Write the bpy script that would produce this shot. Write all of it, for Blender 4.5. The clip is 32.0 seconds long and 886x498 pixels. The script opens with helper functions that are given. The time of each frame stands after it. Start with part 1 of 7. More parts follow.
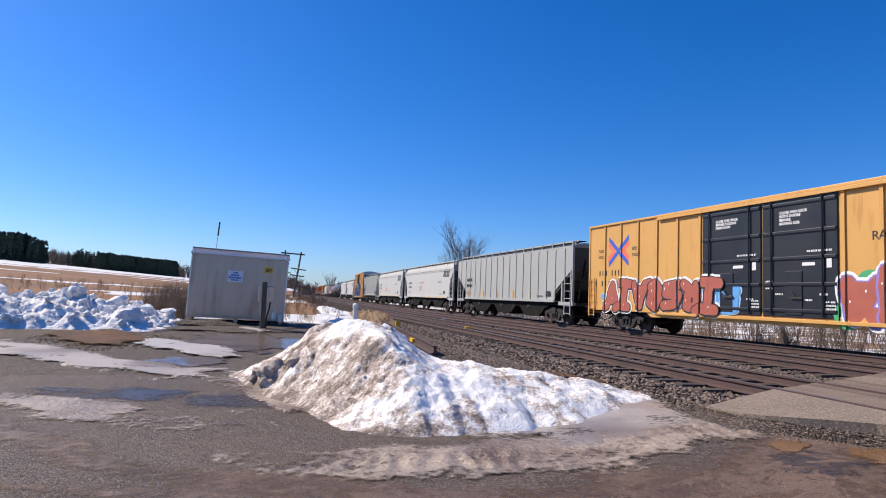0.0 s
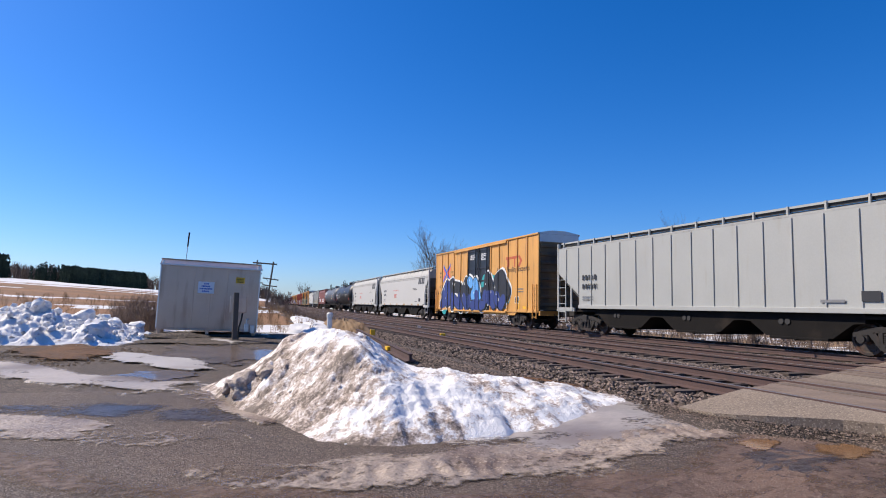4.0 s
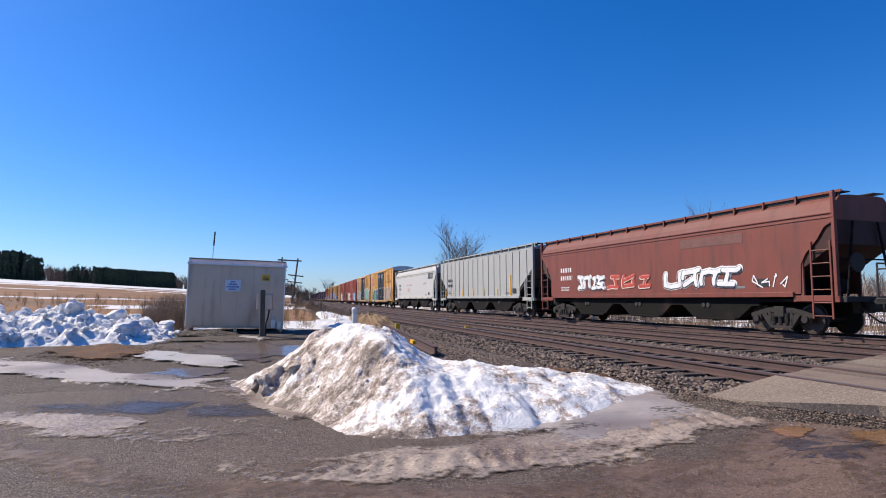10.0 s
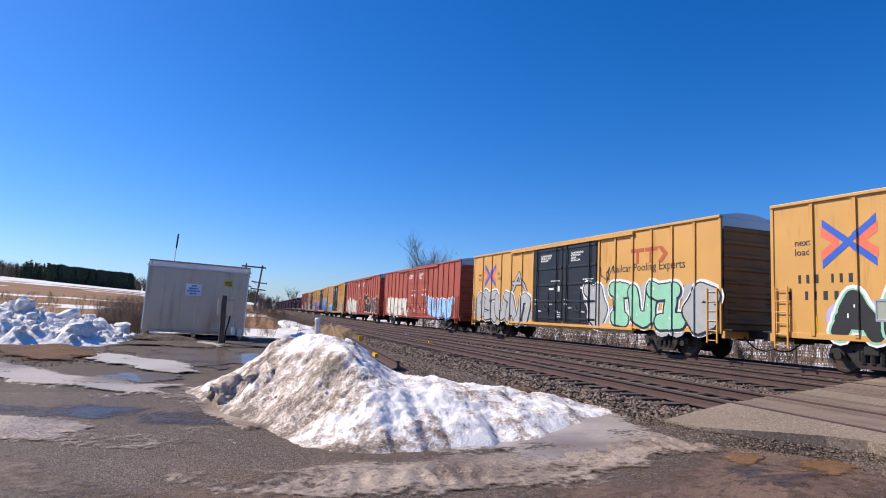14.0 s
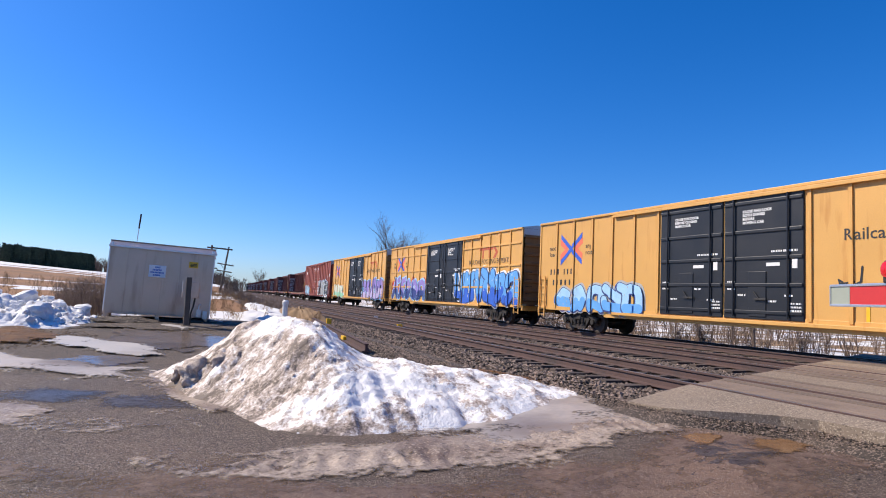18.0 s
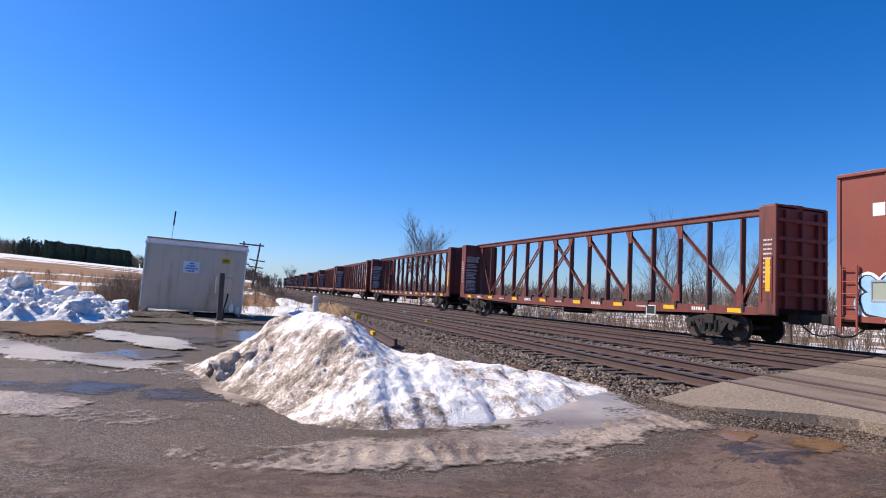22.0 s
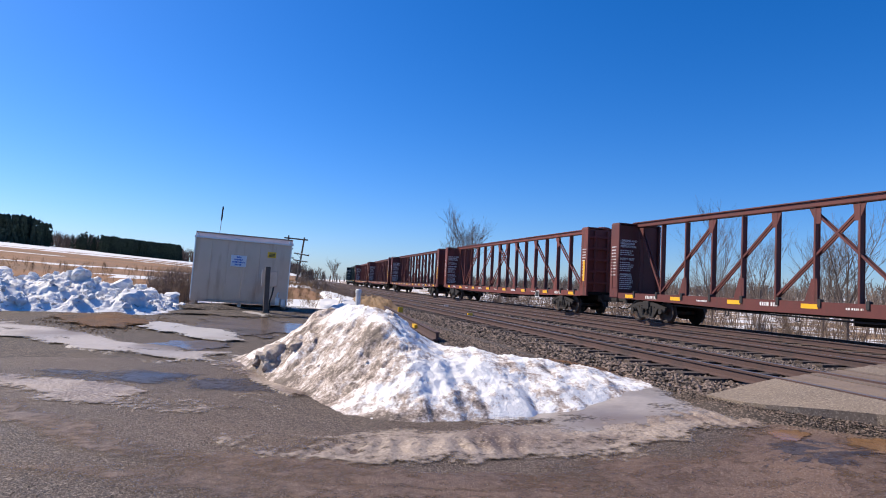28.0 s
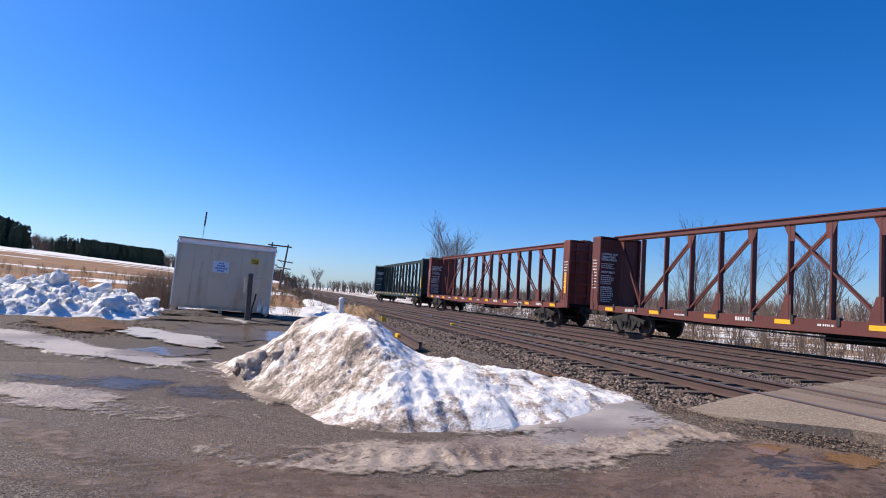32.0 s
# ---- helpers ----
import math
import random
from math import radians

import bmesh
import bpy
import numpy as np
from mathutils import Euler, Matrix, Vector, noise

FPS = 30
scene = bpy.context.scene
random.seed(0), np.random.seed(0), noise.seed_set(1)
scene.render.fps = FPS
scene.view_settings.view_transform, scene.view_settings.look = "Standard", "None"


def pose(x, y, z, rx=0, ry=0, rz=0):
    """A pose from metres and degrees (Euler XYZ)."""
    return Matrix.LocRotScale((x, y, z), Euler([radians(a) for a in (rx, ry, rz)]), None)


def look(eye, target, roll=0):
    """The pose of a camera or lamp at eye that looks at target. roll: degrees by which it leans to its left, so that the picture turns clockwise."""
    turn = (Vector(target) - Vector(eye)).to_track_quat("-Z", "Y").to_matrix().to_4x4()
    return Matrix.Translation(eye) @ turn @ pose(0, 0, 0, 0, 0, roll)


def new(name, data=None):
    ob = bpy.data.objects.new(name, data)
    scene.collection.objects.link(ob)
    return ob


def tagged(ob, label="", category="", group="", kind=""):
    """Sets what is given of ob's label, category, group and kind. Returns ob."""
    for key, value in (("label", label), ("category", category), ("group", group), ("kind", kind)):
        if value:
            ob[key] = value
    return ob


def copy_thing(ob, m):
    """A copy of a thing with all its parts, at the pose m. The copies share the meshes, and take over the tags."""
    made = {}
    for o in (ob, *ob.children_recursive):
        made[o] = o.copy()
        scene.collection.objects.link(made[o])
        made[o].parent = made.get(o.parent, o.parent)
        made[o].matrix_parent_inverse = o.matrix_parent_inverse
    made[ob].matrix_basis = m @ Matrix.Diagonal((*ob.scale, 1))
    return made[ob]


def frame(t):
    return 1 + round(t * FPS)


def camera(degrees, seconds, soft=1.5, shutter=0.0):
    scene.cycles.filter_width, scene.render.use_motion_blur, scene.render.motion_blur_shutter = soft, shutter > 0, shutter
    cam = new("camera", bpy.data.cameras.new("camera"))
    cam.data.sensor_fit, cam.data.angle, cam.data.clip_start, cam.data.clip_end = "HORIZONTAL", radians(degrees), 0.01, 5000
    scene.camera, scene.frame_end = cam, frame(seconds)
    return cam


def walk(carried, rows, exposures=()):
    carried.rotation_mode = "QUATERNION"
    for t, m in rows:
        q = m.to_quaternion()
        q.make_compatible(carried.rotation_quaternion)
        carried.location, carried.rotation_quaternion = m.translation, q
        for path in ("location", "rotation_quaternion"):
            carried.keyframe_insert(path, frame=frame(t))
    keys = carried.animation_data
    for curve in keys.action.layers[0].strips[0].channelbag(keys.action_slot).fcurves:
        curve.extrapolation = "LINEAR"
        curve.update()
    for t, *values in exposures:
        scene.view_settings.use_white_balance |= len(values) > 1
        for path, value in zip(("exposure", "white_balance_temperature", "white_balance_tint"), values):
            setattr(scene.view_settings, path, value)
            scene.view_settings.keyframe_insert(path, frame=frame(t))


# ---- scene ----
# ---------------------------------------------------------------- camera
EYE = (0.0, 0.0, 1.102)
cam = camera(72.15, 32.0, 1.0)
# seconds, yaw, pitch, lean to the right
TURNS = [
    (0, -20.33, 4.64, -2.27), (0.5, -19.68, 4.66, -2.21), (1, -19.61, 4.71, -2.42), (1.5, -19.34, 4.58, -1.93),
    (2, -19.30, 4.30, -1.52), (2.5, -19.67, 4.61, -2.09), (3, -20.99, 5.37, -2.20), (3.5, -22.49, 5.46, -1.44),
    (5.5, -22.87, 5.28, -0.84), (6, -22.06, 4.91, -0.45), (6.5, -21.13, 4.61, 0.08), (7, -20.45, 4.34, 0.43),
    (7.5, -20.11, 4.30, 0.71), (8, -20.24, 4.34, 1.08), (8.5, -20.87, 4.57, 1.01), (9, -21.21, 4.94, 0.55),
    (9.5, -20.79, 4.81, 0.65), (10, -20.65, 4.68, 0.14), (10.5, -21.21, 4.54, -0.34), (11, -21.78, 4.80, -0.96),
    (11.5, -22.27, 4.88, -1.66), (12, -22.18, 5.06, -2.46), (12.5, -22.32, 5.39, -2.01), (13, -22.41, 5.58, -2.90),
    (13.5, -23.48, 5.83, -3.14), (14, -23.67, 6.14, -2.45), (14.5, -23.27, 5.62, -2.35), (16.5, -23.80, 4.99, -2.81),
    (17, -24.82, 4.74, -2.61), (17.5, -25.82, 4.70, -2.55), (18, -26.63, 4.70, -2.69), (18.5, -26.35, 4.47, -2.35),
    (19, -25.66, 4.38, -2.44), (19.5, -24.56, 4.33, -2.39), (20, -23.36, 4.27, -2.36), (20.5, -23.42, 4.32, -2.40),
    (21, -24.36, 4.33, -2.77), (21.5, -24.52, 4.28, -2.45), (22, -23.96, 4.16, -2.72), (22.5, -22.82, 4.22, -2.62),
    (23, -21.41, 3.84, -2.56), (23.5, -20.39, 3.73, -2.39), (24, -20.36, 3.94, -2.34), (24.5, -21.00, 4.00, -2.61),
    (25, -21.18, 4.06, -2.85), (25.5, -20.64, 4.06, -2.68), (26, -19.92, 3.53, -2.35), (26.5, -19.49, 3.34, -2.45),
    (28.5, -20.35, 3.38, -2.75), (29, -20.46, 3.51, -2.36), (29.5, -20.71, 3.70, -2.09), (30, -20.95, 3.78, -2.02),
    (30.5, -20.87, 3.88, -2.55), (31, -20.68, 4.00, -2.71), (31.5, -20.85, 4.41, -3.24), (32, -21.49, 4.38, -3.79),
]


def turn_pose(yaw, pitch, lean):
    a, b = radians(yaw), radians(pitch)
    way = Vector((-math.sin(a) * math.cos(b), math.cos(a) * math.cos(b), math.sin(b)))
    return look(EYE, Vector(EYE) + way, -lean)


walk(cam, [(t, turn_pose(y, p, r)) for t, y, p, r in TURNS], [(0.0, 0.2), (14.5, 0.2), (16.5, 0.3), (21.5, 0.3), (23.0, 0.24), (32.0, 0.24)])

# ---------------------------------------------------------------- world and sun
SUN_EL, SUN_AZ = radians(43), radians(-50)      # azimuth from +y towards +x
world = bpy.data.worlds.new("sky")
scene.world = world
world.use_nodes = True
wn = world.node_tree
sky = wn.nodes.new("ShaderNodeTexSky")
sky.sky_type = "NISHITA"
sky.sun_disc = False
sky.sun_elevation, sky.sun_rotation = SUN_EL, SUN_AZ
sky.altitude, sky.air_density, sky.dust_density, sky.ozone_density = 600, 1.0, 0.9, 3.0
hue = wn.nodes.new("ShaderNodeHueSaturation")
hue.inputs["Saturation"].default_value = 1.21
tint = wn.nodes.new("ShaderNodeMix")
tint.data_type, tint.blend_type = "RGBA", "MULTIPLY"
tint.inputs[0].default_value = 1.0
tint.inputs[7].default_value = (0.69, 0.83, 1.15, 1)
wn.links.new(sky.outputs[0], tint.inputs[6])
wn.links.new(tint.outputs[2], hue.inputs["Color"])
wn.links.new(hue.outputs[0], wn.nodes["Background"].inputs[0])
wn.nodes["Background"].inputs[1].default_value = 0.114
sun = new("sun", bpy.data.lights.new("sun", "SUN"))
sun.data.energy, sun.data.angle, sun.data.color = 5.0, radians(0.55), (1.0, 0.885, 0.735)
sun_to = Vector((math.sin(SUN_AZ) * math.cos(SUN_EL), math.cos(SUN_AZ) * math.cos(SUN_EL), math.sin(SUN_EL)))
sun.matrix_world = look(sun_to * 60, (0, 0, 0))

# ---------------------------------------------------------------- materials
MATS = {}


def mat(name, base, rough=0.6, metal=0.0, vary=0.15, scale=6.0, fine=60.0, bump=0.15, dirt=None, dirt_amount=0.0,
        streak=False, bump_scale=None, spec=0.5, per_piece=0.0, island=0.0, dist=0.01, speck=None, speck_scale=50.0, speck_amount=0.5, cover=0.0, edge=(0.42, 0.9)):
    """A node material: base colour varied at two scales, dirt patches or streaks, and fine relief."""
    if name in MATS:
        return MATS[name]
    m = bpy.data.materials.new(name)
    m.use_nodes = True
    n, l = m.node_tree.nodes, m.node_tree.links
    b = n["Principled BSDF"]
    b.inputs["Roughness"].default_value, b.inputs["Metallic"].default_value = rough, metal
    b.inputs["Specular IOR Level"].default_value = spec
    tc = n.new("ShaderNodeTexCoord")

    def tex(sc, detail=4.0, stretch=None):
        t = n.new("ShaderNodeTexNoise")
        t.inputs["Scale"].default_value, t.inputs["Detail"].default_value = sc, detail
        if stretch:
            mp = n.new("ShaderNodeMapping")
            mp.inputs["Scale"].default_value = stretch
            l.new(tc.outputs["Object"], mp.inputs["Vector"])
            l.new(mp.outputs[0], t.inputs["Vector"])
        else:
            l.new(tc.outputs["Object"], t.inputs["Vector"])
        return t

    def mix(a, c, fac, mode="MIX"):
        x = n.new("ShaderNodeMix")
        x.data_type, x.blend_type = "RGBA", mode
        for s, v in ((6, a), (7, c)):
            if isinstance(v, tuple):
                x.inputs[s].default_value = (*v, 1)
            else:
                l.new(v, x.inputs[s])
        if isinstance(fac, float):
            x.inputs[0].default_value = fac
        else:
            l.new(fac, x.inputs[0])
        return x.outputs[2]

    def ramp(v, lo, hi):
        r = n.new("ShaderNodeMapRange")
        r.inputs[1].default_value, r.inputs[2].default_value = lo, hi
        l.new(v, r.inputs[0])
        return r.outputs[0]

    coarse, grain = tex(scale), tex(fine, 6.0)
    dark = tuple(max(0.0, c * (1 - vary)) for c in base)
    light = tuple(min(1.0, c * (1 + vary)) for c in base)
    col = mix(dark, light, ramp(coarse.outputs[0], 0.3, 0.7))
    col = mix(col, mix(dark, light, ramp(grain.outputs[0], 0.35, 0.65)), 0.4)
    if dirt:
        d = tex(3.0, 6.0, (1, 1.6, 0.22)) if streak else tex(scale * 0.6, 8.0)
        low = 0.62 - 0.3 * dirt_amount
        col = mix(col, dirt, ramp(d.outputs[0], low, low + 0.22))
    if speck:
        for q, (sc, share) in enumerate(((speck_scale, speck_amount), (speck_scale * 0.6, speck_amount * 0.45))):
            vo = n.new("ShaderNodeTexVoronoi")
            vo.inputs["Scale"].default_value = sc
            l.new(tc.outputs["Object"], vo.inputs["Vector"])
            sep = n.new("ShaderNodeSeparateColor")
            l.new(vo.outputs["Color"], sep.inputs[0])
            k = ramp(sep.outputs[q], 1.0 - share, 1.0 - share + 0.04)
            mu = n.new("ShaderNodeMath")
            mu.operation = "MULTIPLY"
            mu.inputs[1].default_value = 0.75
            l.new(k, mu.inputs[0])
            col = mix(col, speck[q % len(speck)], mu.outputs[0])
    if per_piece or island:
        src = n.new("ShaderNodeObjectInfo").outputs["Random"] if per_piece else n.new("ShaderNodeNewGeometry").outputs["Random Per Island"]
        k = per_piece or island
        r = n.new("ShaderNodeMapRange")
        r.inputs[3].default_value, r.inputs[4].default_value = 1 - k, 1 + k
        l.new(src, r.inputs[0])
        v = n.new("ShaderNodeVectorMath")
        v.operation = "SCALE"
        l.new(col, v.inputs[0])
        l.new(r.outputs[0], v.inputs["Scale"])
        col = v.outputs[0]
    l.new(col, b.inputs["Base Color"])
    rr = n.new("ShaderNodeMapRange")
    rr.inputs[3].default_value, rr.inputs[4].default_value = max(0.02, rough - 0.12), min(1.0, rough + 0.12)
    l.new(coarse.outputs[0], rr.inputs[0])
    l.new(rr.outputs[0], b.inputs["Roughness"])
    if bump:
        bp = n.new("ShaderNodeBump")
        bp.inputs["Strength"].default_value, bp.inputs["Distance"].default_value = bump, dist
        t = tex(bump_scale or fine, 8.0)
        l.new(t.outputs[0], bp.inputs["Height"])
        l.new(bp.outputs[0], b.inputs["Normal"])
    if cover:
        # thins out towards the ragged edge that the mesh's own cover values give
        at_ = n.new("ShaderNodeAttribute")
        at_.attribute_name = "cover"
        big_, small_ = tex(cover, 8.0), tex(cover * 9, 4.0)
        s1 = n.new("ShaderNodeMath")
        s1.operation = "ADD"
        l.new(at_.outputs["Fac"], s1.inputs[0])
        l.new(ramp2(n, l, big_.outputs[0], 0.3, 0.7, -0.5, 0.5), s1.inputs[1])
        s2 = n.new("ShaderNodeMath")
        s2.operation = "ADD"
        l.new(s1.outputs[0], s2.inputs[0])
        l.new(ramp2(n, l, small_.outputs[0], 0.3, 0.7, -0.28, 0.28), s2.inputs[1])
        clear = n.new("ShaderNodeBsdfTransparent")
        both = n.new("ShaderNodeMixShader")
        l.new(ramp(s2.outputs[0], edge[0], edge[1]), both.inputs[0])
        l.new(clear.outputs[0], both.inputs[1])
        l.new(b.outputs[0], both.inputs[2])
        l.new(both.outputs[0], n["Material Output"].inputs["Surface"])
    MATS[name] = m
    return m


def ramp2(n, l, v, a, b, lo, hi):
    r = n.new("ShaderNodeMapRange")
    for i, x in ((1, a), (2, b), (3, lo), (4, hi)):
        r.inputs[i].default_value = x
    l.new(v, r.inputs[0])
    return r.outputs[0]


GRIME = (0.10, 0.075, 0.055)
RUST = (0.16, 0.06, 0.03)
YELLOW = mat("boxcar yellow paint", (0.66, 0.355, 0.092), 0.5, vary=0.07, scale=0.8, fine=30, bump=0.04, dirt=(0.50, 0.22, 0.04), dirt_amount=0.12, streak=True)
YELLOW_B = mat("faded yellow paint", (0.66, 0.335, 0.085), 0.55, vary=0.1, scale=0.8, fine=30, bump=0.05, dirt=(0.42, 0.2, 0.06), dirt_amount=0.28, streak=True)
# yellow darkened in its base for the ends' shade, with grime patches over it
SHADED_YELLOW_END = mat("shaded grimy yellow car end", (0.22, 0.125, 0.05), 0.7, vary=0.25, scale=0.9, fine=30, bump=0.05, dirt=(0.07, 0.05, 0.035), dirt_amount=0.7)
DOOR_BLACK = mat("black door paint", (0.012, 0.013, 0.016), 0.45, vary=0.3, scale=1.2, fine=30, bump=0.05)
RED_BOX = mat("oxide red paint", (0.38, 0.078, 0.042), 0.6, vary=0.12, scale=0.8, fine=30, bump=0.05, dirt=(0.24, 0.062, 0.038), dirt_amount=0.25, streak=True)
MAROON = mat("faded maroon paint", (0.26, 0.056, 0.036), 0.65, vary=0.15, scale=0.9, fine=30, bump=0.05, dirt=(0.24, 0.07, 0.045), dirt_amount=0.35, streak=True)
HOPPER_RED = mat("brown red hopper paint", (0.2, 0.05, 0.031), 0.6, vary=0.12, scale=0.8, fine=25, bump=0.04, dirt=(0.12, 0.042, 0.03), dirt_amount=0.4, streak=True)
WHITE_CAR = mat("warm white hopper paint", (0.53, 0.515, 0.475), 0.5, vary=0.05, scale=0.7, fine=25, bump=0.03, dirt=(0.57, 0.54, 0.47), dirt_amount=0.05, streak=True)
GREY_CAR = mat("light grey hopper paint", (0.39, 0.39, 0.36), 0.55, vary=0.06, scale=0.7, fine=25, bump=0.03, dirt=(0.36, 0.34, 0.29), dirt_amount=0.08, streak=True)
UNDER = mat("grimy underside", (0.013, 0.0115, 0.0105), 0.9, vary=0.3, scale=2, fine=40, bump=0.1, dirt=(0.035, 0.026, 0.02), dirt_amount=0.2, spec=0.15)
TRUCK_MAT = mat("cast steel", (0.026, 0.022, 0.02), 0.85, vary=0.35, scale=4, fine=50, bump=0.15, dirt=(0.07, 0.04, 0.028), dirt_amount=0.15)
WHEEL_MAT = mat("wheel steel", (0.06, 0.045, 0.038), 0.65, metal=0.3, vary=0.3, scale=5, fine=60, bump=0.08, dirt=RUST, dirt_amount=0.3)
TREAD = mat("polished tread", (0.5, 0.48, 0.45), 0.3, metal=0.9, vary=0.1, scale=8, fine=40, bump=0.02)
ROOF_METAL = mat("galvanised roof", (0.5, 0.51, 0.52), 0.45, metal=0.6, vary=0.12, scale=1.5, fine=30, bump=0.05)
TANK_BLACK = mat("black tank paint", (0.011, 0.012, 0.015), 0.46, vary=0.25, scale=0.8, fine=30, bump=0.02, dirt=(0.035, 0.03, 0.027), dirt_amount=0.15, streak=True)
TANK_GREY = mat("dark grey tank paint", (0.078, 0.088, 0.102), 0.55, vary=0.12, scale=0.8, fine=30, bump=0.02, dirt=(0.12, 0.11, 0.1), dirt_amount=0.2, streak=True)
BEAM_RED = mat("red brown beam paint", (0.18, 0.043, 0.031), 0.62, vary=0.18, scale=1.0, fine=35, bump=0.06, dirt=(0.085, 0.03, 0.021), dirt_amount=0.4, streak=True)
BEAM_DARK = mat("dark maroon beam paint", (0.13, 0.032, 0.026), 0.65, vary=0.2, scale=1.0, fine=35, bump=0.06, dirt=(0.10, 0.034, 0.026), dirt_amount=0.35, streak=True)
BEAM_GREEN = mat("dark green beam paint", (0.018, 0.035, 0.03), 0.6, vary=0.2, scale=1.0, fine=35, bump=0.06, dirt=(0.05, 0.045, 0.035), dirt_amount=0.3, streak=True)
STEEL_DARK = mat("dark fittings", (0.03, 0.028, 0.027), 0.7, vary=0.3, scale=5, fine=50, bump=0.08)
INK_WHITE = mat("white lettering", (0.78, 0.77, 0.74), 0.6, vary=0.08, scale=5, fine=40, bump=0)
INK_BLACK = mat("black lettering", (0.025, 0.025, 0.028), 0.6, vary=0.15, scale=5, fine=40, bump=0)
INK_GREY = mat("worn grey lettering", (0.2, 0.2, 0.2), 0.6, vary=0.2, scale=5, fine=40, bump=0)
INK_RED = mat("red lettering", (0.62, 0.09, 0.05), 0.6, vary=0.15, scale=5, fine=40, bump=0)
INK_BLUE = mat("blue marking", (0.03, 0.11, 0.55), 0.55, vary=0.12, scale=5, fine=40, bump=0)
INK_ORANGE = mat("orange red marking", (0.8, 0.17, 0.09), 0.55, vary=0.12, scale=5, fine=40, bump=0)
REFLECT = mat("yellow reflective strip", (0.9, 0.48, 0.02), 0.4, vary=0.08, scale=8, fine=60, bump=0.02)
REFLECT_OLD = mat("faded reflective strip", (0.42, 0.24, 0.09), 0.6, vary=0.25, scale=8, fine=60, bump=0.02)
REFLECT_DIRTY = mat("orange reflective strip", (0.72, 0.27, 0.03), 0.5, vary=0.25, scale=8, fine=60, bump=0.02)


def spray(name, col):
    return mat("spray " + name, col, 0.55, vary=0.12, scale=3, fine=30, bump=0)


SP = {k: spray(k, c) for k, c in dict(
    white=(0.8, 0.8, 0.78), black=(0.02, 0.02, 0.022), red=(0.5, 0.07, 0.045), brick=(0.42, 0.11, 0.07), sky=(0.12, 0.36, 0.72),
    teal=(0.03, 0.33, 0.33), green=(0.06, 0.36, 0.14), mint=(0.3, 0.62, 0.42), violet=(0.27, 0.2, 0.5), lilac=(0.5, 0.42, 0.62),
    grey=(0.42, 0.42, 0.41), tan=(0.55, 0.4, 0.3), blue=(0.03, 0.12, 0.55), pink=(0.66, 0.25, 0.3), cream=(0.75, 0.7, 0.56),
    orange=(0.7, 0.2, 0.04), navy=(0.03, 0.05, 0.2), lightblue=(0.35, 0.58, 0.78)).items()}

ASPHALT = mat("wet gritty asphalt", (0.09, 0.062, 0.046), 0.7, vary=0.5, scale=0.45, fine=30, bump=1.0, dirt=(0.14, 0.09, 0.06), dirt_amount=0.45, bump_scale=50, dist=0.025, spec=0.3, speck=((0.30, 0.24, 0.19), (0.022, 0.017, 0.013)), speck_scale=90, speck_amount=0.26)
GRAVEL = mat("brown gravel soil", (0.058, 0.042, 0.031), 0.9, vary=0.45, scale=1.1, fine=30, bump=0.9, bump_scale=40, dist=0.025, dirt=(0.10, 0.068, 0.045), dirt_amount=0.3, speck=((0.24, 0.18, 0.14), (0.025, 0.019, 0.015)), speck_scale=60, speck_amount=0.28)
SNOW = mat("old snow", (0.82, 0.795, 0.755), 0.7, vary=0.06, scale=2.5, fine=30, bump=0.6, dirt=(0.62, 0.52, 0.40), dirt_amount=0.16, bump_scale=15, dist=0.045)
SNOW_CLEAN = mat("packed snow", (0.70, 0.685, 0.665), 0.7, vary=0.06, scale=1.0, fine=18, bump=0.5, bump_scale=9, dist=0.04)
SNOW_BANK = mat("ploughed bank snow", (0.76, 0.745, 0.73), 0.75, vary=0.1, scale=1.6, fine=14, bump=0.8, bump_scale=8, dist=0.06, dirt=(0.42, 0.36, 0.3), dirt_amount=0.15, speck=((0.22, 0.17, 0.13), (0.5, 0.45, 0.4)), speck_scale=9, speck_amount=0.05)
ICE = mat("grey wet ice", (0.37, 0.315, 0.265), 0.34, vary=0.25, scale=1.2, fine=10, bump=0.3, dirt=(0.22, 0.168, 0.125), dirt_amount=0.4, bump_scale=7, dist=0.012, cover=1.6, spec=0.4)
SLUSH = mat("sandy slush", (0.36, 0.28, 0.212), 0.5, vary=0.3, scale=2.2, fine=18, bump=0.8, dirt=(0.17, 0.115, 0.078), dirt_amount=0.6, bump_scale=16, dist=0.035, speck=((0.46, 0.37, 0.28), (0.10, 0.075, 0.055)), speck_scale=60, speck_amount=0.12, cover=1.2, edge=(0.38, 0.85))
WATER = mat("meltwater", (0.17, 0.127, 0.093), 0.22, vary=0.3, scale=1, fine=8, bump=0.1, bump_scale=14, dist=0.006, cover=1.5, edge=(0.4, 0.75), spec=0.4)
MUD_WATER = mat("muddy meltwater", (0.22, 0.115, 0.05), 0.14, vary=0.25, scale=1, fine=8, bump=0.06, bump_scale=12, dist=0.004, cover=2.0)
ICE_WHITE = mat("white rotten ice", (0.47, 0.43, 0.385), 0.5, vary=0.1, scale=1.0, fine=14, bump=0.3, bump_scale=9, dist=0.01, dirt=(0.33, 0.28, 0.235), dirt_amount=0.3, cover=1.3, edge=(0.45, 0.75), spec=0.3)
ICE_GREY = mat("dirty grey ice", (0.42, 0.365, 0.32), 0.55, vary=0.2, scale=0.8, fine=14, bump=0.3, bump_scale=9, dist=0.012, dirt=(0.19, 0.145, 0.11), dirt_amount=0.5, cover=1.3, edge=(0.4, 0.85), spec=0.3)
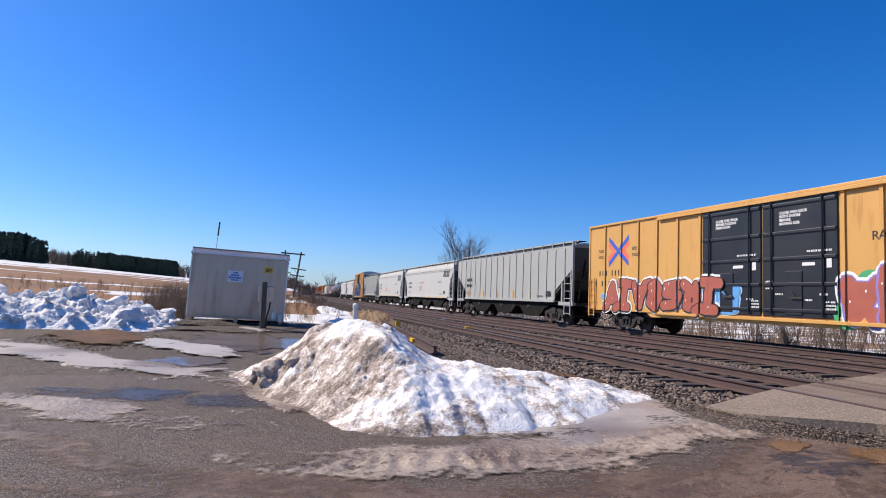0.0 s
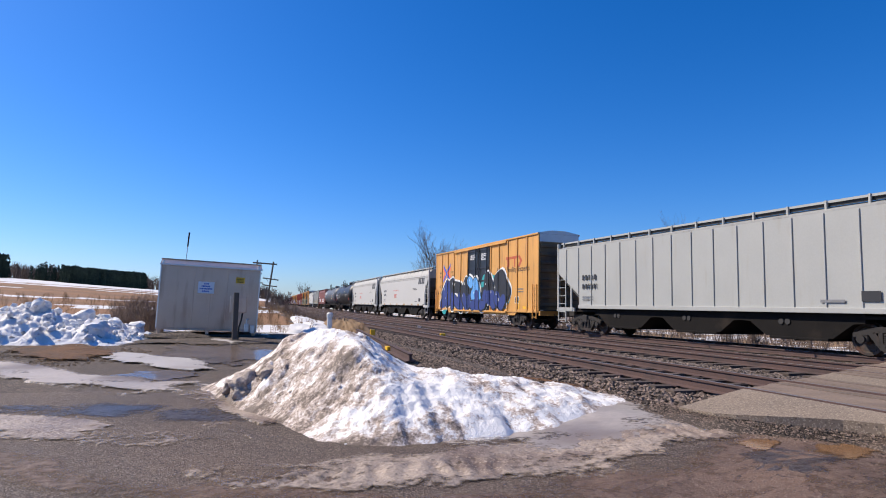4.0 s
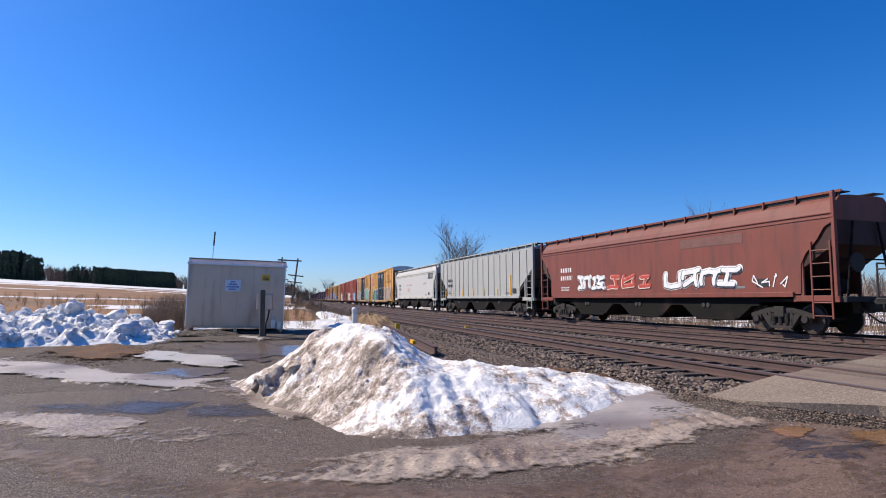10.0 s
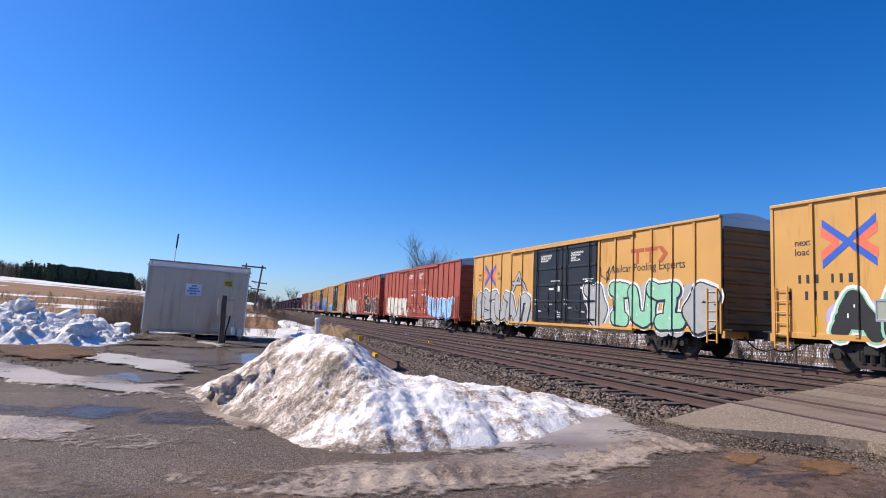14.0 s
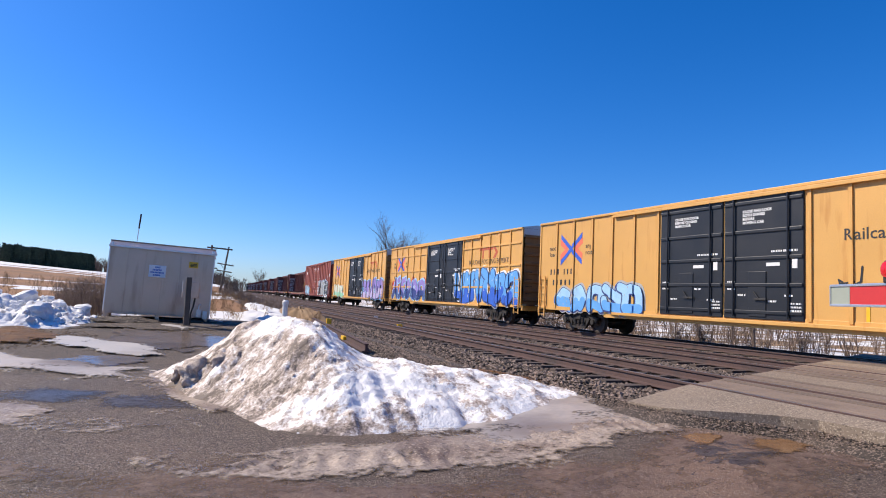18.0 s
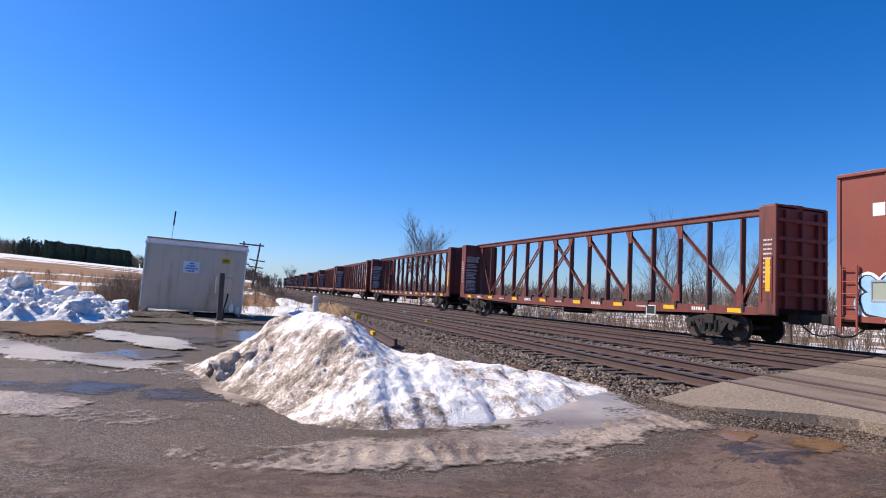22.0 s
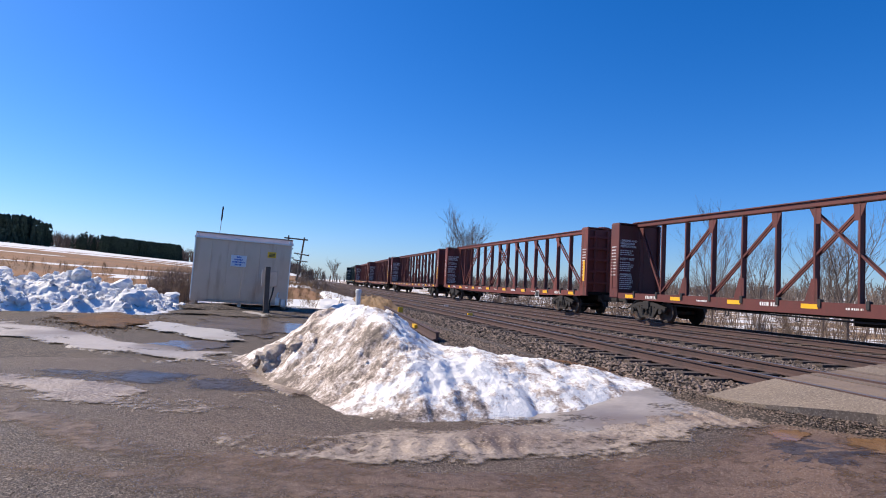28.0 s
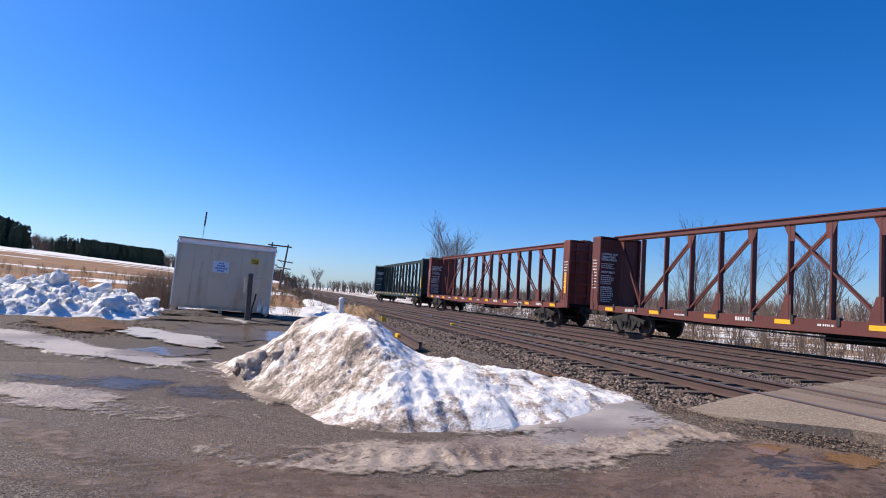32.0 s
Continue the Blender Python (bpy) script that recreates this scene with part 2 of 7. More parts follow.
SOIL = mat("dark wet soil", (0.058, 0.041, 0.03), 0.8, vary=0.45, scale=2.5, fine=30, bump=1.0, dirt=(0.09, 0.062, 0.042), dirt_amount=0.35, bump_scale=20, dist=0.05, cover=0.9, edge=(0.45, 0.7), speck=((0.2, 0.15, 0.11), (0.015, 0.012, 0.01)), speck_scale=22, speck_amount=0.2)
WET_ROAD = mat("wet film on asphalt", (0.055, 0.04, 0.031), 0.42, vary=0.4, scale=1, fine=30, bump=0.6, bump_scale=45, dist=0.02, cover=1.3, edge=(0.55, 1.5), speck=((0.16, 0.125, 0.1), (0.02, 0.015, 0.012)), speck_scale=90, speck_amount=0.2)
FIELD = mat("dry field", (0.25, 0.125, 0.05), 0.95, vary=0.35, scale=0.08, fine=3, bump=0.5, dirt=(0.15, 0.09, 0.045), dirt_amount=0.5, bump_scale=8, dist=0.1)
GRASS_DRY = mat("dead grass", (0.27, 0.17, 0.085), 0.95, vary=0.3, scale=2, fine=30, bump=0.4, island=0.3)
BALLAST = mat("ballast bed", (0.066, 0.045, 0.034), 0.9, vary=0.3, scale=3, fine=30, bump=1.0, bump_scale=22, dist=0.05, speck=((0.34, 0.27, 0.215), (0.025, 0.02, 0.017)), speck_scale=40, speck_amount=0.3)
STONE = mat("ballast stone", (0.15, 0.108, 0.083), 0.85, vary=0.25, scale=10, fine=60, bump=0.2, island=0.95)
RAIL_RUST = mat("rusty rail web", (0.085, 0.048, 0.041), 0.8, vary=0.2, scale=3, fine=40, bump=0.15, dirt=(0.045, 0.033, 0.03), dirt_amount=0.3)
RAIL_TOP = mat("worn rail head", (0.30, 0.27, 0.26), 0.42, metal=0.8, vary=0.2, scale=4, fine=40, bump=0.05)
TIE = mat("creosoted tie", (0.08, 0.057, 0.044), 0.9, vary=0.3, scale=5, fine=30, bump=0.5, bump_scale=30, per_piece=0.35)
PANEL = mat("worn concrete panel", (0.215, 0.163, 0.118), 0.85, vary=0.15, scale=1.0, fine=50, bump=0.45, dirt=(0.28, 0.215, 0.155), dirt_amount=0.3, bump_scale=60, dist=0.015, speck=((0.42, 0.34, 0.25), (0.10, 0.075, 0.055)), speck_scale=80, speck_amount=0.2)
ALU = mat("weathered aluminium", (0.54, 0.415, 0.335), 0.34, metal=0.75, vary=0.14, scale=0.9, fine=40, bump=0.3, bump_scale=1.3, dist=0.06, dirt=(0.40, 0.29, 0.22), dirt_amount=0.35, streak=True)
ALU_BRIGHT = mat("aluminium trim", (0.66, 0.66, 0.66), 0.35, metal=0.8, vary=0.06, scale=4, fine=40, bump=0.03)
SIGN_WHITE = mat("white enamel", (0.78, 0.8, 0.82), 0.4, vary=0.04, scale=4, fine=40, bump=0)
SIGN_BLUE = mat("blue enamel", (0.06, 0.17, 0.5), 0.4, vary=0.05, scale=4, fine=40, bump=0)
SIGN_YELLOW = mat("yellow enamel", (0.85, 0.5, 0.03), 0.4, vary=0.06, scale=4, fine=40, bump=0)
SNOW_TAN = mat("tan stained snow", (0.70, 0.585, 0.465), 0.8, vary=0.16, scale=4, fine=25, bump=0.6, dirt=(0.45, 0.31, 0.215), dirt_amount=0.4, bump_scale=15, dist=0.05)
WET_GRASS = mat("wet dead turf", (0.125, 0.056, 0.019), 0.9, vary=0.5, scale=2, fine=20, bump=1.0, dirt=(0.045, 0.03, 0.02), dirt_amount=0.35, cover=1.2, edge=(0.4, 0.7), bump_scale=14, dist=0.06)
POST_WHITE = mat("white plastic", (0.72, 0.7, 0.66), 0.5, vary=0.06, scale=5, fine=40, bump=0.03, dirt=(0.4, 0.34, 0.27), dirt_amount=0.2)
PLANK = mat("worn crossing timber", (0.2, 0.146, 0.108), 0.9, vary=0.25, scale=1.5, fine=40, bump=0.5, bump_scale=35, dirt=(0.16, 0.115, 0.085), dirt_amount=0.4, per_piece=0.18)
WOOD_GREY = mat("weathered pole wood", (0.12, 0.095, 0.075), 0.9, vary=0.25, scale=4, fine=40, bump=0.4)
BARK = mat("bare branch bark", (0.15, 0.12, 0.10), 0.95, vary=0.25, scale=4, fine=30, bump=0.3)
TWIG = mat("brush twigs", (0.20, 0.145, 0.11), 0.95, vary=0.25, scale=4, fine=30, bump=0, island=0.3)
PINE = mat("dark pine needles", (0.032, 0.046, 0.026), 0.9, vary=0.35, scale=0.4, fine=4, bump=0.3, island=0.35)
WOODS_GREY = mat("leafless woods", (0.13, 0.095, 0.075), 0.95, vary=0.3, scale=0.2, fine=3, bump=0.3, island=0.35)


def stained_snow():
    """Snow that turns tan and then brown where the mesh's own soil values rise."""
    m = mat("sand stained snow", (0.9, 0.872, 0.835), 0.75, vary=0.06, scale=2.5, fine=30, bump=0.5, bump_scale=42, dist=0.035)
    n, l = m.node_tree.nodes, m.node_tree.links
    b = n["Principled BSDF"]
    clean = b.inputs["Base Color"].links[0].from_socket
    at_ = n.new("ShaderNodeAttribute")
    at_.attribute_name = "cover"
    tc = n.new("ShaderNodeTexCoord")
    total = at_.outputs["Fac"]
    for sc, amount in ((7.0, 0.4), (26.0, 0.5), (80.0, 0.3)):
        t = n.new("ShaderNodeTexNoise")
        t.inputs["Scale"].default_value, t.inputs["Detail"].default_value = sc, 6.0
        l.new(tc.outputs["Object"], t.inputs["Vector"])
        add = n.new("ShaderNodeMath")
        add.operation = "ADD"
        l.new(total, add.inputs[0])
        l.new(ramp2(n, l, t.outputs[0], 0.3, 0.7, -amount, amount), add.inputs[1])
        total = add.outputs[0]
    col = clean
    for lo, hi, tone in ((0.3, 0.7, (0.62, 0.53, 0.465)), (0.72, 1.15, (0.38, 0.295, 0.238)), (1.25, 1.6, (0.15, 0.112, 0.086))):
        x = n.new("ShaderNodeMix")
        x.data_type = "RGBA"
        l.new(ramp2(n, l, total, lo, hi, 0.0, 1.0), x.inputs[0])
        l.new(col, x.inputs[6])
        x.inputs[7].default_value = (*tone, 1)
        col = x.outputs[2]
    l.new(col, b.inputs["Base Color"])
    return m


HEAP_SNOW = stained_snow()
HEAP_CLOD = mat("frozen sandy clod", (0.52, 0.425, 0.35), 0.85, vary=0.35, scale=7, fine=40, bump=0.9, bump_scale=28, dist=0.04, dirt=(0.25, 0.19, 0.145), dirt_amount=0.5)
MUD = mat("wet orange brown mud", (0.135, 0.082, 0.053), 0.62, vary=0.35, scale=1.2, fine=25, bump=0.6, bump_scale=45, dist=0.02, cover=0.9, edge=(0.5, 1.3), speck=((0.24, 0.18, 0.135), (0.04, 0.028, 0.02)), speck_scale=90, speck_amount=0.16)


# ---------------------------------------------------------------- mesh helpers
class Shape:
    """Collects vertices and faces of one part."""

    def __init__(self):
        self.v, self.f, self.mi, self.cover = [], [], [], []

    def add(self, verts, faces, m=0):
        k = len(self.v)
        self.v += [tuple(p) for p in verts]
        self.f += [tuple(i + k for i in f) for f in faces]
        self.mi += [m] * len(faces)
        return self

    def box(self, x0, x1, y0, y1, z0, z1, c=0.0, m=0):
        """A box; c: chamfer of its upright and level edges."""
        if x1 < x0: x0, x1 = x1, x0
        if y1 < y0: y0, y1 = y1, y0
        if z1 < z0: z0, z1 = z1, z0
        if c <= 0:
            v = [(x, y, z) for z in (z0, z1) for x, y in ((x0, y0), (x1, y0), (x1, y1), (x0, y1))]
            return self.add(v, [(3, 2, 1, 0), (4, 5, 6, 7), (0, 1, 5, 4), (1, 2, 6, 5), (2, 3, 7, 6), (3, 0, 4, 7)], m)
        c = min(c, (x1 - x0) / 2.01, (y1 - y0) / 2.01, (z1 - z0) / 2.01)
        ring = lambda a, z: [(x0 + a, y0, z), (x1 - a, y0, z), (x1, y0 + a, z), (x1, y1 - a, z), (x1 - a, y1, z), (x0 + a, y1, z), (x0, y1 - a, z), (x0, y0 + a, z)]

        def inner(z):
            return [(x0 + c, y0 + c * .3, z), (x1 - c, y0 + c * .3, z), (x1 - c * .3, y0 + c, z), (x1 - c * .3, y1 - c, z), (x1 - c, y1 - c * .3, z), (x0 + c, y1 - c * .3, z), (x0 + c * .3, y1 - c, z), (x0 + c * .3, y0 + c, z)]
        rings = [inner(z0), ring(c, z0 + c), ring(c, z1 - c), inner(z1)]
        v = [p for r in rings for p in r]
        f = [tuple(range(7, -1, -1)), tuple(range(24, 32))]
        for r in range(3):
            for i in range(8):
                j = (i + 1) % 8
                f.append((r * 8 + i, r * 8 + j, r * 8 + 8 + j, r * 8 + 8 + i))
        return self.add(v, f, m)

    def tube(self, a, b, r, n=8, r2=None, cap=True, m=0):
        a, b = Vector(a), Vector(b)
        d = (b - a)
        if d.length < 1e-6:
            return self
        q = d.to_track_quat("Z", "Y")
        r2 = r if r2 is None else r2
        v = []
        for p, rad in ((a, r), (b, r2)):
            for i in range(n):
                t = 2 * math.pi * i / n
                v.append(p + q @ Vector((rad * math.cos(t), rad * math.sin(t), 0)))
        f = [(i, (i + 1) % n, n + (i + 1) % n, n + i) for i in range(n)]
        if cap:
            f += [tuple(range(n - 1, -1, -1)), tuple(range(n, 2 * n))]
        return self.add(v, f, m)

    def path(self, pts, r, n=6, m=0):
        for a, b in zip(pts, pts[1:]):
            self.tube(a, b, r, n, m=m)
        return self

    def lathe(self, rings, n=24, axis="y", m=0):
        """rings: (place along the axis, radius); the axis passes through the origin."""
        v, f = [], []
        for s, r in rings:
            for i in range(n):
                t = 2 * math.pi * i / n
                a, b = r * math.cos(t), r * math.sin(t)
                v.append((a, s, b) if axis == "y" else (s, a, b) if axis == "x" else (a, b, s))
        for k in range(len(rings) - 1):
            for i in range(n):
                j = (i + 1) % n
                q = (k * n + i, k * n + j, k * n + n + j, k * n + n + i)
                f.append(q if axis != "y" else q[::-1])
        e = (len(rings) - 1) * n
        f += [tuple(range(n)) if axis == "y" else tuple(range(n - 1, -1, -1)), tuple(range(e + n - 1, e - 1, -1)) if axis == "y" else tuple(range(e, e + n))]
        return self.add(v, f, m)

    def prism(self, poly, x0, x1, m=0):
        """poly: (y, z) outline, pushed from x0 to x1."""
        n = len(poly)
        v = [(x0, y, z) for y, z in poly] + [(x1, y, z) for y, z in poly]
        f = [tuple(range(n)), tuple(range(2 * n - 1, n - 1, -1))]
        f += [(i, n + i, n + (i + 1) % n, (i + 1) % n) for i in range(n)]
        return self.add(v, f, m)

    def extrude_y(self, poly, y0, y1, m=0, closed=True):
        """poly: (x, z) outline, pushed from y0 to y1."""
        n = len(poly)
        v = [(x, y0, z) for x, z in poly] + [(x, y1, z) for x, z in poly]
        f = [(i, (i + 1) % n, n + (i + 1) % n, n + i) for i in range(n if closed else n - 1)]
        if closed:
            f += [tuple(range(n - 1, -1, -1)), tuple(range(n, 2 * n))]
        return self.add(v, f, m)

    def shift(self, x=0, y=0, z=0, mirror=False):
        self.v = [((-a if mirror else a) + x, b + y, c + z) for a, b, c in self.v]
        if mirror:
            self.f = [f[::-1] for f in self.f]
        return self

    def mesh(self, name, mats, smooth=False):
        me = bpy.data.meshes.new(name)
        me.from_pydata(self.v, [], self.f)
        mats = mats if isinstance(mats, (list, tuple)) else [mats]
        for x in mats:
            me.materials.append(x)
        if len(mats) > 1:
            me.polygons.foreach_set("material_index", self.mi)
        if smooth:
            me.polygons.foreach_set("use_smooth", [True] * len(me.polygons))
        me.update()
        if self.cover:
            me.attributes.new("cover", "FLOAT", "POINT").data.foreach_set("value", self.cover)
        bm = bmesh.new()
        bm.from_mesh(me)
        if len(bm.faces) < 20000:
            bmesh.ops.recalc_face_normals(bm, faces=bm.faces)
        bm.to_mesh(me)
        bm.free()
        return me


def part(name, shape, material, parent=None, label="", smooth=False, at=None):
    me = shape if isinstance(shape, bpy.types.Mesh) else shape.mesh(name, material, smooth)
    ob = new(name, me)
    if parent is not None:
        ob.parent = parent
    if at is not None:
        ob.matrix_basis = at
    if label:
        ob["label"] = label
    return ob


def thing(name, label, category, group="", kind="", at=None):
    ob = new(name)
    ob.empty_display_size = 0.2
    if at is not None:
        ob.matrix_basis = at
    return tagged(ob, label, category, group, kind)


def rnd(a, b):
    return random.uniform(a, b)


# ---------------------------------------------------------------- the lie of the tracks
KAPPA, Y_STRAIGHT, TRAIN_X = 0.00141, 88.5, 17.55
S_TAB = [0.0]
for i in range(1, 1201):
    h = KAPPA * min(i - 0.5, Y_STRAIGHT)
    S_TAB.append(S_TAB[-1] + math.sqrt(1 + h * h))


def bend(y):
    if y <= 0:
        return 0.0
    if y < Y_STRAIGHT:
        return 0.5 * KAPPA * y * y
    return 0.5 * KAPPA * Y_STRAIGHT ** 2 + KAPPA * Y_STRAIGHT * (y - Y_STRAIGHT)


def closing(y):
    """By how much the near tracks draw nearer to the far one."""
    return 2.2 * (1 - math.exp(-(max(0.0, y) / 22) ** 1.3))


def track_x(k, y):
    """Centre line of track k: 0 carries the train, 1 and 2 lie before it."""
    return TRAIN_X + bend(y) - k * (4.76 - closing(y) / 2)


def place_on(s):
    """Place and heading on the train's track at s metres along it from y = 0."""
    if s <= 0:
        return Vector((TRAIN_X, s, 0)), 0.0
    y = float(np.interp(s, S_TAB, range(len(S_TAB))))
    return Vector((TRAIN_X + bend(y), y, 0)), math.atan(KAPPA * min(y, Y_STRAIGHT))


def ground_z(x, y):
    """Height of the ground: a low forecourt, the track bed, and a field that rises to the left and far off."""
    base = -0.5 + 0.25 * smooth01((y - 14) / 12)
    left = max(0.0, -x - 2 + 0.02 * y)
    base += 0.55 * smooth01((y - 27) / 24) + max(0.009, 0.02145 + 0.0682 * (min(0.35, -x / max(40.0, y)) - 0.056)) * max(0.0, y - 40) * smooth01((30 - x + 0.1 * y) / 30) * (1 if y < 360 else 360 / y)
    near = track_x(2, y) - 2.6
    bed = -0.34
    if x > near - 2.2:
        k = smooth01((x - near + 2.2) / 2.2)
        base = base * (1 - k) + bed * k
    over = x - (track_x(0, y) + 3.0)
    if over > 0:
        base -= 1.0 * smooth01(over / 4) - 0.0 * over
        base += 0.012 * max(0, over - 30)
    return base


def smooth01(t):
    t = min(1.0, max(0.0, t))
    return t * t * (3 - 2 * t)
# ---------------------------------------------------------------- ground, road and track bed
def spaced(lo, hi, mid, fine, grow):
    """Coordinates that lie close together round mid and ever wider towards lo and hi."""
    out, step, p = [mid], fine, mid
    while p < hi:
        p += step
        out.append(p)
        step *= grow
    step, p = fine, mid
    while p > lo:
        p -= step
        out.insert(0, p)
        step *= grow
    return out


def sheet(xs, ys, zf):
    s = Shape()
    nx = len(xs)
    s.v = [(x, y, zf(x, y)) for y in ys for x in xs]
    s.f = [(j * nx + i, j * nx + i + 1, (j + 1) * nx + i + 1, (j + 1) * nx + i) for j in range(len(ys) - 1) for i in range(nx - 1)]
    s.mi = [0] * len(s.f)
    return s


def fbm(x, y, sc, oct=4, seed=0.0):
    return noise.fractal(Vector((x * sc + seed, y * sc - seed, seed * 1.7)), 0.8, 2.1, oct)


def near_z(x, y):
    return ground_z(x, y) + (0.02 * fbm(x, y, 0.9, 4) if 0 < y < 60 and abs(x) < 40 else 0.0)


gx = spaced(-1500, 1500, 3, 0.35, 1.045)
gy = spaced(-900, 2600, 9, 0.35, 1.04)
gs = sheet(gx, gy, near_z)


def zone(x, y):
    n = fbm(x, y, 0.25, 3, 3.0)
    right = x - track_x(0, min(y, 1100)) - 3.5
    if right > 0:
        return 3 if n + 0.004 * right > 0.1 and right > 9 else (4 if right > 2 else 0)
    if y + 4 * n > 27 and x < track_x(2, min(y, 1100)) - 5:
        far_snow = fbm(x, y * 2.2, 0.018, 4, 9.0)
        if y > 70 and 0.6 * far_snow + 0.007 * (y - 165) > 0.0:
            return 2
        if 27 < y < 200 and fbm(x * 0.35, y * 1.6, 0.06, 4, 5.0) > 0.52:
            return 2
        return 1
    return 0


gs.mi = []
for f in gs.f:
    cx = sum(gs.v[i][0] for i in f) / 4
    cy = sum(gs.v[i][1] for i in f) / 4
    gs.mi.append(zone(cx, cy))
ground = part("ground", gs, [GRAVEL, FIELD, SNOW_CLEAN, SNOW_CLEAN, GRASS_DRY], smooth=True)
tagged(ground, "brown gravel and dry field with old snow patches", "ground", kind="structure")


def blob(cx, cy, rx, ry, rot, rise, dz=0.006, rough=0.18, seed=0.0, rings=10, n=72, rag=0.0, zf=None):
    """A flat patch with an uneven outline that lies on the ground and swells by rise."""
    s = Shape()
    ca, sa = math.cos(rot), math.sin(rot)
    zf = zf or near_z
    edge = []
    for i in range(n):
        t = 2 * math.pi * i / n
        k = 1 + rough * fbm(math.cos(t) * 1.3, math.sin(t) * 1.3, 1.0, 5, seed) * 1.6 + rag * fbm(math.cos(t) * 6, math.sin(t) * 6, 1.0, 3, seed + 4)
        edge.append((rx * k * math.cos(t), ry * k * math.sin(t)))
    for r in range(rings + 1):
        q = (r / rings) ** 0.8
        for ex, ey in edge:
            x, y = cx + q * (ex * ca - ey * sa), cy + q * (ex * sa + ey * ca)
            h = rise * (1 - q ** 3) * (1 + 0.5 * fbm(x, y, 1.7, 4, seed)) if rise else 0
            s.v.append((x, y, zf(x, y) + dz * (1 if q < 0.99 else -1.5) + h))
            s.cover.append(min(1.25, 2.4 * (1 - q)))
    for r in range(rings):
        for i in range(n):
            j = (i + 1) % n
            s.f.append((r * n + i, r * n + n + i, r * n + n + j, r * n + j))
    s.f.append(tuple(range(n)))
    s.mi = [0] * len(s.f)
    return s


def pool(cx, cy, rx, ry, rot, z, seed):
    """Standing water: level, with an uneven shore."""
    return blob(cx, cy, rx, ry, rot, 0, 0.026 if z is None else 0.0, 0.3, seed, 6, 64, 0.06, None if z is None else (lambda x, y: z))


def strip(line, widths, rise, dz=0.01, seed=0.0, across=10, rag=0.25, lumps=0.5, step=0.12, tread=0.0):
    """A ragged band along a line on the ground."""
    pts = []
    for (a, b) in zip(line, line[1:]):
        d = math.dist(a, b)
        k = max(2, int(d / step))
        pts += [(a[0] + (b[0] - a[0]) * i / k, a[1] + (b[1] - a[1]) * i / k) for i in range(k)]
    pts.append(line[-1])
    s = Shape()
    n = len(pts)
    for i, p in enumerate(pts):
        e = int(0.36 / step)
        q = pts[min(i + e, n - 1)]
        o = pts[max(i - e, 0)]
        d = Vector((q[0] - o[0], q[1] - o[1])).normalized()
        w = float(np.interp(i / (n - 1), np.linspace(0, 1, len(widths)), widths))
        wl = w * (1 + rag * fbm(p[0], p[1], 0.9, 4, seed)) * 0.5
        wr = w * (1 + rag * fbm(p[0], p[1], 0.9, 4, seed + 7)) * 0.5
        for a in range(across + 1):
            u = a / across * 2 - 1
            off = u * (wr if u > 0 else wl)
            x, y = p[0] + d.y * off, p[1] - d.x * off
            h = rise * (1 - abs(u) ** 2.5) * (1 + lumps * fbm(x, y, 2.6, 5, seed)) - 0.025 * max(0.0, fbm(x, y, 1.9, 4, seed + 2)) * (rise > 0.04)
            if tread:
                press = smooth01((u + 0.35) / 0.3) * smooth01((0.8 - u) / 0.3) * smooth01(0.6 + 1.6 * fbm(x, y, 0.7, 2, seed + 5))
                h += tread * press * (math.sin(2 * math.pi * (i * step / 0.24 + 0.9 * u + 0.5 * fbm(x, y, 1.5, 2))) - 0.2)
            s.v.append((x, y, near_z(x, y) + h + dz * (1 if abs(u) < 0.97 else -2)))
            s.cover.append(min(1.1, 1.9 * (1 - abs(u)), 0.5 * step * i, 0.5 * step * (n - 1 - i)))
    m = across + 1
    s.f = [(i * m + a, i * m + a + 1, i * m + m + a + 1, i * m + m + a) for i in range(n - 1) for a in range(across)]
    s.mi = [0] * len(s.f)
    return s


def setting(name, shape, material, label, category, smooth=True, kind="structure"):
    return tagged(part(name, shape, material, smooth=smooth), label, category, kind=kind)


# the paved forecourt and road on which the camera stands
rx = spaced(-40, 7.2, 2, 0.25, 1.06)
ry = spaced(-60, 13.2, 7, 0.25, 1.06)
road = setting("road", sheet([x for x in rx if x < 7.4], [y for y in ry if y < 13.0], lambda x, y: near_z(x, y) + 0.012 - (0.05 if y > 12.4 + 0.5 * fbm(x, 0, .6) or (x > 6.2 and y > 6.0) else 0)),
               ASPHALT, "wet dark asphalt strewn with brown grit", "road")
setting("ice_sheet", strip([(-12, 18.5), (-6, 17.6), (-3.4, 15.9), (-2.0, 14.1), (-0.8, 13.0), (0.2, 12.4), (1.0, 11.8)], [8.5, 7.4, 5.6, 3.0, 1.9, 1.7, 1.4], 0.02, 0.02, 2.0, 16), ICE_GREY, "thin dirty grey ice at the edge of the asphalt", "ice")
setting("soil_patch", blob(0.2, 23.2, 3.4, 2.2, 0.1, 0.05, 0.012, 0.25, 71.0, 14), SOIL, "dark wet soil and rubble before the metal cabin", "soil")
setting("soil_patch", blob(0.9, 27.3, 3.3, 2.6, 0.0, 0.03, 0.03, 0.15, 73.0, 12), SOIL, "dark ground under the metal cabin", "soil")
setting("soil_patch", blob(-0.55, 24.3, 1.5, 1.0, 0.0, 0.16, 0.02, 0.3, 72.0, 14), SOIL, "low mound of dark rubble beside the cabin", "soil")
setting("ice_patch", blob(-0.65, 17.3, 2.9, 0.98, -1.1, 0.03, 0.034, 0.2, 5.0), ICE_WHITE, "white ice patch beside the puddle", "ice")
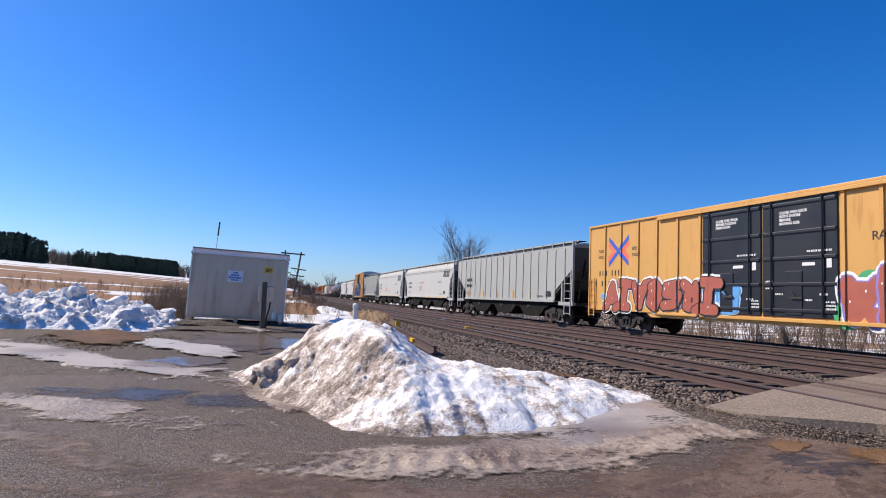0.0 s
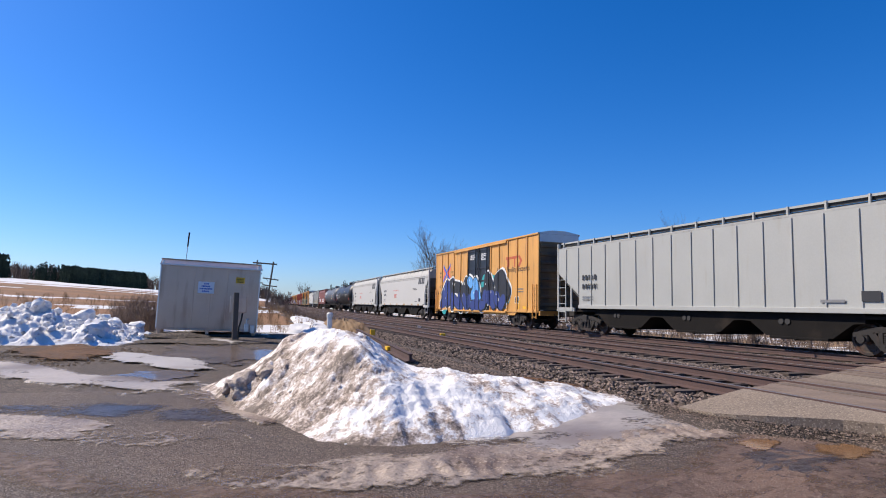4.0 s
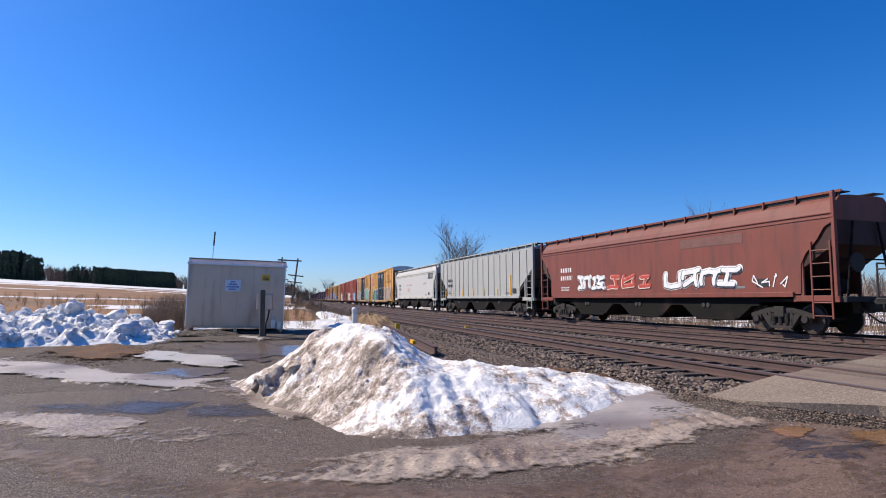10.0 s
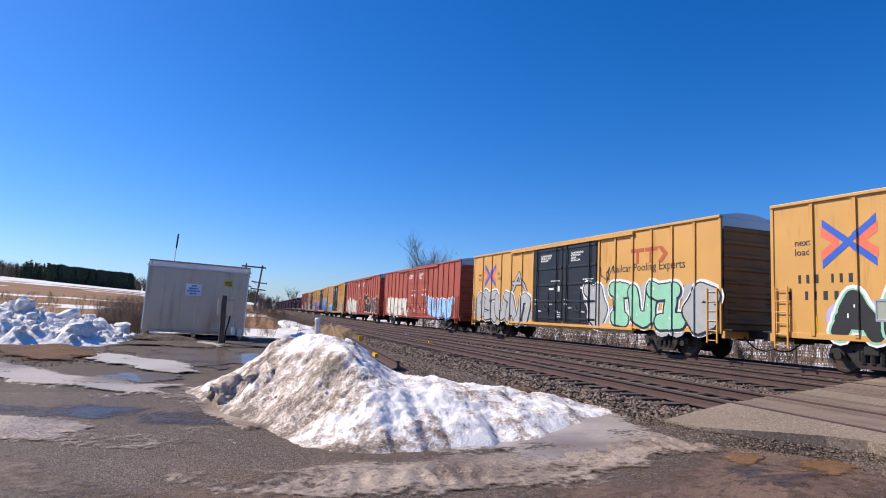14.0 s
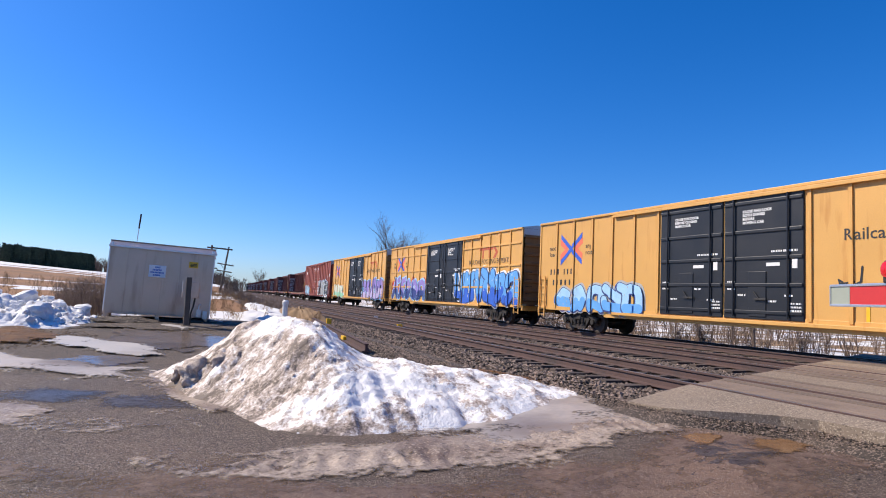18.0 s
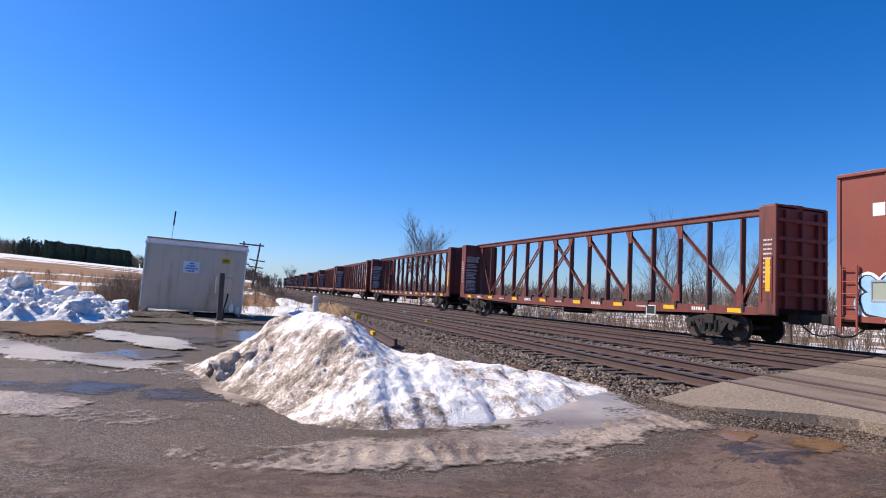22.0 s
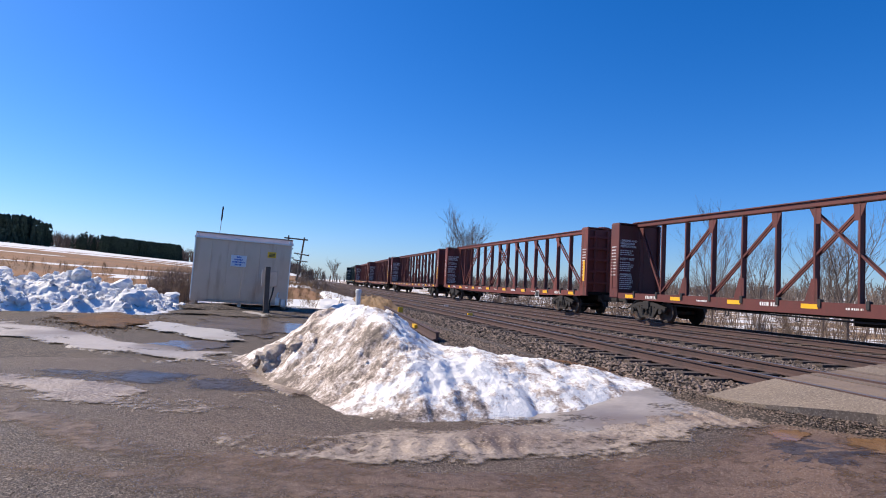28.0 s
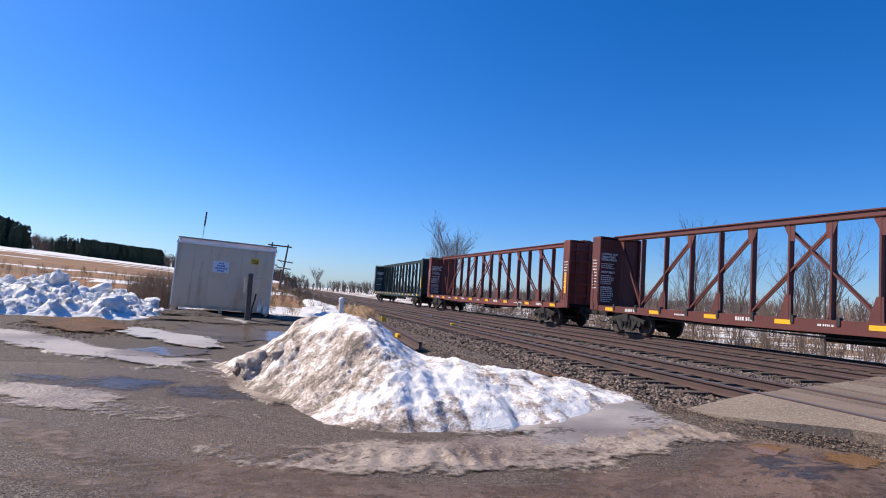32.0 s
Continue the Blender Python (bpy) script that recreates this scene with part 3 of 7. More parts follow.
setting("puddle", pool(0.95, 19.2, 1.9, 3.1, 0.1, None, 6.0), WATER, "brown meltwater puddle before the metal cabin", "puddle")
setting("puddle_2", pool(-0.4, 14.5, 0.95, 1.15, 0.1, None, 8.0), WATER, "narrow puddle along the ice edge", "puddle")
setting("ice_streak", strip([(0.0, 25.0), (0.8, 23.6), (1.5, 22.3), (2.3, 21.2)], [0.5, 0.9, 0.8, 0.6], 0.05, 0.02, 2.6, 10), ICE_WHITE, "strip of icy snow by the cabin's shadow", "ice")
setting("ice_fragment", strip([(-1.5, 12.1), (-0.9, 11.75), (-0.35, 11.6)], [0.25, 0.5, 0.3], 0.01, 0.024, 2.9, 8, 0.5), ICE_GREY, "thin loose plate of grey ice on the asphalt", "ice")
setting("ice_fragment", strip([(-0.1, 11.9), (0.35, 11.4), (0.7, 10.9)], [0.3, 0.5, 0.3], 0.01, 0.024, 3.9, 8, 0.5), ICE_GREY, "thin loose plate of grey ice on the asphalt", "ice")
setting("wet_film", blob(-1.4, 10.2, 1.6, 0.7, -0.3, 0.0, 0.02, 0.3, 81.0), WET_ROAD, "wet sheen on the dark asphalt", "wet asphalt")
setting("wet_film", blob(0.35, 9.4, 1.1, 0.9, -0.6, 0.0, 0.02, 0.3, 82.0), WET_ROAD, "wet sheen on the dark asphalt", "wet asphalt")
setting("wet_film", blob(5.6, 4.3, 1.3, 0.5, 0.1, 0.0, 0.02, 0.3, 84.0), WET_ROAD, "wet sheen on the dark asphalt", "wet asphalt")
setting("puddle_5", pool(5.8, 4.85, 0.36, 0.2, 0.2, None, 15.0), MUD_WATER, "shallow tan puddle beside the tyre marks", "puddle")
setting("puddle_4", pool(6.45, 4.35, 0.75, 0.3, 0.2, None, 14.0), MUD_WATER, "muddy orange puddle on the road", "puddle")
setting("slush_band", strip([(0.0, 6.6), (0.7, 6.0), (1.4, 5.75), (2.2, 5.75), (3.2, 5.7), (4.3, 5.75), (5.4, 5.85), (6.4, 5.95), (7.4, 5.8), (8.2, 5.6)],
                          [0.5, 1.0, 1.35, 1.6, 1.75, 1.7, 1.4, 1.0, 0.75, 0.5], 0.016, 0.022, 3.0, 34, 0.35, 0.6, 0.04, 0.017), SLUSH, "sandy brown slush pressed by tyres", "slush")
setting("slush_patch", strip([(-4.6, 11.2), (-3.2, 10.4), (-2.1, 9.65), (-1.2, 8.8), (-0.5, 7.95), (0.1, 7.5), (0.5, 7.45)], [0.4, 0.7, 0.9, 1.4, 1.6, 1.0, 0.4], 0.008, 0.024, 5.5, 16, 0.5), SLUSH, "thin worn patch of sandy slush", "slush")
setting("slush_patch", strip([(0.45, 8.6), (0.75, 8.0), (1.05, 7.5)], [0.4, 0.55, 0.3], 0.008, 0.024, 7.5, 10, 0.5), SLUSH, "thin worn patch of sandy slush", "slush")
setting("slush_patch", strip([(0.1, 12.2), (0.45, 11.0), (0.75, 10.0), (1.0, 9.0), (1.3, 8.1), (1.9, 7.3)], [0.7, 0.9, 0.8, 0.6, 0.5, 0.3], 0.01, 0.026, 8.5, 10, 0.4), SLUSH, "sandy meltout along the foot of the snow heap", "slush")
setting("ice_skirt", strip([(2.4, 6.6), (3.6, 6.5), (4.8, 6.75), (5.8, 7.1), (6.8, 6.8), (7.8, 6.2)], [0.8, 1.5, 2.6, 3.1, 2.8, 1.3], 0.01, 0.03, 6.5, 20, 0.15, 0.2), ICE, "wet grey ice at the foot of the snow heap", "ice")
setting("mud_patch", blob(6.0, 4.2, 2.6, 1.5, 0.1, 0.0, 0.02, 0.25, 61.0), MUD, "wet orange brown mud on the road", "mud")
setting("mud_patch", blob(3.4, 3.8, 3.0, 1.2, 0.0, 0.0, 0.02, 0.25, 62.0), MUD, "reddish wet mud film on the road", "mud")
setting("mud_patch", blob(0.6, 5.0, 2.6, 1.0, -0.5, 0.0, 0.02, 0.25, 63.0), MUD, "reddish wet mud film on the road", "mud")
setting("grass_patch", blob(-2.9, 19.6, 1.5, 2.5, 0.25, 0.06, 0.02, 0.25, 21.0), WET_GRASS, "brown dead grass by the snow bank", "grass")
setting("mud_track", strip([(-3.4, 9.6), (-1.9, 7.7), (-0.9, 6.4), (0.0, 5.5), (1.2, 4.85), (2.6, 4.55), (4.2, 4.5)], [0.7, 0.75, 0.8, 0.7, 0.7, 0.7, 0.6], 0.0, 0.022, 91.0, 8, 0.3), MUD, "smooth brown mud pressed by tyres", "mud")
setting("dead_weeds", strip([(5.75, 11.8), (6.2, 10.5), (6.75, 9.0), (7.1, 7.9)], [0.3, 0.6, 0.7, 0.5], 0.03, 0.05, 92.0, 10, 0.4), WET_GRASS, "flattened brown weeds at the foot of the ballast", "weeds")

# ballast bed under three tracks
bed = Shape()
prof = [(-2, -2.75, -0.48), (-2, -1.75, -0.235), (-2, -0.75, -0.22), (-2, 0, -0.21), (-2, 0.75, -0.225), (-2, 1.5, -0.23), (-1, -1.5, -0.22), (-1, 0, -0.19), (-1, 1.5, -0.2), (0, -1.5, -0.19), (0, 0, -0.19), (0, 1.8, -0.2), (0, 3.6, -1.2)]
bys = [y for y in spaced(-900, 1100, 12, 0.4, 1.02)]
for y in bys:
    for k, dx, z in prof:
        x = track_x(-k, y) + dx
        if k == -2 and dx < -1 and y < 6.6:
            z = -0.66
        bed.v.append((x, y, z + (0.018 * fbm(x, y, 2.2, 3) if -5 < y < 90 else 0)))
m = len(prof)
bed.f = [(j * m + i, j * m + i + 1, (j + 1) * m + i + 1, (j + 1) * m + i) for j in range(len(bys) - 1) for i in range(m - 1)]
bed.mi = [0] * len(bed.f)
setting("track_bed", bed, BALLAST, "grey brown crushed stone ballast bed", "ballast", smooth=False)

def apron_edge(d):
    """By how far the approach's rim draws back, d metres down the road from its corner."""
    return 0.05 + 0.92 * smooth01((d - 0.45) / 1.7)


# loose stones on the part of the bed nearest to the camera
st = Shape()
random.seed(5)
for i in range(30000):
    y = 3 + 45 * random.random() ** 1.7
    u = random.random()
    if u < 0.6:
        x = track_x(2, y) + rnd(-2.9, -0.85)
    elif u < 0.75:
        x = track_x(2, y) + rnd(0.85, 2.6)
    elif u < 0.85:
        x = track_x(2, y) + rnd(-0.6, 0.6)
    else:
        x = track_x(1, y) + rnd(-2.0, 3.0)
    left_edge = 6.55 + 0.3 * (x - 7.0)
    if y < left_edge + 0.1 and x > 5.6:
        continue
    dx = x - track_x(2, y)
    z = -0.225 if dx > -1.75 else -0.23 - 0.24 * (-1.75 - dx)
    r = rnd(0.02, 0.055)
    a, b, c = rnd(0.7, 1.3) * r, rnd(0.7, 1.3) * r, rnd(0.5, 0.9) * r
    t = rnd(0, 3.1)
    ca, sa = math.cos(t), math.sin(t)
    v = [(a, 0, 0), (-a, 0.2 * b, 0), (0, b, 0.2 * c), (0.1 * a, -b, 0), (0.2 * a, 0, c), (0, 0, -c)]
    st.add([(x + p * ca - q * sa, y + p * sa + q * ca, z + 0.4 * c + h) for p, q, h in v],
           [(0, 2, 4), (2, 1, 4), (1, 3, 4), (3, 0, 4), (2, 0, 5), (1, 2, 5), (3, 1, 5), (0, 3, 5)])
for i in range(9000):                                       # smaller stones strewn down to the foot of the heap
    y = rnd(8.5, 24)
    x = track_x(2, y) - 2.6 - abs(random.gauss(0, 0.8))
    z = near_z(x, y)
    r = rnd(0.012, 0.04)
    a, b, c = rnd(0.7, 1.3) * r, rnd(0.7, 1.3) * r, rnd(0.5, 0.9) * r
    v = [(a, 0, 0), (-a, 0.2 * b, 0), (0, b, 0.2 * c), (0.1 * a, -b, 0), (0.2 * a, 0, c), (0, 0, -c)]
    st.add([(x + p, y + q, z + 0.4 * c + h) for p, q, h in v],
           [(0, 2, 4), (2, 1, 4), (1, 3, 4), (3, 0, 4), (2, 0, 5), (1, 2, 5), (3, 1, 5), (0, 3, 5)])
for i in range(7500):                                       # spilt gravel along the foot of the crossing
    y = rnd(2.6, 6.9)
    x = 6.2 + apron_edge(6.4 - y) - abs(random.gauss(0, 0.42))
    off = 6.12 + apron_edge(6.4 - y) - x
    z = max(near_z(x, y), -0.2 - 0.5 * max(0.0, off)) + 0.012
    r = rnd(0.006, 0.016)
    a, b, c = rnd(0.7, 1.3) * r, rnd(0.7, 1.3) * r, rnd(0.5, 0.9) * r
    v = [(a, 0, 0), (-a, 0.2 * b, 0), (0, b, 0.2 * c), (0.1 * a, -b, 0), (0.2 * a, 0, c), (0, 0, -c)]
    st.add([(x + p, y + q, z + 0.4 * c + h) for p, q, h in v],
           [(0, 2, 4), (2, 1, 4), (1, 3, 4), (3, 0, 4), (2, 0, 5), (1, 2, 5), (3, 1, 5), (0, 3, 5)])
setting("ballast_stones", st, STONE, "loose angular grey and brown ballast stones", "stones", smooth=False, kind="stuff")

# grit thrown over the road and the foot of the heap
gr = Shape()
random.seed(6)
for i in range(26000):
    y = 2.6 + 9.5 * random.random() ** 1.3
    x = rnd(-0.28 * y - 0.6, min(6.0, 1.5 * y + 1))
    if fbm(x, y, 0.8, 3, 31.0) < rnd(-0.5, 0.5):
        continue
    r = rnd(0.004, 0.010) * (1.7 if rnd(0, 1) < 0.05 else 1)
    z = near_z(x, y) + 0.012
    t = rnd(0, 3.1)
    ca, sa = math.cos(t) * r, math.sin(t) * r
    gr.add([(x + ca, y + sa, z), (x - sa, y + ca, z), (x - ca, y - sa, z), (x + sa, y - ca, z), (x, y, z + r * 0.5)], [(0, 1, 4), (1, 2, 4), (2, 3, 4), (3, 0, 4)])
setting("road_grit", gr, STONE, "loose grit and small stones on the asphalt", "grit", smooth=False, kind="stuff")

# rails: one running object for each
RAIL_PROF = [(-0.07, -0.17), (-0.07, -0.155), (-0.012, -0.135), (-0.010, -0.045), (-0.036, -0.035), (-0.037, -0.006), (-0.03, 0.0),
             (0.03, 0.0), (0.037, -0.006), (0.036, -0.035), (0.010, -0.045), (0.012, -0.135), (0.07, -0.155), (0.07, -0.17)]


def rail(k, side):
    s = Shape()
    ys = spaced(-900, 1100, 10, 1.0, 1.01)
    n = len(RAIL_PROF)
    for y in ys:
        for px, pz in RAIL_PROF:
            s.v.append((track_x(k, y) + side * 0.7545 + px, y, pz))
    for j in range(len(ys) - 1):
        for i in range(n):
            q = (i + 1) % n
            s.f.append((j * n + i, j * n + q, j * n + n + q, j * n + n + i))
            s.mi.append(1 if i in (6,) else 0)
    return setting("rail", s, [RAIL_RUST, RAIL_TOP], "rusty steel rail with a worn bright head", "rail", smooth=False)


for k in (0, 1, 2):
    for side in (-1, 1):
        rail(k, side)
# ---------------------------------------------------------------- the level crossing
def cross_edge(x):
    """y of the crossing's edge that faces up the line."""
    return 6.4 + 0.17 * (x - 6.1) if x < 7.6 else 6.66 + 0.36 * (x - 7.6)


CROSS_W = 8.5
crossing = thing("level_crossing", "worn concrete road crossing over the tracks", "crossing", kind="structure")


def slab(x0, x1, z0, z1, name, material, cut=0.0, n=8, k=None, apron=False):
    s = Shape()
    w = 22 if apron else 10
    for i in range(n + 1):
        x = x0 + (x1 - x0) * i / n
        for j in range(w + 1):
            d = CROSS_W * (j / w) ** (1.8 if apron else 1.0)
            y = cross_edge(x) - cut - d
            xx = x + (track_x(k, y) - track_x(k, 5)) * (i / n if apron else 1)
            if apron:
                xx += apron_edge(d) * (1 - i / n)
            s.v.append((xx, y, z0 + (z1 - z0) * i / n + (0.1 * smooth01(d / 2.2) * (1 - i / n) if apron else 0.0) + 0.006 * fbm(x, y, 1.2, 3)))
    m = w + 1
    top = len(s.v)
    s.v += [(x, y, z - 0.14) for x, y, z in s.v]
    for i in range(n):
        for j in range(w):
            a = i * m + j
            s.f += [(a, a + 1, a + m + 1, a + m), (top + a, top + a + m, top + a + m + 1, top + a + 1)]
    ring = [j for j in range(m)] + [i * m + w for i in range(1, n + 1)] + [n * m + j for j in range(w - 1, -1, -1)] + [i * m for i in range(n - 1, 0, -1)]
    s.f += [(a, b, b + top, a + top) for a, b in zip(ring, ring[1:] + ring[:1])]
    s.mi = [0] * len(s.f)
    return part(name, s, material, crossing)


slab(6.1, track_x(2, 5) - 0.85, -0.17, -0.012, "approach_apron", PANEL, k=2, apron=True)
for k in (2, 1, 0):
    c = track_x(k, 5)
    nx = track_x(k - 1, 5) if k else c + 4.3
    for lo, hi, count in ((c - 0.67, c + 0.62, 6), (c + 0.88, c + 1.75, 4)) + (((nx - 1.75, nx - 0.85, 4),) if k else ()):
        w = (hi - lo) / count
        for i in range(count):
            slab(lo + w * i + 0.014, lo + w * (i + 1) - 0.014, -0.012 + rnd(-0.006, 0.004), -0.012 + rnd(-0.006, 0.004), "plank", PLANK, rnd(-0.03, 0.03), 1, k)
    slab(c + 1.77, nx - 1.77 if k else c + 3.4, -0.014, -0.014, "field_panel", PANEL, k=k)
for k in (2, 1, 0):
    c = track_x(k, 5)
    for d in (-0.82, 0.68):
        slab(c + d, c + d + 0.11, -0.03, -0.03, "flangeway_filler", TIE, k=k)

# gravel shoulder at the foot of the approach
sh = Shape()
for i in range(60):
    d = -0.4 + 0.15 * i
    ex, ey = 6.12 + apron_edge(d), 6.4 - d
    for u, z in ((0.0, -0.2), (0.22, -0.29), (0.45, -0.4), (0.8, -0.53)):
        sh.v.append((ex - u * (1 + 0.25 * fbm(ex, ey, 1.4, 3)), ey, z + 0.02 * fbm(ex - u, ey, 3.0, 3)))
sh.f = [(4 * i + j, 4 * i + j + 1, 4 * i + j + 5, 4 * i + j + 4) for i in range(59) for j in range(3)]
sh.mi = [0] * len(sh.f)
setting("gravel_shoulder", sh, GRAVEL, "dark gravel shoulder along the crossing", "gravel")

# ---------------------------------------------------------------- ties
tie_mesh = Shape().box(-1.29, 1.29, -0.11, 0.11, -0.33, -0.165, 0.012).mesh("tie", TIE)
plate_mesh = Shape().box(-0.09, 0.09, -0.16, 0.16, -0.168, -0.155).mesh("tie_plate", RAIL_RUST)
tracks = []
for k in (0, 1, 2):
    tr = thing("track", "straight run of dark creosoted ties under a railway track", "railway track", "tracks", "structure")
    tracks.append(tr)
    far = Shape()
    i = 0
    y = 7.6
    while y < 150:
        x = track_x(k, y)
        ang = -math.degrees(math.atan((track_x(k, y + 0.5) - track_x(k, y - 0.5))))
        if y < 75 - 12 * k:
            jit = random.uniform(-1.2, 1.2)
            part("tie", tie_mesh, None, tr, at=pose(x + rnd(-.04, .04), y, rnd(-.01, .006), 0, 0, ang + jit))
            if k == 2 and y < 34:
                for sd in (-0.7545, 0.7545):
                    part("tie_plate", plate_mesh, None, tr, at=pose(x + sd, y, 0.002, 0, 0, ang + 90))
        else:
            b = Shape().box(-1.29, 1.29, -0.11, 0.11, -0.33, -0.165)
            far.add([(p[0] + x, p[1] + y, p[2]) for p in b.v], b.f)
        y += 0.535
        i += 1
    part("distant_ties", far, TIE, tr)["kind"] = "stuff"

# ---------------------------------------------------------------- snow heap
RIDGE = [(0.3, 12.2, 0, 0.6), (0.97, 11, .62, 1.6), (1.41, 10.8, .9, 2.2), (1.83, 10.4, 1.1, 2.6), (2.03, 10, 1.24, 2.9), (2.4, 9.5, 1.2, 2.9), (2.8, 9.2, 0.92, 2.6),
         (3.15, 9, .76, 2.35), (3.75, 8.7, .7, 2.1), (4.46, 8.4, .56, 1.8), (5.4, 8.25, .36, 1.25), (6.3, 8.2, .17, 0.9), (7.0, 8.25, .05, 0.6), (7.3, 8.3, 0, 0.4)]


def heap_height(x, y):
    best = 0.0
    for (ax, ay, ah, aw), (bx, by, bh, bw) in zip(RIDGE, RIDGE[1:]):
        dx, dy = bx - ax, by - ay
        t = min(1, max(0, ((x - ax) * dx + (y - ay) * dy) / (dx * dx + dy * dy)))
        ox = x - ax - t * dx
        d = math.hypot(ox, y - ay - t * dy)
        d += 0.85 * max(0.0, ox)                     # steeper towards the road
        h, w = ah + t * (bh - ah), aw + t * (bw - aw)
        if d < w:
            q = d / w
            best = max(best, h * (1 - q) ** 0.8 * (1 + 0.35 * q))
    edge = ((x - 0.35) * 3.7 + (y - 11.5) * 0.96) / 3.82
    return best * smooth01((edge + 0.3) / 1.7)


def heap_z(x, y):
    h = heap_height(x, y)
    k = min(1.0, h / 0.25)
    left = smooth01((3.3 - x) / 1.6)
    wx, wy = x + 0.1 * fbm(x, y, 4.0, 3, 3.0), y + 0.1 * fbm(x, y, 4.0, 3, 7.0)
    clod = 0.0
    for sc, amp in ((2.6, 0.075), (6.0, 0.042), (13.0, 0.024)):        # broken lumps with clefts between them
        near = noise.voronoi(Vector((wx * sc, wy * sc, 3.0 + h * sc * 0.8)))[0]
        clod += amp * (min(0.55, near[1] - near[0]) - 0.25)
    lump = (0.25 + 0.75 * left) * clod + 0.07 * fbm(x, y, 1.3, 3, 2.0) + 0.02 * (0.3 - abs(fbm(x, y, 5.0, 4, 8.0))) * (1 + left)
    lump += 0.02 * abs(fbm(x, y, 16, 3, 1.0)) + 0.006 * fbm(x, y, 30, 2, 1.0)
    for cx, cy, r, up in ((0.98, 10.35, 0.4, 0.13), (1.3, 9.75, 0.3, 0.09), (0.75, 10.9, 0.3, 0.07), (1.5, 10.5, 0.3, 0.06), (2.2, 8.6, 0.3, 0.07), (2.75, 9.55, 0.22, 0.07), (1.75, 10.55, 0.25, 0.06)):
        q = math.hypot(wx - cx, wy - cy) / r
        if q < 1:
            lump += up * smooth01((1 - q) * 2.2)
    return ground_z(x, y) - 0.06 + h * 1.02 + k * lump


hx = [0.0 + 0.026 * i for i in range(290)]
hy = [6.0 + 0.026 * i for i in range(255)]
hs = sheet(hx, hy, heap_z)
keep = [i for i, f in enumerate(hs.f) if any(heap_height(hs.v[j][0], hs.v[j][1]) > 0.001 for j in f)]
used = {}
ns = Shape()
for i in keep:
    q = []
    for j in hs.f[i]:
        if j not in used:
            used[j] = len(ns.v)
            ns.v.append(hs.v[j])
        q.append(used[j])
    ns.f.append(tuple(q))
    cx = sum(hs.v[j][0] for j in hs.f[i]) / 4
    cy = sum(hs.v[j][1] for j in hs.f[i]) / 4
    ns.mi.append(0)


def soil(cx, cy):
    """How much sand lies in the snow: most on the side that faces the road."""
    hh = heap_height(cx, cy)
    side = 0.08 + 1.0 * smooth01((3.3 - cx) / 1.5) + 0.05 * (8.4 - cy) - 0.6 * smooth01((hh - 0.75) / 0.35)
    side -= 0.75 * smooth01(1 - math.hypot((cx - 2.2) / 1.5, (cy - 7.4) / 0.7))                                # clean snow slid to the front foot
    side += 0.5 * smooth01(1.2 - math.hypot(cx - 3.05, cy - 7.05) / 0.5) + 0.6 * smooth01(1 - math.hypot((cx - 4.4) / 1.1, (cy - 8.0) / 0.5)) + 0.5 * smooth01((cx - 4.8) / 1.4)
    for x, y, r in ((1.0, 10.3, 0.6), (2.25, 8.6, 0.4), (2.75, 9.5, 0.25), (1.75, 10.6, 0.3), (2.6, 8.0, 0.3)):
        side += 0.5 * smooth01(1.3 - math.hypot(cx - x, cy - y) / r)
    d = 0.7 * fbm(cx, cy, 1.6, 5, 11.0) + 0.8 * fbm(cx, cy, 5.5, 4, 4.0)
    foot = 0.45 * smooth01((0.2 - hh) / 0.15) * smooth01((2.4 - cx) / 1.2)
    return d + side + foot


ns.cover = [soil(v[0], v[1]) for v in ns.v]
snow_heap = part("snowdrift", ns, HEAP_SNOW, smooth=True)
tagged(snow_heap, "ploughed heap of white snow stained with brown sand", "snow heap", kind="")


def lump_shape(r, seed, squash=0.8, n=3):
    bm = bmesh.new()
    bmesh.ops.create_icosphere(bm, subdivisions=n, radius=r)
    s = Shape()
    for v in bm.verts:
        k = 1 + 0.5 * noise.fractal(v.co * (1.5 / r) + Vector((seed, 0, seed)), 0.9, 2.0, 3)
        v.co = Vector((v.co.x * k, v.co.y * k, v.co.z * k * squash))
    s.v = [tuple(v.co) for v in bm.verts]
    s.f = [tuple(v.index for v in f.verts) for f in bm.faces]
    s.mi = [0] * len(s.f)
    bm.free()
    return s


random.seed(11)
chunk_mesh = [lump_shape(0.1, q * 3.1, 0.7, 2).mesh("snow_chunk", SNOW) for q in range(3)]
dirt_mesh = [lump_shape(0.1, q * 2.3 + 40, 0.8, 2).mesh("dirty_chunk", SNOW_TAN) for q in range(3)]
for i in range(130):
    x = rnd(0.4, 6.2)
    y = rnd(6.4, 11.6)
    if heap_height(x, y) < 0.04:
        continue
    dirty = x < 2.2 and y < 10.2 and rnd(0, 1) < 0.7
    k = rnd(0.12, 0.4) * (1.0 if dirty else 0.6)
    o = part("snow_chunk", (dirt_mesh if dirty else chunk_mesh)[i % 3], None, snow_heap, at=pose(x, y, heap_z(x, y) - 0.03 * k, rnd(-20, 20), rnd(-20, 20), rnd(0, 360)) @ Matrix.Scale(k, 4))

for x, y, r, seed in ((0.97, 10.3, 0.26, 3.0), (1.28, 9.95, 0.17, 9.0), (0.78, 10.75, 0.15, 14.0)):
    part("frozen_clod", lump_shape(r, seed, 0.85, 4).mesh("frozen_clod", HEAP_CLOD, True), None, snow_heap, "brown clod of frozen sand and snow", at=pose(x, y, heap_z(x, y) - 0.25 * r, rnd(-20, 20), rnd(-20, 20), rnd(0, 360)))

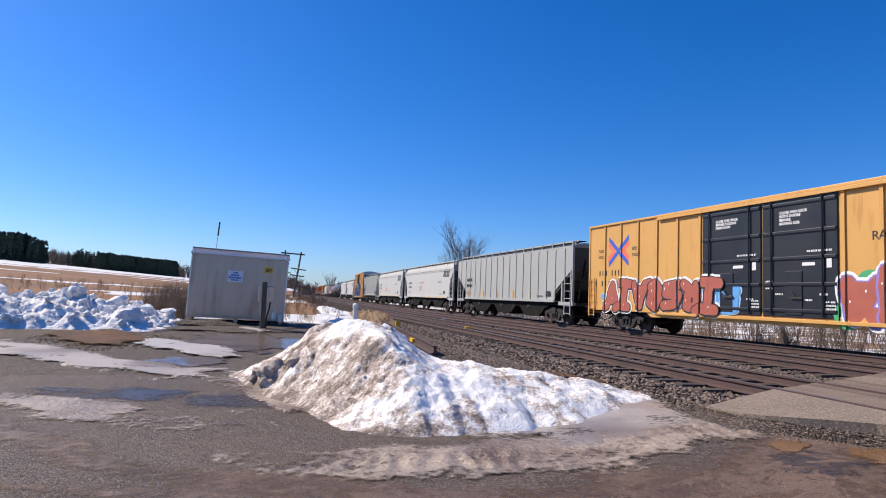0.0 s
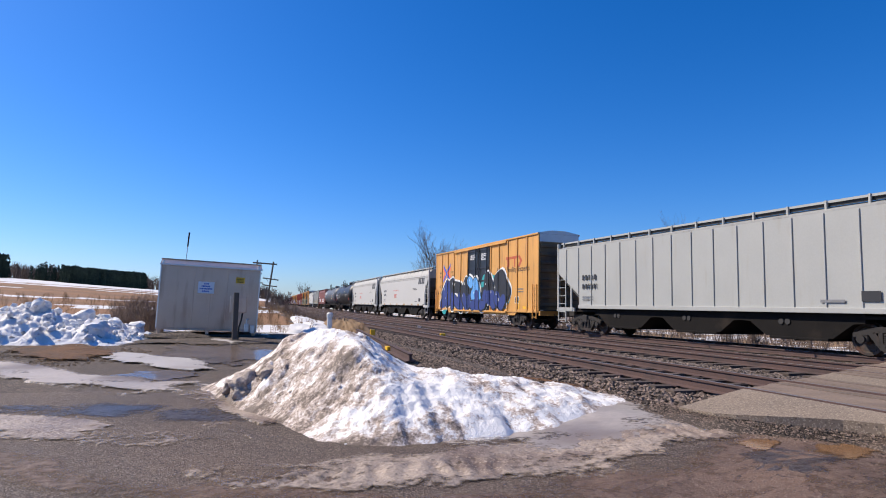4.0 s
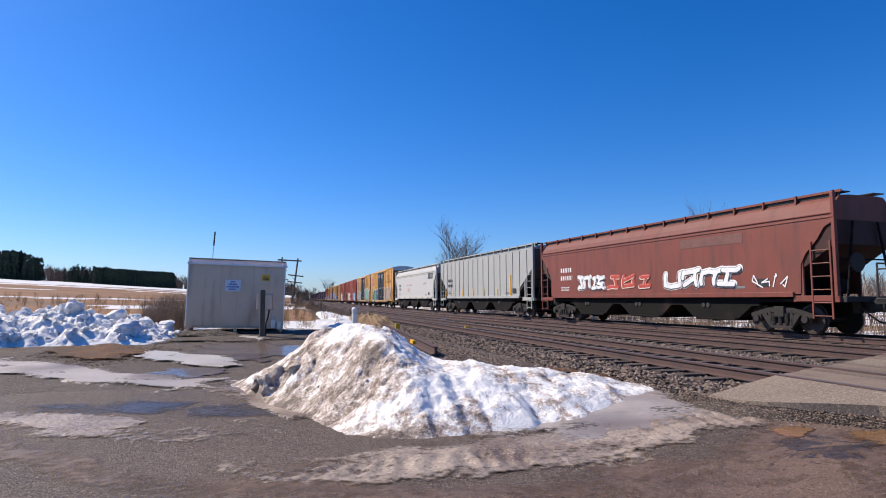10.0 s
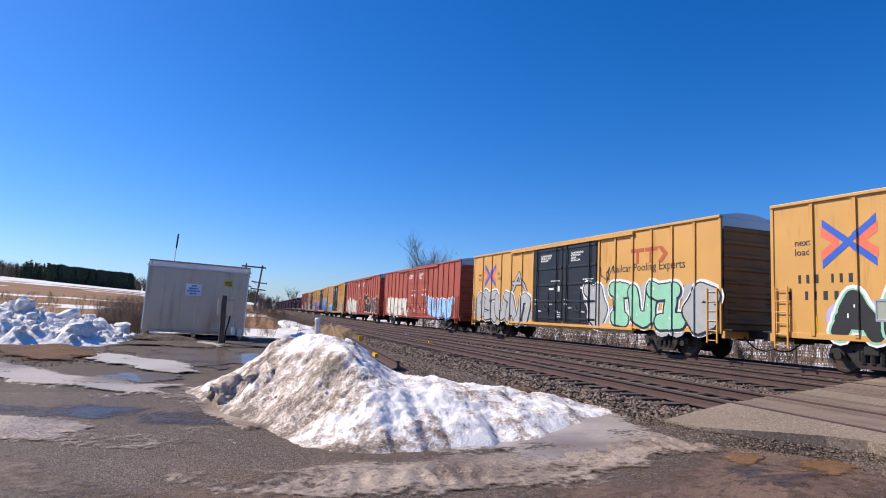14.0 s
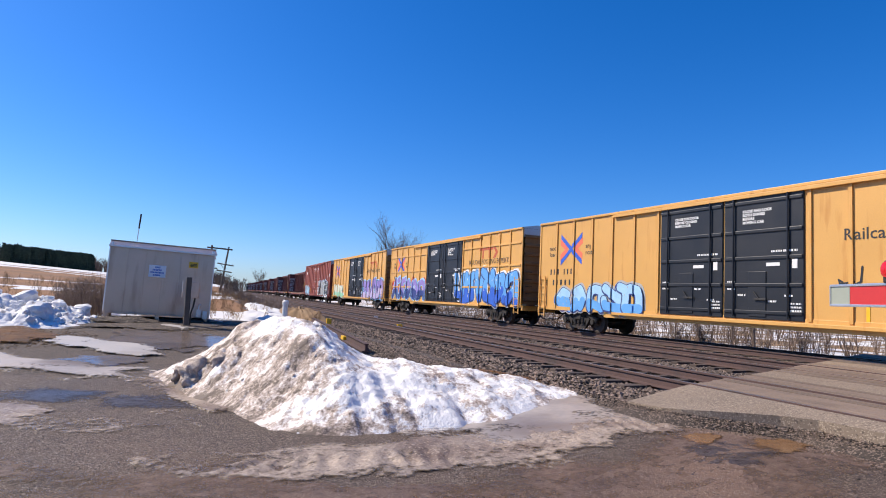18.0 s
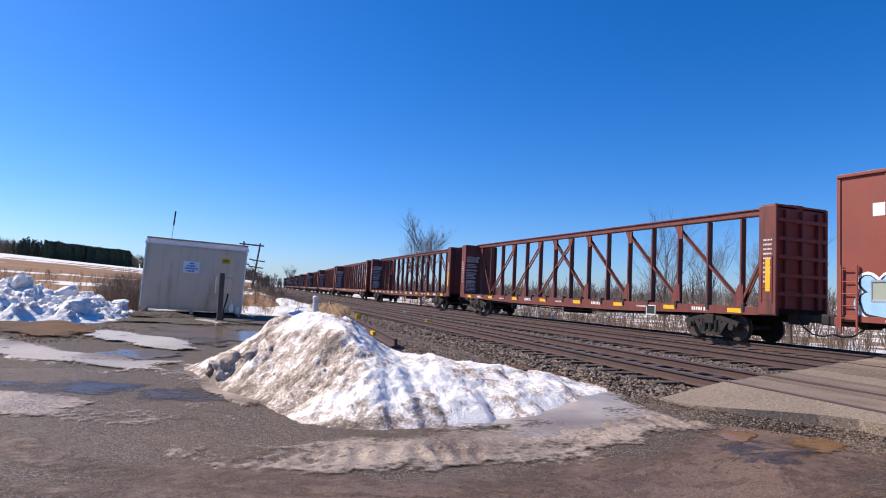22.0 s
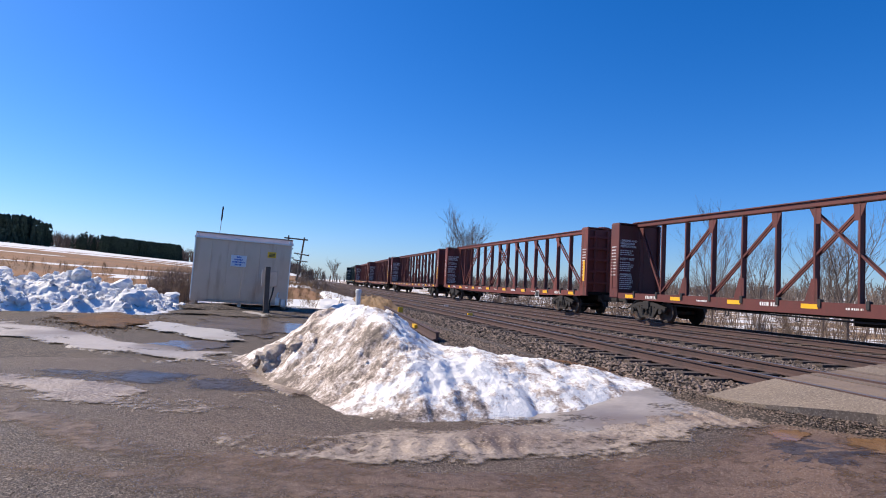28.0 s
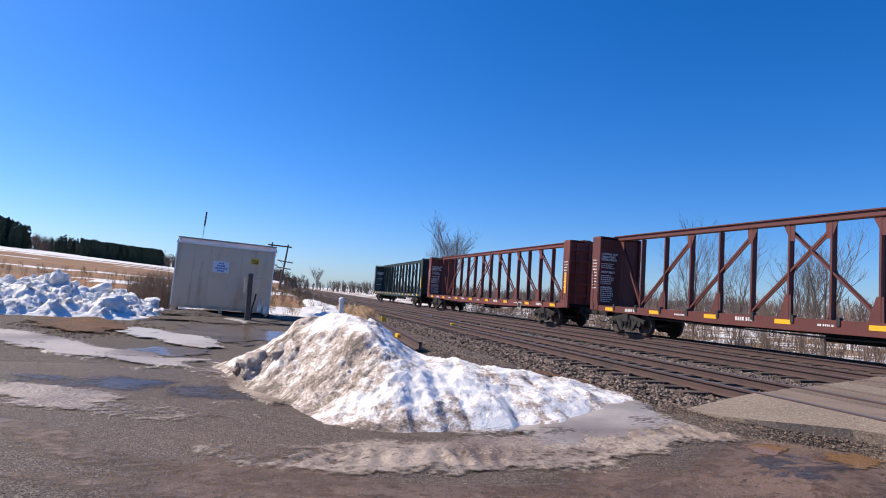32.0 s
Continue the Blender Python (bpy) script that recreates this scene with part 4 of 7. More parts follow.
# snow bank beside the cabin
def bank_height(x, y):
    c = 24.1 + 0.12 * (x + 6) + 0.6 * fbm(x, 1, 0.35, 3, 3.0)
    w = 2.6 + 0.4 * fbm(x, 5, 0.4, 3, 6.0)
    e = smooth01((-0.6 - x) / 2.4)
    d = abs(y - c) / w
    top = 0.8 if x < -4 else 0.62
    return max(0.0, 1 - d * d) * e * top * (1 + 0.45 * fbm(x, y, 0.5, 3, 1.0))


def voronoi_gap(x, y, sc):
    near = noise.voronoi(Vector((x * sc, y * sc, 1.0)))[0]
    return near[1] - near[0]


def bank_z(x, y):
    h = bank_height(x, y)
    k = min(1.0, h / 0.25)
    return ground_z(x, y) - 0.05 + h + k * (0.3 * abs(fbm(x, y, 0.9, 4, 5.0)) + 0.3 * (0.3 - abs(fbm(x, y, 2.0, 5, 9.0))) + 0.12 * (min(0.6, voronoi_gap(x, y, 2.2)) - 0.25) + 0.03 * fbm(x, y, 9, 3, 2.0))


bs = sheet([-24 + 0.08 * i for i in range(305)], [20.6 + 0.075 * i for i in range(100)], bank_z)
bs2 = Shape()
used = {}
for f in bs.f:
    if any(bank_height(bs.v[j][0], bs.v[j][1]) > 0.001 for j in f):
        q = []
        for j in f:
            if j not in used:
                used[j] = len(bs2.v)
                bs2.v.append(bs.v[j])
            q.append(used[j])
        bs2.f.append(tuple(q))
        bs2.mi.append(0)
bank = part("snow_bank", bs2, SNOW_BANK, smooth=True)
tagged(bank, "long lumpy bank of ploughed snow at the field's edge", "snow bank")
random.seed(12)
big = [lump_shape(0.3, q * 3.7 + 9, 0.75, 2).mesh("snow_block", SNOW_BANK) for q in range(4)]
for i in range(300):
    x = rnd(-13, -0.8)
    y = rnd(21.6, 25.6)
    if bank_height(x, y) < 0.08:
        continue
    k = rnd(0.2, 0.8) * (1.7 if i % 11 == 0 else 0.8)
    part("snow_block", big[i % 4], None, bank, at=pose(x, y, bank_z(x, y) + 0.03, rnd(-30, 30), rnd(-30, 30), rnd(0, 360)) @ Matrix.Scale(k, 4))
for x, y, rx_, ry_, zz, sd in ((7.4, 38, 1.6, 6.5, 0.5, 1.0), (5.9, 30.5, 1.5, 3.6, .3, 2.0), (9.6, 58, 1.2, 5, .4, 3.0), (5.2, 25.5, 0.9, 1.8, .3, 4.0)):
    setting("snow_patch", blob(x, y, rx_, ry_, -0.1, 0.25, 0.03, 0.25, sd + 30), SNOW_CLEAN, "drift of old snow on the embankment", "snow")
# bare earth slope with dead grass beside the track
mound = blob(8.3, 34, 1.1, 6.5, -0.08, 0.5, 0.0, 0.2, 51.0, 14)
setting("earth_bank", mound, GRASS_DRY, "low brown bank of dead grass beside the track", "bank")

# ---------------------------------------------------------------- metal signal cabin
HUT_Z, HUT_H = -0.14, 2.62
hut = thing("signal_cabin", "weathered aluminium equipment cabin on low legs", "cabin", at=pose(0.85, 26.0, HUT_Z, 0, 1.6, -1.5))
W2, DEP = 1.86, 2.2
body = Shape().box(-W2, W2, 0, DEP, 0.16, HUT_H, 0.015)
part("shell", body, ALU, hut)
for i in range(7):
    x = -W2 + 2 * W2 * i / 6
    w = 0.03 if 0 < i < 6 else 0.045
    part("panel_seam", Shape().box(x - w * .5, x + w * .5, -0.022, 0.002, 0.17, HUT_H - 0.03, 0.006), ALU_BRIGHT if i in (0, 6) else ALU, hut)
roof = Shape().prism([(-0.1, HUT_H - 0.01), (-0.1, HUT_H + 0.03), (0.55, HUT_H + 0.24), (DEP - 0.55, HUT_H + 0.24), (DEP + 0.1, HUT_H + 0.03), (DEP + 0.1, HUT_H - 0.01)], -W2 - 0.03, W2 + 0.06)
part("roof", roof, ALU, hut, "thin pale metal roof")
part("roof_gutter", Shape().box(-W2 - 0.05, W2 + 0.07, -0.13, -0.1, HUT_H - 0.03, HUT_H + 0.03, 0.006), ALU_BRIGHT, hut)
part("ridge_cap", Shape().box(-W2 - 0.05, W2 + 0.08, 0.5, 0.58, HUT_H + 0.235, HUT_H + 0.265, 0.006), ALU, hut)
for x in (-W2 + 0.08, W2 - 0.08):
    part("lifting_eye", Shape().box(x - 0.05, x + 0.05, -0.12, -0.06, HUT_H + 0.02, HUT_H + 0.14, 0.02), ALU_BRIGHT, hut)
part("base_frame", Shape().box(-W2 - 0.02, W2 + 0.02, -0.015, DEP + 0.02, 0.09, 0.16, 0.01), ALU, hut)
for x in (-W2 + 0.1, 0.0, W2 - 0.1):
    for y in (0.1, DEP - 0.1):
        part("leg", Shape().box(x - 0.07, x + 0.07, y - 0.07, y + 0.07, -0.4, 0.09, 0.01), ALU, hut)
sign = part("notice_board", Shape().box(-0.47, 0.13, -0.05, -0.028, 1.56, 2.02, 0.005), SIGN_WHITE, hut, "white notice with blue lettering")
for r, (a, b) in enumerate(((-0.26, -0.08), (-0.34, 0.0), (-0.41, 0.07), (-0.31, -0.03))):
    z = 1.94 - 0.1 * r
    x = a
    s = Shape()
    while x < b - 0.02:
        w = rnd(0.025, 0.05)
        s.box(x, min(b, x + w), -0.056, -0.05, z - 0.03, z + 0.03)
        x += w + 0.012
    part("lettering_bar", s, SIGN_BLUE, sign)
warn = part("warning_plate", Shape().box(0.93, 1.27, -0.048, -0.028, 2.03, 2.27, 0.004), SIGN_YELLOW, hut, "yellow warning plate")
for z in (2.08, 2.13, 2.18):
    part("lettering_bar", Shape().box(0.98, 1.22, -0.053, -0.048, z - 0.012, z + 0.012), INK_BLACK, warn)
for x, z0, z1 in ((1.47, 0.1, 0.42), (1.7, 0.05, 0.36)):
    part("vent_hood", Shape().box(x - 0.09, x + 0.09, -0.14, 0.0, z0, z1, 0.03), ALU_BRIGHT, hut)
part("vent_pipe", Shape().path([(1.46, -0.07, 0.4), (1.46, -0.07, 0.58), (1.52, -0.07, 0.62)], 0.03, 8), ALU_BRIGHT, hut)
antenna = thing("antenna", "thin whip antenna on the cabin roof", "antenna", at=pose(-0.08, 26.6, HUT_Z + HUT_H + 0.1, 0, 3.5, 0))
part("rod", Shape().tube((0, 0, 0), (0, 0, 1.25), 0.014, 8), ALU_BRIGHT, antenna)
part("sleeve", Shape().tube((0, 0, 0.72), (0, 0, 1.3), 0.03, 8), STEEL_DARK, antenna)
part("bracket", Shape().box(-0.05, 0.05, -0.05, 0.05, -0.1, 0.1, 0.01).path([(0, 0, 0.05), (-0.4, -0.2, -0.06)], 0.015), ALU_BRIGHT, antenna)
# meter box on a post in front of the cabin
MX, MY = 1.67, 22.9
meter = thing("meter_post", "grey meter boxes on a dark wooden post", "meter box", at=pose(MX, MY, 0, 0, 0, 0))
part("post", Shape().box(-0.085, 0.085, -0.07, 0.07, ground_z(MX, MY) - 0.1, 1.44, 0.015), WOOD_GREY, meter)
mb = part("box", Shape().box(0.06, 0.36, 0.0, 0.18, 0.72, 1.3, 0.025), ALU, meter)
part("door", Shape().box(0.08, 0.34, -0.014, 0.0, 0.75, 1.27, 0.01), ALU, mb)
part("back_box", Shape().box(-0.2, -0.02, 0.075, 0.2, 0.74, 1.32, 0.02), ALU, meter)
part("conduit", Shape().path([(0.24, 0.08, 0.72), (0.2, 0.08, 0.45), (0.13, 0.08, 0.2), (0.12, 0.08, ground_z(MX, MY))], 0.03, 8), STEEL_DARK, meter)

# ---------------------------------------------------------------- lowered crossing gate beside the camera
gate = thing("crossing_gate", "lowered crossing gate arm with grey and red stripes", "crossing gate", at=pose(3.62, 2.14, 1.165, 0, 0, -26.1))
GATE_L = 6.6                                            # the arm runs from its tip down the own -y axis
part("arm_rail", Shape().box(-0.02, 0.02, -GATE_L, 0, 0.112, 0.125, 0.003), ALU_BRIGHT, gate)
part("arm_rail", Shape().box(-0.02, 0.02, -GATE_L, 0, 0.0, 0.013, 0.003), ALU_BRIGHT, gate)
part("tip_cap", Shape().box(-0.019, 0.019, -0.006, 0.002, 0.002, 0.123), ALU_BRIGHT, gate)
GATE_GREY = mat("grey reflective stripe", (0.32, 0.34, 0.27), 0.35, vary=0.05, scale=6, fine=80, bump=0.02)
GATE_RED = mat("red reflective stripe", (0.52, 0.035, 0.03), 0.35, vary=0.06, scale=6, fine=80, bump=0.02)
GATE_LENS = mat("red lamp lens", (0.6, 0.012, 0.012), 0.15, vary=0.1, scale=20, fine=80, bump=0.3, bump_scale=60)
u, i = 0.006, 0
while u < GATE_L:
    w = 0.16 if i == 0 else 0.406
    part("stripe", Shape().box(-0.014, 0.014, -u - w + 0.003, -u, 0.013, 0.112), GATE_RED if i % 2 else GATE_GREY, gate)
    u += w
    i += 1
for y in (-0.48, -2.6, -4.9):
    lamp = part("gate_lamp", Shape().box(-0.035, 0.035, y - 0.045, y + 0.045, 0.123, 0.165, 0.01).tube((-0.035, y, 0.19), (0.035, y, 0.19), 0.05, 20), STEEL_DARK, gate)
    for sx in (-1, 1):
        part("lens", Shape().lathe([(sx * 0.034, 0.046), (sx * 0.046, 0.04), (sx * 0.053, 0.022), (sx * 0.056, 0.003)] if sx > 0 else [(-0.056, 0.003), (-0.053, 0.022), (-0.046, 0.04), (-0.034, 0.046)], 20, "x").shift(0, y, 0.19), GATE_LENS, lamp)
part("arm_cable", Shape().path([(-0.022, -0.47, 0.13), (-0.022, -2.6, 0.13), (-0.022, -GATE_L, 0.13)], 0.007, 6), STEEL_DARK, gate)
part("mast", Shape().tube((0.16, -GATE_L - 0.35, -1.68), (0.16, -GATE_L - 0.35, 1.6), 0.06, 14), ALU_BRIGHT, gate)
part("mechanism_box", Shape().box(0.02, 0.36, -GATE_L - 0.65, -GATE_L - 0.1, -0.35, 0.3, 0.03), ALU, gate)
part("counterweight_arm", Shape().box(-0.03, 0.02, -GATE_L - 1.3, -GATE_L + 0.25, 0.0, 0.12, 0.01).box(-0.09, 0.07, -GATE_L - 1.45, -GATE_L - 1.15, -0.1, 0.22, 0.02), STEEL_DARK, gate)
part("mast_base", Shape().box(-0.1, 0.42, -GATE_L - 0.62, -GATE_L - 0.08, -1.7, -1.6, 0.02), STEEL_DARK, gate)

# ---------------------------------------------------------------- posts and poles
def marker_post(x, y, z0, z1, r, label):
    p = thing("marker_post", label, "post", at=pose(x, y, 0))
    part("pipe", Shape().tube((0, 0, z0), (0, 0, z1), r, 16), POST_WHITE, p, smooth=False)
    part("cap", Shape().lathe([(z1 - 0.07, r * 1.18), (z1, r * 1.2), (z1 + 0.03, r * 0.7)], 16, "z"), POST_WHITE, p)
    return p


marker_post(3.06, 13.9, -0.6, 0.88, 0.06, "white plastic marker pipe behind the snow heap")
marker_post(22.4, 32.6, -1.4, 0.03, 0.09, "short white post beyond the tracks")


def crossarm_pole(x, y, top, lean, arms, label):
    p = thing("line_pole", label, "utility pole", "old line poles", at=pose(x, y, -0.45, 0, lean, 0))
    part("pole", Shape().tube((0, 0, 0), (0, 0, top), 0.13, 10, 0.09), WOOD_GREY, p)
    for z, w in arms:
        a = part("crossarm", Shape().box(-w, w, -0.12, -0.02, z - 0.06, z + 0.06, 0.01), WOOD_GREY, p)
        for i in range(5):
            u = -w + 0.1 + (2 * w - 0.2) * i / 4
            part("insulator", Shape().lathe([(z + 0.06, 0.03), (z + 0.12, 0.05), (z + 0.17, 0.035)], 8, "z").shift(u, -0.07, 0), POST_WHITE, a)
        part("brace", Shape().tube((-w * .6, -0.08, z - 0.05), (0, -0.1, z - 0.6), 0.02, 6), STEEL_DARK, p)
    return p


crossarm_pole(8.75, 75, 6.5, 6.5, [(4.4, 0.9), (3.6, 0.85)], "leaning old line pole with crossarms")
crossarm_pole(7.55, 75.5, 6.6, 1.0, [(3.9, 0.8), (3.0, 0.75), (2.2, 0.7), (5.0, .6)], "old line pole with several crossarms")
brace = part("tie_beam", Shape().box(-1.4, 1.4, -0.08, 0.08, -0.08, 0.08, 0.01), WOOD_GREY, at=pose(8.5, 74.9, 5.75, 0, 2, 0))
tagged(brace, "weathered beam between two line poles", "beam")

# old rail or timber by the shoulder, and yellow markers on the ties
o = part("old_rail", Shape().extrude_y([(-0.07, 0), (0.07, 0), (0.07, 0.02), (0.02, 0.03), (0.02, 0.1), (0.04, 0.13), (-0.04, 0.13), (-0.02, 0.1), (-0.02, 0.03), (-0.07, 0.02)], 0, 12.5), RAIL_RUST,
         at=pose(5.45, 15.0, -0.36, 0.6, 0, -8.5) @ Matrix.Scale(1.7, 4, (1, 0, 0)) @ Matrix.Scale(1.7, 4, (0, 0, 1)))
part("paint_mark", Shape().box(-0.073, -0.02, 3.0, 3.5, 0.03, 0.09), SIGN_YELLOW, o)
tagged(o, "rusty old steel rail with a yellow mark, lying beside the ballast", "rail")
for x, y, mtl in ((9.55, 22.6, SIGN_YELLOW), (11.7, 31.0, POST_WHITE), (7.7, 26.2, SIGN_YELLOW)):
    o = part("track_marker", Shape().box(-0.11, 0.11, -0.05, 0.05, -0.22, 0.02, 0.015), mtl, at=pose(x, y, 0, 0, 0, rnd(-20, 20)))
    tagged(o, "small pale marker fixed to the end of a tie", "marker")


# ---------------------------------------------------------------- bare trees
def limbs(s, p, d, length, r, depth, spread, up, kids=5):
    """Adds a bent limb and its branches."""
    n = 3
    pts = [Vector(p)]
    dd = Vector(d).normalized()
    for i in range(n):
        dd = (dd + Vector((rnd(-1, 1), rnd(-1, 1), rnd(-0.5, 1) * up)) * 0.13).normalized()
        pts.append(pts[-1] + dd * length / n)
    for i in range(n):
        ra, rb = r * (1 - 0.42 * i / n), r * (1 - 0.42 * (i + 1) / n)
        s.tube(pts[i], pts[i + 1], ra, 5 if depth > 2 else 3, rb, cap=False)
    if depth == 0:
        return
    for i in range(kids):
        t = rnd(0.35, 1.0)
        k = min(n - 1, int(t * n))
        q = pts[k].lerp(pts[k + 1], t * n - k)
        side = Vector((rnd(-1, 1), rnd(-1, 1), rnd(0.0, 0.7))).normalized()
        limbs(s, q, dd * 0.75 + side * spread, length * rnd(0.5, 0.78), r * 0.5, depth - 1, spread, up, kids)


def bare_tree(name, x, y, height, seed, label, depth=4, spread=0.75, group="", r=None, kids=5):
    random.seed(seed)
    z = ground_z(x, y) - 0.2
    t = thing(name, label, "tree", group, at=pose(x, y, z))
    tr = Shape()
    r = r or height * 0.018
    tr.tube((0, 0, 0), (0, 0, height * 0.2), r * 1.25, 10, r).tube((0, 0, height * 0.2), (rnd(-.1, .1), rnd(-.1, .1), height * 0.4), r, 10, r * 0.7)
    part("trunk", tr, BARK, t)
    cr = Shape()
    for i in range(8):
        a = i * 2.4 + rnd(-.3, .3)
        h = height * rnd(0.16, 0.4)
        limbs(cr, (0, 0, h), (math.cos(a) * spread * 0.8, math.sin(a) * spread * 0.8, 1.1), height * rnd(0.36, 0.5), r * 0.5, depth - 1, spread * 0.8, 1.0, kids)
    limbs(cr, (0, 0, height * 0.4), (0, 0, 1), height * 0.45, r * 0.6, depth - 1, spread * 0.8, 1.0, kids)
    part("crown", cr, BARK, t, "bare leafless branches")
    return t


bare_tree("bare_tree", 36.6, 90, 11.6, 3, "large leafless tree beyond the tracks", 5, 0.66, r=0.16, kids=4)
bare_tree("bare_tree", 74, 420, 15, 8, "leafless tree far along the line", 3, 0.7)
bare_tree("bare_tree", 33.5, 24.5, 6.6, 15, "slender leafless tree behind the train", 4, 0.6, r=0.08, kids=4)
bare_tree("bare_tree", 36, 18.5, 6.2, 16, "leafless young tree behind the train", 4, 0.6, r=0.08, kids=4)
bare_tree("bare_tree", 40, 31, 6.2, 17, "leafless young tree behind the train", 4, 0.6, r=0.08, kids=4)


def brush(name, n, where, hmin, hmax, seed, label, stems=5, r=0.012, mtl=TWIG):
    """Leafless scrub: bundles of thin stems with side twigs."""
    random.seed(seed)
    s = Shape()
    for i in range(n):
        x, y = where()
        z = ground_z(x, y) - 0.1
        h = rnd(hmin, hmax)
        for k in range(stems):
            a = rnd(0, 6.3)
            tip = Vector((x + math.cos(a) * h * rnd(.05, .35), y + math.sin(a) * h * rnd(.05, .35), z + h * rnd(.7, 1.05)))
            b = Vector((x + rnd(-.15, .15), y + rnd(-.15, .15), z))
            mid = b.lerp(tip, 0.5) + Vector((rnd(-.1, .1), rnd(-.1, .1), 0)) * h * 0.3
            s.tube(b, mid, r, 3, r * 0.7, cap=False).tube(mid, tip, r * 0.7, 3, r * 0.3, cap=False)
            for q in range(4):
                o = mid.lerp(tip, rnd(0, 0.8))
                e = o + Vector((rnd(-1, 1), rnd(-1, 1), rnd(0.3, 1.2))) * h * 0.16
                s.tube(o, e, r * 0.5, 3, r * 0.25, cap=False)
    return setting(name, s, mtl, label, "brush", smooth=False, kind="stuff")


def behind(lo, hi, y0, y1):
    def f():
        y = rnd(y0, y1)
        return track_x(0, y) + rnd(lo, hi), y
    return f


for tx, ty, th, ts in ((30.5, 14.5, 7.0, 41), (34, 10.5, 7.6, 42), (38, 14, 7.2, 43), (32, 33, 7.4, 44), (29.5, 6.5, 6.4, 45), (44, 40, 7.5, 46), (47, 22, 8.2, 47), (35, 4, 7.0, 48)):
    bare_tree("bare_tree", tx, ty, th, ts, "leafless young tree among the scrub behind the train", 4, 0.55, "trees behind the train", r=0.065, kids=4)
brush("brush", 420, behind(7, 26, 2, 75), 1.0, 2.6, 21, "grey brown leafless scrub beyond the tracks", 5, 0.014)
brush("bank_scrub", 520, behind(4.2, 9, 2, 60), 0.6, 1.7, 29, "dense grey brown scrub close behind the track", 6, 0.012)
brush("tall_brush", 420, behind(16, 60, -5, 130), 2.6, 5.2, 22, "tall thin leafless saplings beyond the tracks", 4, 0.03)
brush("far_brush", 420, behind(40, 140, 60, 420), 3.0, 7.0, 23, "distant leafless scrub along the line", 4, 0.08, WOODS_GREY)
brush("bank_brush", 110, lambda: (rnd(-2.9, -0.9), rnd(27.5, 33)), 0.8, 1.9, 24, "thin bare bushes beside the cabin", 6, 0.012)
brush("verge_brush", 90, lambda: (rnd(7.2, 9.2), rnd(38, 62)), 0.5, 1.3, 25, "bare scrub on the embankment", 6, 0.014)
def in_turf():
    a, k = rnd(0, 6.3), math.sqrt(rnd(0, 1))
    return -2.7 + 1.9 * k * math.cos(a), 19.2 + 2.6 * k * math.sin(a)


brush("turf", 1700, in_turf, 0.05, 0.15, 27, "matted brown dead grass by the puddle", 6, 0.006, GRASS_DRY)
brush("verge_weeds", 420, lambda: (rnd(2.8, 8.6), rnd(28, 70)), 0.2, 0.7, 28, "dry grass and weeds on the embankment", 6, 0.008, GRASS_DRY)
brush("field_weeds", 700, lambda: (rnd(-30, 2), rnd(27, 70)), 0.3, 0.9, 26, "dry weeds standing in the field", 4, 0.008, GRASS_DRY)


# ---------------------------------------------------------------- far woods
def pine_row(name, x0, x1, y0, y1, h, n, seed, label, mtl=PINE, top_noise=0.25):
    """A far plantation: conical crowns of many small clumps, standing close."""
    random.seed(seed)
    s = Shape()
    for i in range(n):
        x, y = rnd(x0, x1), rnd(y0, y1)
        z = ground_z(x, y)
        hh = h * (1 + top_noise * rnd(-1, 0.6))
        s.tube((x, y, z), (x, y, z + hh * 0.8), 0.2, 4, 0.08, cap=False)
        for k in range(38):
            t = rnd(0.06, 1.0)
            r = hh * 0.2 * (1.1 - t) + 0.3
            a = rnd(0, 6.3)
            px, py, pz = x + math.cos(a) * r * rnd(.3, 1), y + math.sin(a) * r * rnd(.3, 1), z + hh * t
            q = rnd(0.5, 1.1) * hh * 0.075
            s.add([(px - q, py, pz - q * .5), (px + q, py - q * .3, pz - q * .6), (px, py + q, pz - q * .4), (px + rnd(-.3, .3), py, pz + q)],
                  [(0, 1, 3), (1, 2, 3), (2, 0, 3), (0, 2, 1)])
    return setting(name, s, mtl, label, "woods", smooth=False, kind="stuff")


pine_row("plantation", -53, -19.5, 326, 350, 7.6, 520, 31, "dark even block of conifers across the field", PINE, 0.07)
pine_row("pine_clump", -104, -78, 300, 330, 11.5, 150, 32, "tall dark pines at the edge of the field", PINE, 0.16)
pine_row("pine_clump", -76, -70, 300, 312, 9, 26, 34, "dark spruces at the edge of the field", PINE, 0.3)
pine_row("mixed_woods", -70, -50, 345, 372, 7.5, 60, 35, "dark conifers among leafless trees across the field", PINE, 0.35)
brush("far_woods", 1100, lambda: (rnd(-170, 60), rnd(352, 470)), 6.0, 9.0, 33, "grey leafless woods on the far side of the field", 6, 0.16, WOODS_GREY)
brush("horizon_woods", 500, lambda: (rnd(95, 480), rnd(420, 640)), 6, 11, 37, "grey brown leafless woods on the horizon", 5, 0.2, WOODS_GREY)
brush("low_woods", 520, lambda: (rnd(75, 260), rnd(60, 260)), 4, 7.5, 38, "low leafless woods beyond the tracks", 5, 0.1, WOODS_GREY)
# ---------------------------------------------------------------- railway cars
# A car's own space: +y up the line, -x the side that faces the camera, z up from the rail head.
SIDE = Matrix(((0, 0, -1, 0), (-1, 0, 0, 0), (0, 1, 0, 0), (0, 0, 0, 1)))     # writing on the near side
TEXTS = {}


